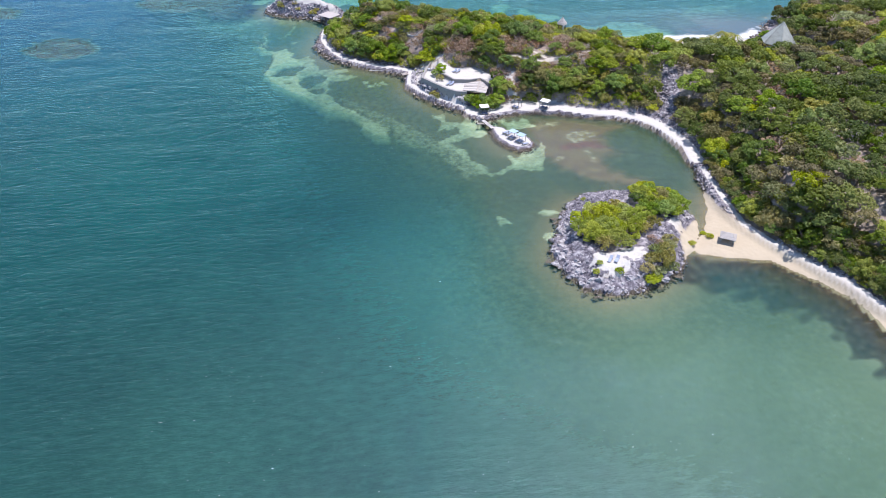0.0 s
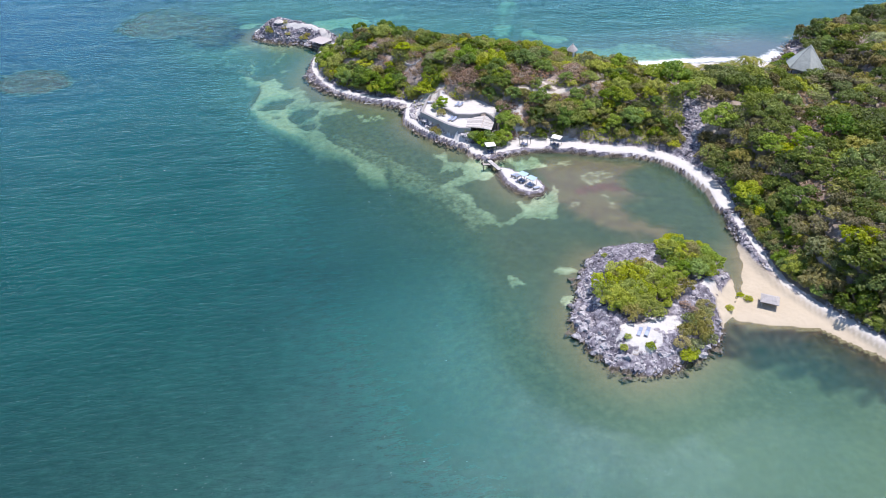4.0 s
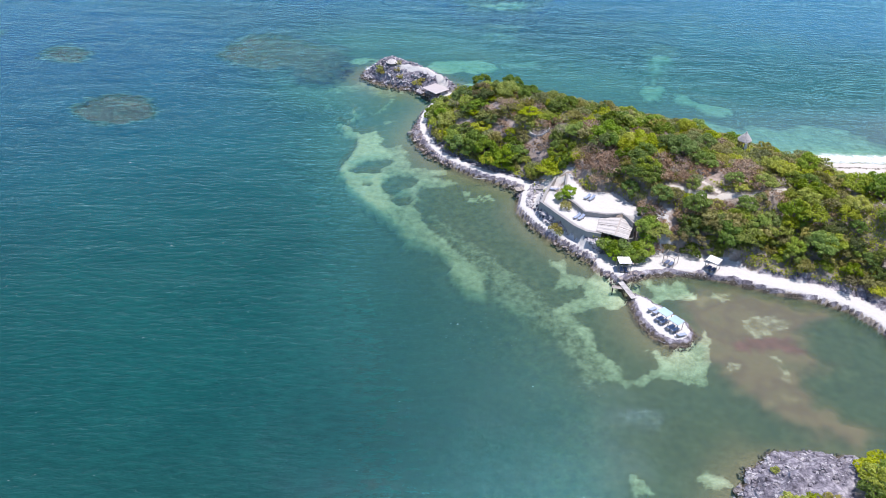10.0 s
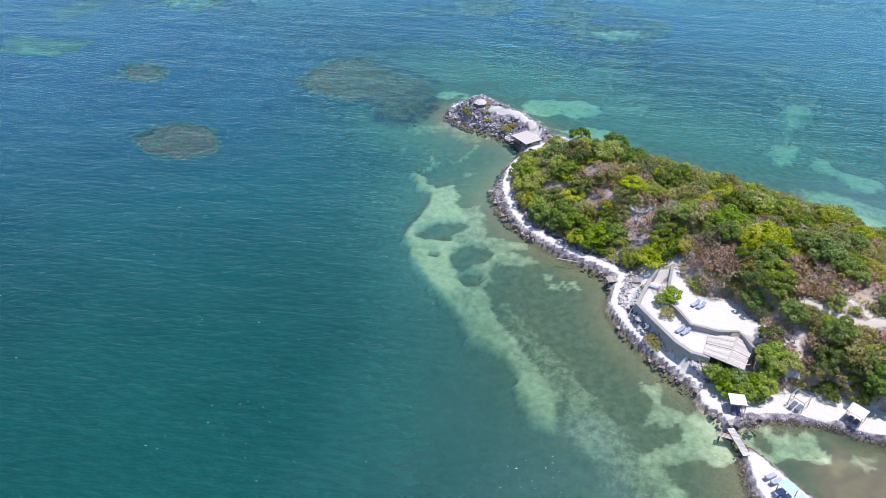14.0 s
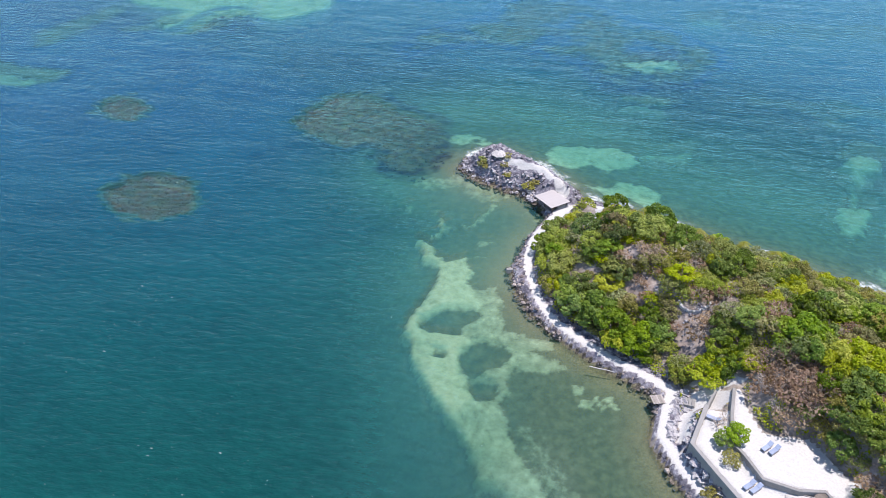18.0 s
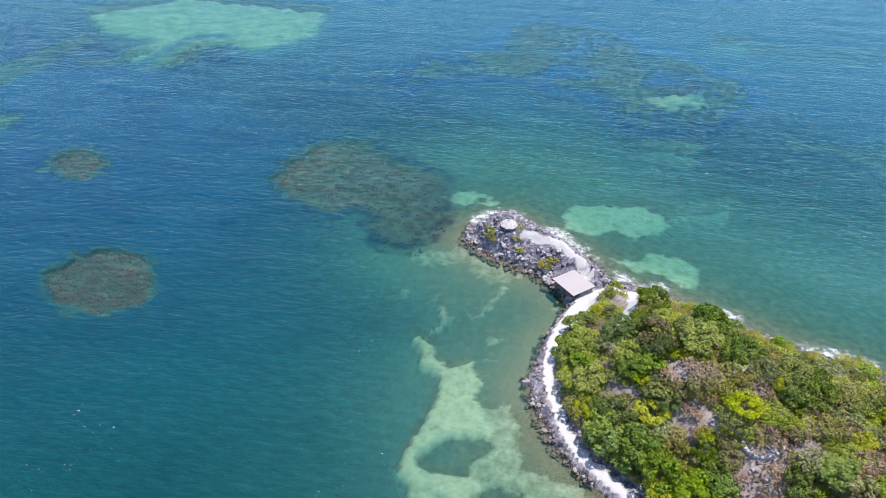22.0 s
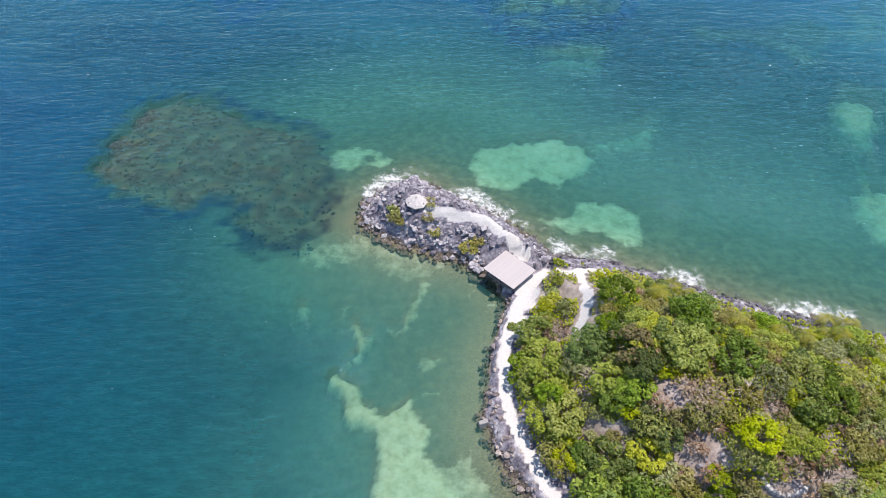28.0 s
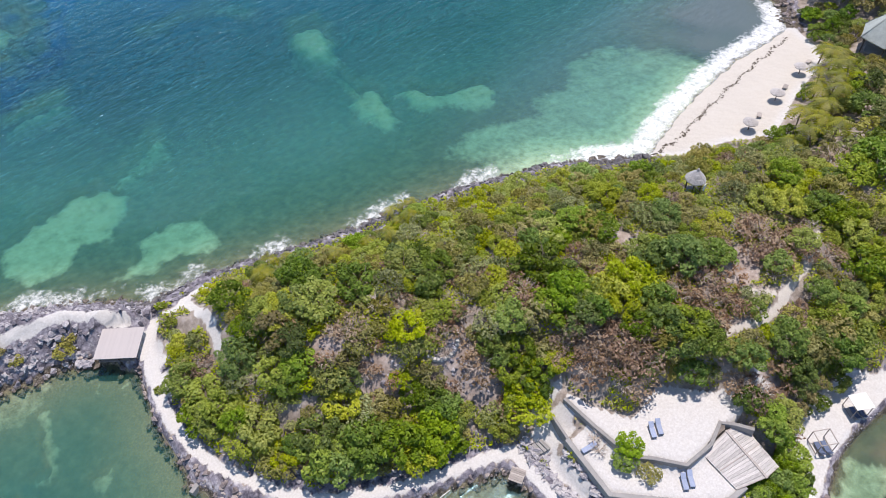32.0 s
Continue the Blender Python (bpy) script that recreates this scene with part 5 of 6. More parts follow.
# low growth that covers the dry ground between the trees
def undergrowth(name, pts, mat, size, seed, label):
    rng = np.random.RandomState(seed)
    h = field(pts[:, 0], pts[:, 1])["h"]
    p = np.column_stack([pts, h + rng.uniform(0.05, 0.9, len(pts))])
    v, f = leaf_cards(p, np.tile([0.0, 0.0, 1.0], (len(p), 1)), size, rng)
    return tagged(new(name, raw_mesh(name, v, f.tolist(), mat)), label, "undergrowth", kind="stuff")


rng_u = np.random.RandomState(31)
up = np.column_stack([rng_u.uniform(-40, 60, 200000), rng_u.uniform(176, 250, 200000)])
up = up[forest_ok(up, 2.6, 0.4, 0.3, 0.9) & (ripple(up[:, 0], up[:, 1], 7, 33) > -0.45)]
undergrowth("undergrowth", up[::2], LEAF_LIME, 0.20, 32, "low bright green growth over the headland's dry ground")
undergrowth("olive_undergrowth", up[1::3], LEAF_OLIVE, 0.22, 37, "low olive-green scrub over the headland's dry ground")
undergrowth("low_undergrowth", up[1::4], LEAF_LIME, 0.20, 36, "low yellow-green growth over the headland's dry ground")
up = up[ripple(up[:, 0], up[:, 1], 15, 77) > 0.35]
undergrowth("dry_undergrowth", up[3::5], LEAF_DRY, 0.14, 34, "withered brown low growth over the headland's ground")


# ---------------------------------------------------------------- palms
def palm_kind(seed, tall):
    rng = random.Random(seed)
    root = thing("palm_tree", Matrix.Translation((0, 0, -60)), "slender coconut palm with yellow-green fronds", "palm", "palms")
    rings, lean = [], rng.uniform(0.05, 0.2)
    for k in range(9):
        u = k / 8
        rings.append(((lean * tall * u * u, 0, tall * u - 0.4), 0.15 * (1 - 0.45 * u)))
    v, f = tube(rings)
    t = new("trunk", raw_mesh("trunk", v, f, BARK, True))
    t.parent = root
    top = Vector((lean * tall, 0, tall - 0.45))
    for n in range(15):
        a, length, rise = n * 2.399 + rng.uniform(-.2, .2), rng.uniform(1.9, 2.6), rng.uniform(-0.1, 0.9)
        out, side = Vector((math.cos(a), math.sin(a), 0)), Vector((-math.sin(a), math.cos(a), 0))
        verts, faces = [], []
        pts = [top + out * (length * u) + Vector((0, 0, rise * u - 1.7 * u * u)) for u in [i / 9 for i in range(10)]]
        for i in range(9):
            p, q = pts[i], pts[i + 1]
            w = 0.62 * math.sin(0.35 + 2.5 * (i + 0.5) / 9)
            for sgn in (-1, 1):
                b = len(verts)
                tipv = (p + q) / 2 + side * sgn * w + out * 0.18 - Vector((0, 0, 0.28 * w))
                verts += [p, p.lerp(q, 0.75), tipv]
                faces.append((b, b + 1, b + 2))
        fr = new("frond", raw_mesh("frond", verts, faces, LEAF_PALM))
        fr.parent = root
    return root


PALMS = [palm_kind(1, 4.6), palm_kind(2, 5.6), palm_kind(3, 3.4)]
plant(PALMS, [2, 2, 1], PALM_SPOTS, 1.0, 1.25, 220, 0.1)
plant(PALMS, [2, 1, 2], np.array([(-5.6, 233.9), (-2.7, 232.7), (1.4, 236.5), (3.1, 236.1), (4.2, 234.6), (-18.9, 240.2), (-15, 238.2), (-10.6, 235), (-20.1, 238.4), (-10.5, 237.4)]), 0.62, 0.78, 221, 0.1)
plant(PALMS, [0, 0, 1], np.array([(-17.1, 243.7), (-14.2, 242.3), (3.5, 241.0), (6.5, 239.7), (4.9, 240.4), (-13.2, 240.6)]), 0.6, 0.75, 231, 0.1)


for k in KINDS + SAGE + DEEP + BARE + PALMS:
    for o in list(k.children_recursive) + [k]:
        bpy.data.objects.remove(o)



# ---------------------------------------------------------------- rocks
def rock_material(name, dim, tint=(1, 1, 1)):
    m, nt, b = material(name)
    geo = nt.nodes.new("ShaderNodeNewGeometry")
    where = geo.outputs["Position"]
    mid, fine = noise_tex(nt, 0.8, 6, 0.7, where), noise_tex(nt, 5.0, 5, 0.75, where)
    f = sums(nt, "ADD", sums(nt, "MULTIPLY", mid.outputs[0], 0.5), sums(nt, "MULTIPLY", fine.outputs[0], 0.32))
    f = sums(nt, "ADD", f, sums(nt, "MULTIPLY", geo.outputs["Random Per Island"], 0.22))
    grey = ramp(nt, f, [(0.34, (0.09, 0.083, 0.092)), (0.45, (0.20, 0.185, 0.212)), (0.55, (0.32, 0.302, 0.33)), (0.66, (0.52, 0.50, 0.505))])
    grey = mixed(nt, 0.3, grey, crack_shade(nt, where, 1.6), "MULTIPLY")
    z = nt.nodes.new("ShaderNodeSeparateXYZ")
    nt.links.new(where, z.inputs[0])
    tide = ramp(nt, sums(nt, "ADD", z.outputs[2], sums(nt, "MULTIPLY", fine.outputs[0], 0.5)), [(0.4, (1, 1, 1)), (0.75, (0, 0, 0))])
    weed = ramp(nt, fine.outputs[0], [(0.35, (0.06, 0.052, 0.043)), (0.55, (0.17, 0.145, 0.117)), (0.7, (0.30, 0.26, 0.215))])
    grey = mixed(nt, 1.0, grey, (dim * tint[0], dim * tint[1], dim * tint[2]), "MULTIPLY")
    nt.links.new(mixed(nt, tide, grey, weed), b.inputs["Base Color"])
    b.inputs["Roughness"].default_value = 0.9 if dim == 1 else 0.5
    b.inputs["Specular IOR Level"].default_value = 0.2
    bump(nt, b, fine.outputs[0], 0.8, 0.12)
    return m


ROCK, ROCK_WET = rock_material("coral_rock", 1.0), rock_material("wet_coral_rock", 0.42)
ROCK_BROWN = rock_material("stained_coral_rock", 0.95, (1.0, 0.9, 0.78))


def rock_shape(seed, level=1):
    """A weathered, broken block of coral limestone, one unit in radius."""
    rng = np.random.RandomState(seed)
    bm = bmesh.new()
    bmesh.ops.create_icosphere(bm, subdivisions=level, radius=1.0)
    cuts = rng.normal(0, 1, (5, 3))
    cuts /= np.linalg.norm(cuts, axis=1)[:, None]
    far = rng.uniform(0.35, 0.75, 5)
    verts = np.array([v.co[:] for v in bm.verts])
    for n, d in zip(cuts, far):
        over = np.clip(verts @ n - d, 0, None)
        verts -= over[:, None] * n * 0.9
    verts *= (1 + rng.normal(0, 0.26, len(verts)))[:, None]
    verts *= rng.uniform(0.75, 1.25, 3) * [1, 1, 0.8]
    faces = np.array([[v.index for v in f.verts] for f in bm.faces])
    bm.free()
    return verts, faces


SHAPES = [rock_shape(n, 2) for n in range(7)]
SMALL = [rock_shape(n + 20, 1) for n in range(7)]


def rock_pile(name, pts, low, high, seed, label, shapes=SMALL, lift=0.15, kind="stuff", mat=None):
    rng = np.random.RandomState(seed)
    h = np.maximum(field(pts[:, 0], pts[:, 1])["h"], -0.5)
    verts, faces, base = [], [], 0
    for (x, y), z in zip(pts, h):
        v, f = shapes[rng.randint(len(shapes))]
        s, a = rng.uniform(0, 1) ** 1.8 * (high - low) + low, rng.uniform(0, 6.283)
        turn = np.array([[math.cos(a), math.sin(a), 0], [-math.sin(a), math.cos(a), 0], [0, 0, 1]])
        verts.append(v * s @ turn + (x, y, z + s * lift))
        faces.append(f + base)
        base += len(v)
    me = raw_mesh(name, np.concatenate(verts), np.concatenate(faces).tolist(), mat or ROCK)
    return tagged(new(name, me), label, "rocks", kind=kind)


def along(lo, hi, count, seed, keep):
    rng = np.random.RandomState(seed)
    p = np.column_stack([rng.uniform(lo[0], hi[0], count), rng.uniform(lo[1], hi[1], count)])
    f = field(p[:, 0], p[:, 1])
    return p[keep(f, p) & (f["sand"] < 0.25)]


def off_ways(p, gap):
    ok = np.ones(len(p), bool)
    for line, half, _ in WAYS:
        ok &= line_distance(line, p[:, 0], p[:, 1]) > half + gap
    return ok


south_rocks = along((-45, 168), (14, 250), 60000, 1, lambda f, p: (np.abs(f["main"] - 0.6) < 1.6) & (p[:, 1] + 0.42 * p[:, 0] < 229) & off_ways(p, 0.5))[:850]
rock_pile("shore_rocks", south_rocks, 0.10, 0.55, 2, "grey jagged coral rocks along the headland's foot", mat=ROCK_BROWN)
inner_rocks = along((-45, 176), (2, 250), 30000, 3, lambda f, p: (f["main"] > 2.2) & (f["main"] < 5.0) & (p[:, 1] + 0.42 * p[:, 0] < 229) & off_ways(p, 0.5))[:380]
rock_pile("bank_rocks", inner_rocks, 0.15, 0.45, 4, "pale grey rocks on the bank above the path")
north_rocks = along((-36, 215), (60, 256), 60000, 5, lambda f, p: (np.abs(f["main"] - 1.4) < 2.4) & (p[:, 1] + 0.42 * p[:, 0] > 229) & (f["beach"] < -1))[:1500]
rock_pile("surf_rocks", north_rocks, 0.15, 0.55, 6, "dark wet rocks on the surf-washed north shore", mat=ROCK_WET)
tip_rocks = along((-66, 243), (-32, 268), 40000, 7, lambda f, p: (f["tip"] > 0.4) & (f["main"] > -0.9) & off_ways(p, 0.15) & ~((np.abs(p[:, 0] + 39.2) < 3.4) & (np.abs(p[:, 1] - 244.4) < 3.2)))[:1200]
rock_pile("tip_rocks", tip_rocks, 0.22, 0.62, 8, "jagged grey coral rocks covering the narrow tip")
islet_rocks = along((18, 98), (56, 140), 60000, 9, lambda f, p: (f["isle"] > -0.8) & (f["isle"] < 7.5) & (f["main"] < 0.5) & (f["bare"] < 0.5))[:3000]
rock_pile("islet_rocks", islet_rocks, 0.14, 0.42, 10, "grey-violet coral rocks covering the islet")
lagoon_rocks = along((10, 140), (64, 178), 60000, 11, lambda f, p: (np.abs(f["main"] - 0.1) < 0.35))[:600]
rock_pile("lagoon_edging", lagoon_rocks, 0.06, 0.15, 12, "low edging of grey stones along the lagoon")
jetty_rocks = along((8, 152), (26, 170), 60000, 13, lambda f, p: (f["jet"] > -0.5) & (f["jet"] < 0.25))[:560]
rock_pile("jetty_rubble", jetty_rocks, 0.08, 0.22, 14, "rubble stone bank round the sand jetty")
main_rocks = along((54, 100), (84, 168), 60000, 15, lambda f, p: (f["main"] > -0.3) & (f["main"] < 6.5) & (p[:, 1] < 166) & off_ways(p, 0.15) & (signed(SPIT, p[:, 0], p[:, 1]) < 0.3))[:1500]
rock_pile("bank_rocks", main_rocks, 0.15, 0.55, 16, "grey coral rocks beside the mainland path")
gully_rocks = along((50, 164), (66, 196), 20000, 17, lambda f, p: (f["gully"] > 0.4))[:420]
rock_pile("gully_rocks", gully_rocks, 0.2, 0.6, 18, "bleached grey rubble in a steep gully")
hill_rocks = along((84, 138), (104, 152), 6000, 19, lambda f, p: (f["bare"] > 0.2))[:140]
rock_pile("outcrop_rocks", hill_rocks, 0.4, 1.0, 20, "bare grey outcrop on the wooded hill")
clear_rocks = along((-24, 200), (36, 228), 20000, 23, lambda f, p: (f["bare"] > 0.4) & off_ways(p, 0.2))[:200]
rock_pile("clearing_rocks", clear_rocks, 0.12, 0.4, 24, "small pale stones on bare ground")
beach_rocks = along((36, 218), (50, 234), 6000, 25, lambda f, p: (np.abs(f["main"] - 1.5) < 2.2) & (p[:, 0] < 47))[:60]
rock_pile("surf_rocks", beach_rocks, 0.4, 1.0, 26, "dark rocks where the beach meets the headland", mat=ROCK_WET)
far_rocks = along((100, 232), (122, 260), 9000, 27, lambda f, p: (np.abs(f["main"] - 0.5) < 2.6) & (f["beach"] < -1.5))[:280]
rock_pile("surf_rocks", far_rocks, 0.3, 0.8, 28, "dark rocks at the far end of the beach", mat=ROCK_BROWN)

# large boulders, each for itself
BOULDERS = []
for n, (v, f) in enumerate(SHAPES):
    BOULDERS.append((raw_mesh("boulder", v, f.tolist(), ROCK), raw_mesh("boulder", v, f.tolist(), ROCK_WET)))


def boulders(pts, low, high, seed, label, group, lift=0.1):
    rng = random.Random(seed)
    hs = np.maximum(field(pts[:, 0], pts[:, 1])["h"], -0.45)
    for (x, y), h in zip(pts, hs):
        s = rng.uniform(low, high)
        ob = new("boulder", rng.choice(BOULDERS)[1 if "wet" in label else 0])
        ob.matrix_world = pose(x, y, h + s * lift, rng.uniform(-20, 20), rng.uniform(-20, 20), rng.uniform(0, 360)) @ Matrix.Diagonal((s, s, s * rng.uniform(0.7, 1.0), 1))
        tagged(ob, label, "boulder", group)


ring = along((18, 98), (56, 140), 6000, 41, lambda f, p: (f["isle"] > -1.0) & (f["isle"] < 3.0) & (f["main"] < 0.3) & ((p[:, 0] < 27) | (p[:, 1] < 107)))
boulders(ring[:75], 0.5, 1.0, 42, "big pale grey boulder at the islet's edge", "islet boulders")
ring = along((18, 98), (56, 140), 4000, 43, lambda f, p: (f["isle"] > 1.0) & (f["isle"] < 6.0) & (f["main"] < 0.3) & (f["bare"] < 0.4))
boulders(ring[:30], 0.45, 0.9, 44, "jagged grey-violet coral boulder on the islet", "islet boulders")
ring = along((-66, 243), (-36, 268), 6000, 45, lambda f, p: (f["tip"] > 0.4) & (f["main"] > -0.8) & (f["main"] < 4) & off_ways(p, 0.9) & (p[:, 0] < -43))
boulders(ring[:60], 0.45, 0.95, 46, "big jagged grey boulder on the narrow tip", "tip boulders")
ring = along((-12, 176), (6, 200), 6000, 47, lambda f, p: (f["main"] > 1.0) & (f["main"] < 5.0) & off_ways(p, 0.2) & (signed(TERRACE_LOW, p[:, 0], p[:, 1]) < -0.5))
boulders(ring[:120], 0.35, 0.8, 48, "grey boulder between the path and the terrace wall", "terrace boulders")
ring = along((-36, 215), (44, 256), 8000, 49, lambda f, p: (np.abs(f["main"] - 0.8) < 1.6) & (p[:, 1] + 0.42 * p[:, 0] > 229))
boulders(ring[:55], 0.4, 0.9, 50, "dark wet boulder in the surf", "surf boulders")
ring = along((54, 100), (80, 166), 8000, 51, lambda f, p: (f["main"] > 0.2) & (f["main"] < 6) & off_ways(p, 0.5) & (signed(SPIT, p[:, 0], p[:, 1]) < -0.3) & (f["isle"] < -2))
boulders(ring[:36], 0.4, 0.75, 52, "grey boulder beside the mainland path", "path boulders")

# coral heads on the drowned reefs
rng_r = np.random.RandomState(61)
lumps = []
for strength, soft, corners in REEF_BEDS[:4]:
    p = np.array(corners)
    q = np.column_stack([rng_r.uniform(p[:, 0].min() - 2, p[:, 0].max() + 2, 2600), rng_r.uniform(p[:, 1].min() - 2, p[:, 1].max() + 2, 2600)])
    lumps.append(q[signed(corners, q[:, 0], q[:, 1]) + ripple(q[:, 0], q[:, 1], 9, 98) * 2 > -0.5])
lumps = np.concatenate(lumps)


def coral_heads(name, pts, low, high, seed, label):
    rng = np.random.RandomState(seed)
    f = field(pts[:, 0], pts[:, 1])
    pts, h = pts[f["d"] < -1.0], f["h"][f["d"] < -1.0]
    verts, faces, base = [], [], 0
    for (x, y), z in zip(pts, h):
        v, q = SMALL[rng.randint(len(SMALL))]
        s = rng.uniform(low, high)
        verts.append(v * [s, s, s * 0.7] + (x, y, min(z + 0.1, -0.65 * s - 0.25)))
        faces.append(q + base)
        base += len(v)
    return tagged(new(name, raw_mesh(name, np.concatenate(verts), np.concatenate(faces).tolist(), CORAL)), label, "coral", kind="stuff")


CORAL = simple("coral_heads", (0.085, 0.06, 0.045), 0.95, vary=0.4, scale=0.9)
coral_heads("coral_reef", lumps[rng_r.rand(len(lumps)) < 0.55], 0.12, 0.5, 62, "brown coral heads of the drowned reefs")



# ---------------------------------------------------------------- built things
THATCH = simple("weathered_thatch", (0.42, 0.395, 0.38), 0.95, vary=0.22, scale=2.2, relief=0.05, streak=(1.5, 1.5, 0.35))
SHEET = simple("faded_roof_sheet", (0.40, 0.43, 0.40), 0.95, vary=0.18, scale=1.2, relief=0.02)
WOOD_GREY = simple("grey_timber", (0.36, 0.32, 0.29), 0.85, vary=0.22, scale=3, relief=0.01, streak=(1, 8, 1))
WOOD_DARK = simple("dark_timber", (0.13, 0.10, 0.08), 0.85, vary=0.25, scale=3)
BOARD = simple("pale_roof_boards", (0.47, 0.445, 0.425), 0.85, vary=0.2, scale=1.6, relief=0.01, streak=(1, 6, 1))
DECK_ROOF = simple("pinkish_grey_boards", (0.43, 0.395, 0.385), 0.9, vary=0.03, scale=1.2, relief=0.01, streak=(6, 1, 1))
PLASTER = simple("weathered_plaster", (0.27, 0.26, 0.25), 0.9, vary=0.15, scale=1.0, relief=0.02)
WALL_STONE = simple("bleached_stone", (0.52, 0.50, 0.48), 0.9, vary=0.16, scale=2.5, relief=0.02)
WHITE = simple("white_canvas", (0.70, 0.70, 0.68), 0.8, vary=0.05, scale=2.0)
PALE_BLUE = simple("pale_blue_canvas", (0.34, 0.47, 0.58), 0.8, vary=0.06, scale=2.0)
BLUE = simple("blue_cushion", (0.30, 0.35, 0.47), 0.85, vary=0.12, scale=4.0)
DARK_BLUE = simple("dark_blue_cushion", (0.10, 0.13, 0.21), 0.85, vary=0.12, scale=4.0)
WRACK = simple("dry_seaweed", (0.07, 0.055, 0.04), 0.95, vary=0.3, scale=5.0)


def block(bm, mid, size, m=None, bevel=0.0):
    """A box with softened edges added to a bmesh."""
    made = bmesh.ops.create_cube(bm, size=1.0)["verts"]
    bmesh.ops.scale(bm, vec=size, verts=made)
    if bevel:
        edges = list({e for v in made for e in v.link_edges})
        made = list({v for f in bmesh.ops.bevel(bm, geom=edges, offset=bevel, segments=1, affect="EDGES")["faces"] for v in f.verts} | {v for v in made if v.is_valid})
    bmesh.ops.translate(bm, vec=mid, verts=made)
    if m is not None:
        bmesh.ops.transform(bm, matrix=m, verts=made)


def box_part(name, mid, size, mat, parent, label="", m=None, bevel=0.012):
    bm = bmesh.new()
    block(bm, mid, size, m, bevel)
    return part(name, bm, mat, parent, label)


def post(name, x, y, low, high, r, mat, parent):
    v, f = tube([((x, y, low), r * 1.05), ((x, y, (low + high) / 2), r), ((x, y, high), r * 0.95)])
    ob = new(name, raw_mesh(name, v, f, mat, True))
    ob.parent = parent
    return ob


def cone_roof(sides, radius, low, high, thick, jag, seed, dent=0.0):
    """A thatched roof in layers: a many-sided cone with a ragged, thick lower edge."""
    rng = random.Random(seed)
    verts, faces = [], []
    n = sides * 3
    levels = [(0.0, 1.0), (0.3, 0.72), (0.34, 0.69), (0.62, 0.40), (0.66, 0.37), (0.97, 0.03)]
    for u, w in levels:
        for k in range(n):
            a = k * 6.283185 / n
            flat = math.cos(math.pi / sides) / math.cos((a % (2 * math.pi / sides)) - math.pi / sides) if sides < 9 else 1.0
            r = radius * w * flat * (1 + (rng.uniform(-jag, jag) if u < 0.7 else 0)) + (0.05 if u in (0.3, 0.62) else 0)
            verts.append((r * math.cos(a), r * math.sin(a), low + (high - low) * (u - dent * u * (1 - u)) + (rng.uniform(-0.04, 0.03) if u == 0 else 0)))
    for l in range(len(levels) - 1):
        for k in range(n):
            faces.append((l * n + k, l * n + (k + 1) % n, (l + 1) * n + (k + 1) % n, (l + 1) * n + k))
    under = len(verts)
    for k in range(n):
        x, y, z = verts[k]
        verts.append((x * 0.97, y * 0.97, z - thick))
    top = len(verts)
    verts.append((0, 0, high))
    verts.append((0, 0, low + (high - low) * 0.7 - thick))
    for k in range(n):
        faces.append(((k + 1) % n, k, under + k, under + (k + 1) % n))
        faces.append(((len(levels) - 1) * n + k, (len(levels) - 1) * n + (k + 1) % n, top))
        faces.append((under + (k + 1) % n, under + k, top + 1))
    return verts, faces


def add_mesh(name, verts, faces, mat, parent, label="", smooth=False):
    ob = new(name, raw_mesh(name, verts, faces, mat, smooth))
    ob.parent = parent
    if label:
        ob["label"] = label
    return ob


def round_hut(name, x, y, ground, eave, apex, radius, posts, label, sides=8, mat=THATCH, seed=1, turn=0.0):
    root = thing(name, pose(x, y, ground, 0, 0, turn), label, "hut")
    v, f = cone_roof(sides, radius, eave - ground, apex - ground, 0.16, 0.03, seed)
    roof = add_mesh("roof", v, f, mat, root)
    v, f = cone_roof(sides, radius * 0.14, apex - ground - 0.12, apex - ground + 0.22, 0.05, 0.02, seed + 1)
    add_mesh("roof_cap", v, f, mat, roof)
    for k in range(posts):
        a = 6.283 * (k + 0.5) / posts
        post("post", radius * 0.78 * math.cos(a), radius * 0.78 * math.sin(a), -0.4, eave - ground + 0.3, 0.07, WOOD_DARK, root)
    v, f = tube([((0, 0, -0.5), radius * 0.8), ((0, 0, 0.10), radius * 0.8), ((0, 0, 0.101), 0.01)])
    add_mesh("floor_slab", v, f, PLASTER, root)
    return root


def lounger_kind(cushion, label):
    """A slatted sun lounger, head towards +y, 1.95 m long."""
    root = thing("sun_lounger", Matrix.Translation((0, 0, -70)), label, "sun lounger", "sun loungers")
    for sx in (-0.29, 0.29):
        box_part("side_rail", (sx, -0.1, 0.28), (0.05, 1.7, 0.07), WOOD_GREY, root)
        for sy in (-0.85, 0.45):
            box_part("leg", (sx, sy, 0.12), (0.05, 0.06, 0.3), WOOD_GREY, root)
    box_part("seat", (0, -0.3, 0.36), (0.60, 1.25, 0.09), cushion, root, bevel=0.03)
    back = Matrix.Translation((0, 0.33, 0.36)) @ Matrix.Rotation(radians(32), 4, "X")
    box_part("backrest", (0, 0.34, 0.0), (0.60, 0.70, 0.09), cushion, root, m=back, bevel=0.03)
    box_part("prop", (0, 0.72, 0.27), (0.5, 0.04, 0.5), WOOD_GREY, root)
    return root


LOUNGER_BLUE = lounger_kind(BLUE, "wooden sun lounger with a blue cushion on white sand")
LOUNGER_DARK = lounger_kind(DARK_BLUE, "wooden sun lounger with a dark blue cushion in shade")


def lounger(kind, x, y, turn, z=None):
    z = height_at(x, y) if z is None else z
    return copy_thing(kind, pose(x, y, z + 0.02, 0, 0, turn))


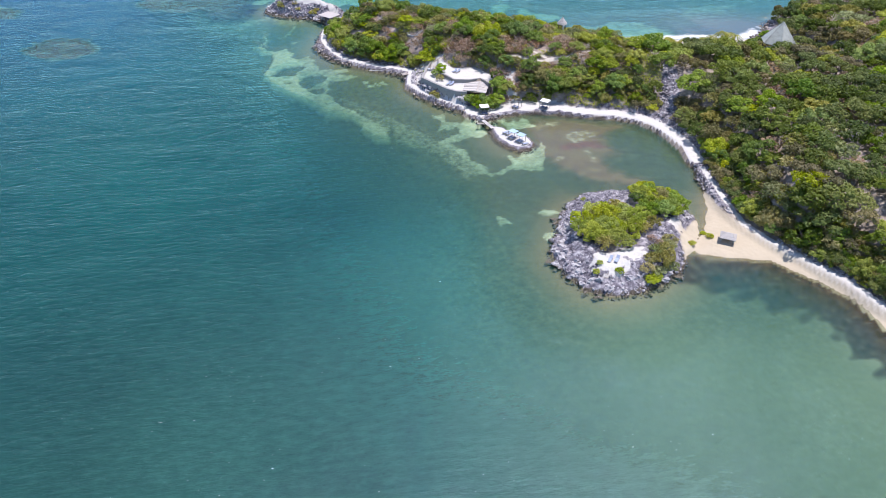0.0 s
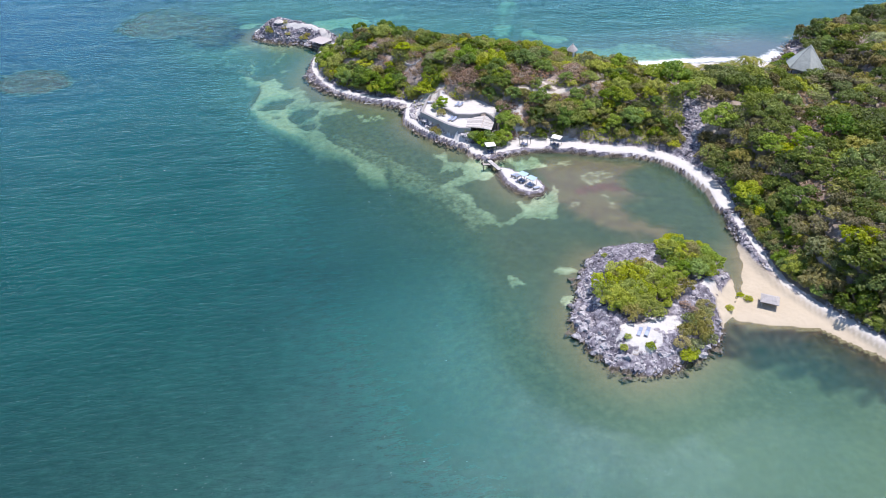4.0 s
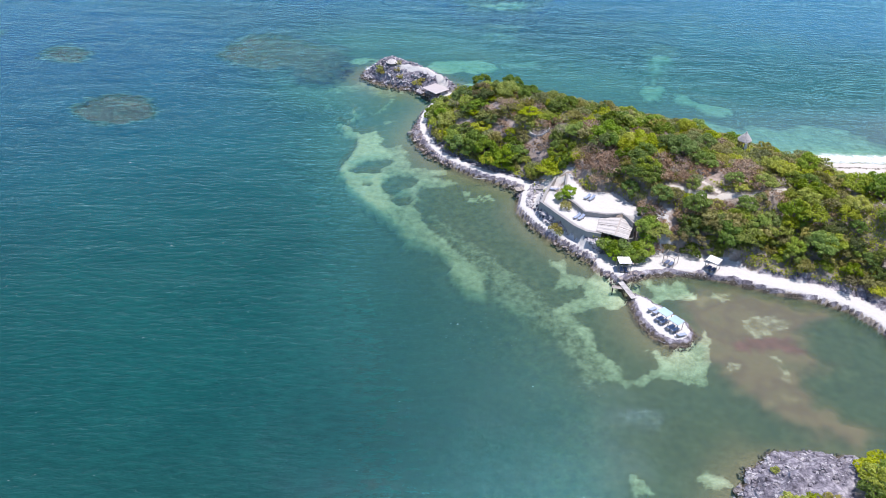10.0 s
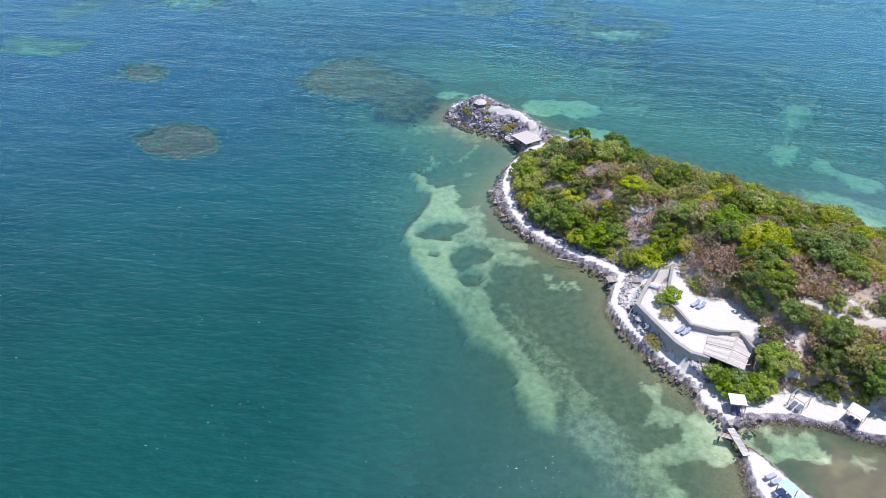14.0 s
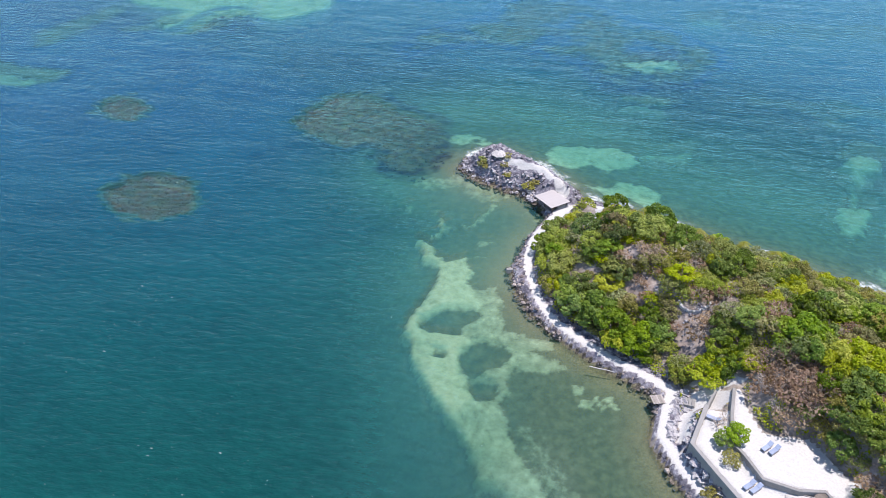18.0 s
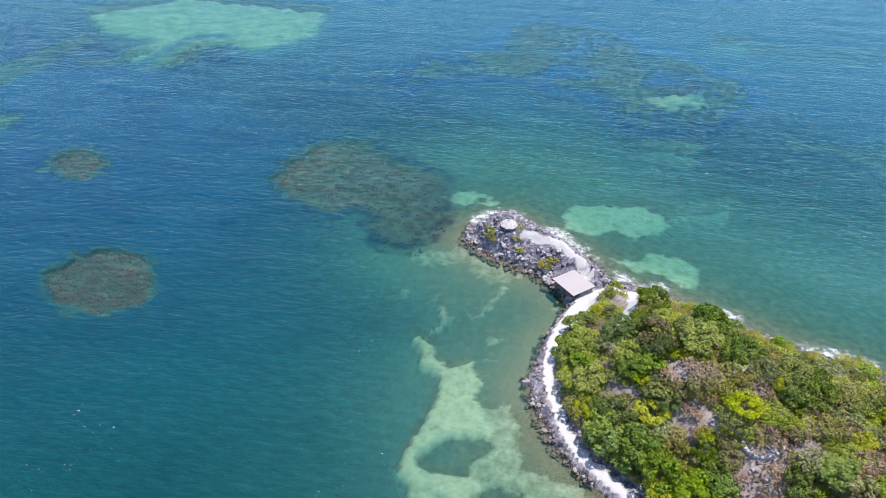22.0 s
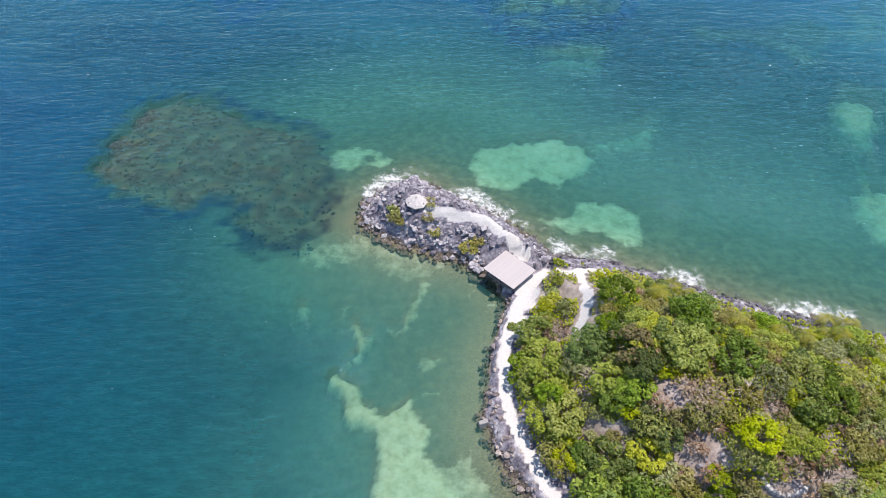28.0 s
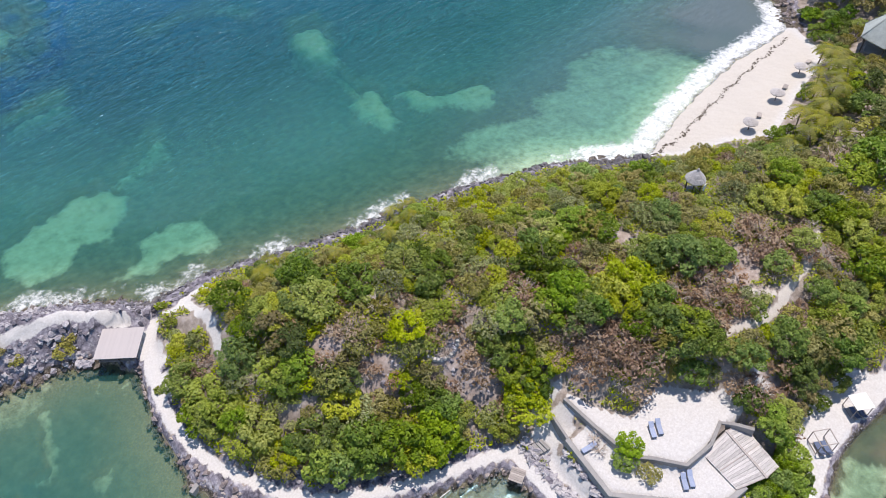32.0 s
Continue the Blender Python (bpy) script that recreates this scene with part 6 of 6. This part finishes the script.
# terrace walls of plastered stone
def wall_run(name, line, top, foot, thick, label, out=0.0):
    """A battered wall along a line, its top level, its foot down in the ground."""
    p = np.array(line, float)
    verts, faces = [], []
    for k in range(len(p)):
        a = p[max(k - 1, 0)]
        b = p[min(k + 1, len(p) - 1)]
        d = (b - a) / np.linalg.norm(b - a)
        n = np.array([-d[1], d[0]])
        for w, z in ((-thick * 0.9 - out, foot), (-thick / 2 - out, top - 0.04), (-thick / 2 - out + 0.04, top), (thick / 2 - 0.04, top), (thick / 2, top - 0.04), (thick * 0.6, foot)):
            verts.append((*(p[k] + n * w), z))
    for k in range(len(p) - 1):
        for j in range(5):
            faces.append((k * 6 + j, k * 6 + j + 1, k * 6 + j + 7, k * 6 + j + 6))
    faces += [tuple(range(6)), tuple(range(len(verts) - 1, len(verts) - 7, -1))]
    me = raw_mesh(name, verts, faces, PLASTER)
    return tagged(new(name, me), label, "wall", kind="structure")


wall_run("wall_terrace_lower", [(-4.8, 196.2), (-6, 188.6), (-2.4, 184.8), (0.9, 181.4), (3.2, 179.9), (5.9, 179.7)], 4.48, 0.9, 0.42, "weathered grey retaining wall of the lower terrace", 0.22)
wall_run("wall_terrace_upper", [(-1.7, 199.8), (-1.7, 195), (-1.4, 189.8), (0.3, 188.1), (2.5, 185.2), (6.6, 185.0), (9.6, 186.0), (10.8, 184.7), (11.9, 182.9)], 5.5, 2.0, 0.38, "weathered grey retaining wall of the upper terrace", 0.08)
wall_run("wall_terrace_side", [(-4.8, 196.2), (-4.0, 199.5)], 4.5, 1.5, 0.35, "low grey end wall of the terrace")
wall_run("wall_shore_slab", [(-41.3, 220.7), (-38.6, 221.9)], 0.75, -0.8, 0.55, "narrow concrete slab jutting from the rocks")

# pavilion under the terrace, with a low gabled board roof
pav = thing("terrace_pavilion", pose(0, 0, 0), "open pavilion with a grey weathered board roof", "pavilion")
N_EDGE, S_EDGE = [(5.4, 185.0, 4.5), (9.5, 184.9, 5.0), (12.1, 184.5, 4.4)], [(4.8, 180.0, 4.42), (8.3, 178.7, 4.75), (10.8, 178.6, 4.25)]
for side in (0, 1):
    a0, a1 = Vector(N_EDGE[side]), Vector(N_EDGE[side + 1])
    b0, b1 = Vector(S_EDGE[side]), Vector(S_EDGE[side + 1])
    half = thing("roof_slope", Matrix.Identity(4), "", "")
    half.parent = pav
    for k in range(16):
        u0, u1 = (k + 0.03) / 16, (k + 0.97) / 16
        up = Vector((0, 0, 0.04 + 0.012 * ((k * 7) % 3)))
        quad = [a0.lerp(b0, u0), a1.lerp(b1, u0), a1.lerp(b1, u1), a0.lerp(b0, u1)]
        verts = [q + up for q in quad] + [q - Vector((0, 0, 0.05)) for q in quad]
        faces = [(0, 1, 2, 3), (7, 6, 5, 4), (0, 4, 5, 1), (1, 5, 6, 2), (2, 6, 7, 3), (3, 7, 4, 0)]
        add_mesh("roof_board", verts, faces, BOARD, half)
    for e0, e1 in ((a0, a1), (b0, b1), (a0.lerp(b0, 0.5), a1.lerp(b1, 0.5))):
        d = (e1 - e0)
        m = Matrix.Translation((e0 + e1) / 2 + Vector((0, 0, 0.10))) @ d.to_track_quat("X", "Z").to_matrix().to_4x4()
        box_part("batten", (0, 0, 0), (d.length, 0.1, 0.06), WOOD_GREY, pav, m=m, bevel=0)
d = Vector(S_EDGE[1]) - Vector(N_EDGE[1])
box_part("ridge_board", (0, 0, 0.13), (d.length + 0.2, 0.28, 0.05), WOOD_GREY, pav, m=Matrix.Translation((Vector(S_EDGE[1]) + Vector(N_EDGE[1])) / 2) @ d.to_track_quat("X", "Z").to_matrix().to_4x4(), bevel=0)
for x, y, z in ((6.1, 180.2, 4.2), (8.3, 179.2, 4.6), (10.4, 179.1, 4.1), (11.6, 184.0, 4.2), (11.1, 181.5, 4.15)):
    post("post", x, y, 1.7, z, 0.09, WOOD_DARK, pav)
box_part("counter", (8.8, 181.8, 2.5), (2.6, 0.6, 1.0), WOOD_DARK, pav)
box_part("floor_slab", (9.2, 181.6, 2.0), (6.2, 5.2, 0.12), PLASTER, pav)

# loungers on the terraces and the islet
for dx, dy in ((-0.45, 0.12), (0.45, -0.12)):
    lounger(LOUNGER_BLUE, 3.2 + dx, 190.2 + dy, -35)
    lounger(LOUNGER_BLUE, 1.5 + dx * 0.9, 184.0 + dy + 0.1, -62 + 25)
    lounger(LOUNGER_BLUE, 31.6 + dx * 1.3, 108.0 + dy, -28)
lounger(LOUNGER_BLUE, -3.9, 193.8, -100)


# cabanas on the lagoon sand: four posts, a canopy, loungers in their shade
def cabana(x, y, turn, canopy, label, kind=LOUNGER_DARK, tall=2.05, wide=2.1, deep=1.9):
    z = height_at(x, y)
    root = thing("beach_cabana", pose(x, y, z, 0, 0, turn), label, "cabana", "cabanas")
    for sx in (-1, 1):
        for sy in (-1, 1):
            box_part("post", (sx * wide / 2, sy * deep / 2, tall / 2 - 0.1), (0.09, 0.09, tall + 0.2), WOOD_GREY, root)
        box_part("top_rail", (sx * wide / 2, 0, tall), (0.09, deep + 0.2, 0.1), WOOD_GREY, root)
        box_part("low_rail", (sx * wide / 2, 0, 0.12), (0.08, deep, 0.08), WOOD_GREY, root)
    for sy in (-1, 1):
        box_part("top_rail", (0, sy * deep / 2, tall + 0.02), (wide + 0.2, 0.09, 0.1), WOOD_GREY, root)
    if canopy is not None:
        verts, faces, n = [], [], 7
        for lift in (0.12, 0.09):
            for i in range(n):
                for j in range(n):
                    u, w = i / (n - 1) * 2 - 1, j / (n - 1) * 2 - 1
                    verts.append((u * (wide / 2 + 0.12), w * (deep / 2 + 0.12), tall + lift - 0.10 * (1 - u * u) * (1 - w * w)))
        for i in range(n - 1):
            for j in range(n - 1):
                a = i * n + j
                faces += [(a, a + n, a + n + 1, a + 1), (a + n * n, a + n * n + 1, a + n * n + n + 1, a + n * n + n)]
        for k in range(n - 1):
            for a, b in ((k, k + 1), (n * (n - 1) + k + 1, n * (n - 1) + k), ((k + 1) * n, k * n), (k * n + n - 1, (k + 1) * n + n - 1)):
                faces.append((a, b, b + n * n, a + n * n))
        add_mesh("canopy", verts, faces, canopy, root)
    c, s = math.cos(radians(turn)), math.sin(radians(turn))
    for k in (-0.42, 0.42):
        lounger(kind, x + k * c + 0.55 * s, y + k * s - 0.55 * c, turn + 180)
    return root


cabana(10.3, 173.3, 12, WHITE, "timber beach cabana with a white canvas canopy on sand")
cabana(26.4, 177.0, -30, WHITE, "timber beach cabana with a taut white canopy on sand")
cabana(18.9, 177.2, -30, None, "bare timber cabana frame without its canopy on sand")
cabana(16.9, 160.4, -42, PALE_BLUE, "timber cabana with pale blue canopy on the jetty", LOUNGER_BLUE, 1.75, 1.75, 1.5)
cabana(18.6, 158.6, -42, PALE_BLUE, "timber cabana with pale blue canopy on the jetty", LOUNGER_BLUE, 1.75, 1.75, 1.5)
lounger(LOUNGER_BLUE, 15.1, 162.6, 135)
lounger(LOUNGER_BLUE, 15.8, 162.0, 135)
lounger(LOUNGER_BLUE, 19.5, 156.9, 120)

# footbridge to the jetty
bridge = thing("footbridge", pose(0, 0, 0), "narrow pale plank footbridge over shallow water", "bridge")
b0, b1 = Vector((9.9, 169.5, 1.08)), Vector((12.2, 165.3, 1.0))
d = (b1 - b0)
turn = d.to_track_quat("Y", "Z").to_matrix().to_4x4()
for k in range(22):
    box_part("plank", (0, 0, 0), (1.05, 0.19, 0.06), BOARD, bridge, m=Matrix.Translation(b0.lerp(b1, (k + 0.5) / 22)) @ turn, bevel=0.006)
for sx in (-0.42, 0.42):
    box_part("beam", (sx, 0, -0.12), (0.12, d.length, 0.16), WOOD_DARK, bridge, m=Matrix.Translation((b0 + b1) / 2) @ turn)
    for u in (0.15, 0.5, 0.85):
        q = b0.lerp(b1, u)
        post("support_post", q.x + sx, q.y, -1.2, 0.95, 0.08, WOOD_DARK, bridge)
stage = thing("landing_stage", pose(0, 0, 0), "short grey plank stage beside the footbridge", "landing stage")
for k in range(4):
    box_part("plank", (9.5, 167.75 + k * 0.22, 0.86), (2.2, 0.19, 0.06), WOOD_GREY, stage, bevel=0.006)
for x in (8.6, 10.4):
    for y in (167.8, 168.4):
        post("support_post", x, y, -1.0, 0.84, 0.07, WOOD_DARK, stage)

# sheltered deck on the neck of the tip: a flat board roof on posts over a plank floor
deck = thing("deck_shelter", pose(-39.1, 244.5, 0, 0, 0, -37), "square deck shelter with flat pale thatched roof", "shelter")
for k in range(20):
    box_part("roof_board", (-2.66 + k * 0.28, 0, 2.7 + 0.003 * (k % 3)), (0.279, 4.9, 0.09), DECK_ROOF, deck, bevel=0.004)
for sx in (-2.4, 0, 2.4):
    for sy in (-1.8, 1.8):
        post("post", sx, sy, -0.8, 2.7, 0.09, WOOD_DARK, deck)
for sy in (-1.8, 1.8):
    box_part("beam", (0, sy, 2.54), (5.4, 0.14, 0.16), WOOD_DARK, deck)
for k in range(15):
    box_part("floor_plank", (0, -1.85 + k * 0.26, 1.35), (5.2, 0.25, 0.06), WOOD_GREY, deck, bevel=0)

# huts
round_hut("lookout_hut", -53.7, 254.0, height_at(-53.7, 254), 5.45, 6.35, 1.7, 6, "small conical thatched hut on the rocky tip", 8, THATCH, 3)
tz = height_at(34, 209.9)
tower = round_hut("lookout_tower", 34.0, 209.9, tz, 12.4, 14.1, 1.45, 6, "pale conical roofed lookout above the scrub", 12, THATCH, 5)
box_part("ladder", (0.2, -1.5, (12.2 - tz) / 2), (0.5, 0.1, 12.2 - tz), WHITE, tower)
hz = height_at(100.0, 214.0)
hall = thing("thatched_hall", pose(100.0, 214.0, hz, 0, 0, 20), "large hall under a steep faded grey-green roof", "hall")
v, f = cone_roof(6, 5.2, 6.2 - hz, 12.0 - hz, 0.25, 0.008, 9)
roof = add_mesh("roof", v, f, SHEET, hall)
for k in range(6):
    a = k * math.pi / 3
    e0, e1 = Vector((5.2 * math.cos(a), 5.2 * math.sin(a), 6.25 - hz)), Vector((0, 0, 12.05 - hz))
    dd = e1 - e0
    box_part("ridge_cap", (0, 0, 0.05), (dd.length, 0.3, 0.1), SHEET, roof, m=Matrix.Translation((e0 + e1) / 2) @ dd.to_track_quat("X", "Z").to_matrix().to_4x4(), bevel=0)
    for u in (0,):
        b = a
        post("post", 4.2 * math.cos(b), 4.2 * math.sin(b), -0.6, 6.9 - hz, 0.14, WOOD_DARK, hall)
box_part("floor_slab", (0, 0, 0.0), (6.2, 6.2, 0.4), PLASTER, hall)

# beach hut on the sand spit: hipped thatch on four leaning posts
z = height_at(56.3, 118.0)
hut = thing("beach_hut", pose(56.3, 118.1, z, 0, 0, -22) @ Matrix.Scale(0.88, 4), "grey thatched shade hut on the sand spit", "hut")
verts, faces = [], []
for zz, sx, sy in ((1.2, 1.75, 1.45), (1.32, 1.78, 1.48), (1.7, 1.25, 0.85), (1.73, 1.21, 0.82), (2.15, 0.75, 0.06)):
    for x, y in ((-sx, -sy), (0, -sy), (sx, -sy), (sx, 0), (sx, sy), (0, sy), (-sx, sy), (-sx, 0)):
        verts.append((x + random.uniform(-.04, .04), y + random.uniform(-.04, .04), zz + random.uniform(-.03, .03)))
for l in range(4):
    for k in range(8):
        faces.append((l * 8 + k, l * 8 + (k + 1) % 8, l * 8 + 8 + (k + 1) % 8, l * 8 + 8 + k))
faces += [tuple(range(7, -1, -1)), tuple(range(32, 40))]
add_mesh("roof", verts, faces, THATCH, hut)
for sx in (-1.3, 1.3):
    for sy in (-1.0, 1.0):
        post("post", sx, sy, -0.4, 1.4, 0.07, WOOD_GREY, hut)
box_part("bench", (0, 0.8, 0.42), (2.2, 0.4, 0.06), WOOD_GREY, hut)


# thatched parasols on the north beach, each with a small table beside it
def parasol(x, y, seed):
    z = height_at(x, y)
    root = thing("thatched_parasol", pose(x, y, z, 0, 0, seed * 40), "round grey thatched parasol on the pale beach", "parasol", "beach parasols")
    v, f = cone_roof(10, 1.28, 1.75, 2.45, 0.14, 0.05, seed)
    add_mesh("canopy", v, f, THATCH, root)
    post("pole", 0, 0, -0.5, 2.4, 0.08, WOOD_DARK, root)
    for k in range(6):
        a = k * 1.0472
        e0, e1 = Vector((0, 0, 1.5)), Vector((1.1 * math.cos(a), 1.1 * math.sin(a), 1.85))
        dd = e1 - e0
        box_part("rib", (0, 0, 0), (dd.length, 0.05, 0.05), WOOD_DARK, root, m=Matrix.Translation((e0 + e1) / 2) @ dd.to_track_quat("X", "Z").to_matrix().to_4x4(), bevel=0)


for n, (x, y) in enumerate(((83.9, 221.0), (73.4, 219.2), (62.6, 217.4))):
    parasol(x, y, n + 1)
    tx, ty = x + 4.6, y + 0.9
    table = thing("beach_table", pose(tx, ty, height_at(tx, ty), 0, 0, 15 * n), "low dark wooden beach table on sand", "table", "beach tables")
    box_part("tabletop", (0, 0, 0.45), (1.3, 0.8, 0.06), WOOD_GREY, table)
    for sx in (-0.55, 0.55):
        for sy in (-0.3, 0.3):
            box_part("leg", (sx, sy, 0.18), (0.07, 0.07, 0.5), WOOD_DARK, table)

# steps from the shore path to the terrace
steps = thing("stone_steps", pose(0, 0, 0), "pale stone steps up from the shore path", "steps")
for k in range(6):
    box_part("step", (-8.6 + k * 0.42, 198.6 - k * 0.12, 1.45 + k * 0.17), (0.46, 1.5, 0.34), PLASTER, steps, bevel=0.02)

# plank ramp where the shore path meets the terrace path
ramp_way = thing("plank_ramp", pose(-11.3, 197.6, 1.62, 0, 0, 28), "short grey plank ramp on the shore path", "ramp")
for k in range(7):
    box_part("plank", (-0.78 + k * 0.26, 0, 0.02 * (k % 2)), (0.24, 1.7, 0.06), WOOD_GREY, ramp_way, bevel=0.006)
for sy in (-0.6, 0.6):
    box_part("beam", (0, sy, -0.1), (1.8, 0.1, 0.14), WOOD_DARK, ramp_way)

# pale pole washed up on the rocks
pole = thing("driftwood_pole", pose(-20.1, 201.4, 0.95, 0, 0, 2), "long bleached driftwood pole on the shore rocks", "driftwood")
v, f = tube([((0, 0, -1.9), 0.07), ((0.05, 0.02, -0.6), 0.08), ((-0.03, 0.05, 0.7), 0.07), ((0, 0, 1.9), 0.05)])
lying = Matrix.Rotation(radians(90), 4, "Y")
add_mesh("shaft", [tuple(lying @ Vector(p)) for p in v], f, BOARD, pole)

# low curved rubble wall and two slabs at the clearing on the headland
kerb_z = height_at(-9.0, 212.6)
ring = thing("rubble_bench", pose(-9.0, 214.2, kerb_z, 0, 0, 0), "low curved wall of pale rubble stones in a clearing", "bench")
rng_s = random.Random(5)
for k in range(15):
    a = radians(195 + k * 11)
    x, y = 2.3 * math.cos(a), 2.0 * math.sin(a)
    z = height_at(-9.0 + x, 214.2 + y) - kerb_z
    box_part("stone", (0, 0, 0.12), (0.46, 0.40, 0.5), WALL_STONE, ring, m=Matrix.Translation((x, y, z)) @ Matrix.Rotation(a + rng_s.uniform(-0.3, 0.3), 4, "Z"), bevel=0.07)
for n, (x, y, turn) in enumerate(((-10.4, 215.6, 20), (-9.5, 215.0, 35))):
    slab = thing("stone_slab", pose(x, y, height_at(x, y) + 0.05, 4, -3, turn), "square pale concrete slab lying in the clearing", "slab", "clearing slabs")
    box_part("block", (0, 0, 0.08), (0.8, 0.7, 0.16), WALL_STONE, slab, bevel=0.02)

# line of dry seaweed on the north beach
rng_w = np.random.RandomState(71)
verts, faces = [], []
WRACK_LINE = [(46.5, 224.6), (52, 224.2), (60, 225.6), (68, 226.8), (77, 228.2), (86, 229.2), (95, 230.2)]
for (ax, ay), (bx, by) in zip(WRACK_LINE, WRACK_LINE[1:]):
    for k in range(70):
        u = rng_w.rand()
        x, y = ax + (bx - ax) * u + rng_w.normal(0, 0.12), ay + (by - ay) * u + rng_w.normal(0, 0.2) + 0.3 * math.sin(ax + 9 * u)
        sv, sf = SMALL[rng_w.randint(7)]
        s, b = rng_w.uniform(0.07, 0.2), len(verts)
        verts += (sv * [s * 1.3, s, s * 0.35] + (x, y, height_at(x, y) + 0.02)).tolist()
        faces += (sf + b).tolist()
tagged(new("seaweed_line", raw_mesh("seaweed_line", verts, faces, WRACK)), "line of dark dry seaweed along the beach", "seaweed", kind="stuff")

for k in (LOUNGER_BLUE, LOUNGER_DARK):
    for o in list(k.children_recursive) + [k]:
        bpy.data.objects.remove(o)
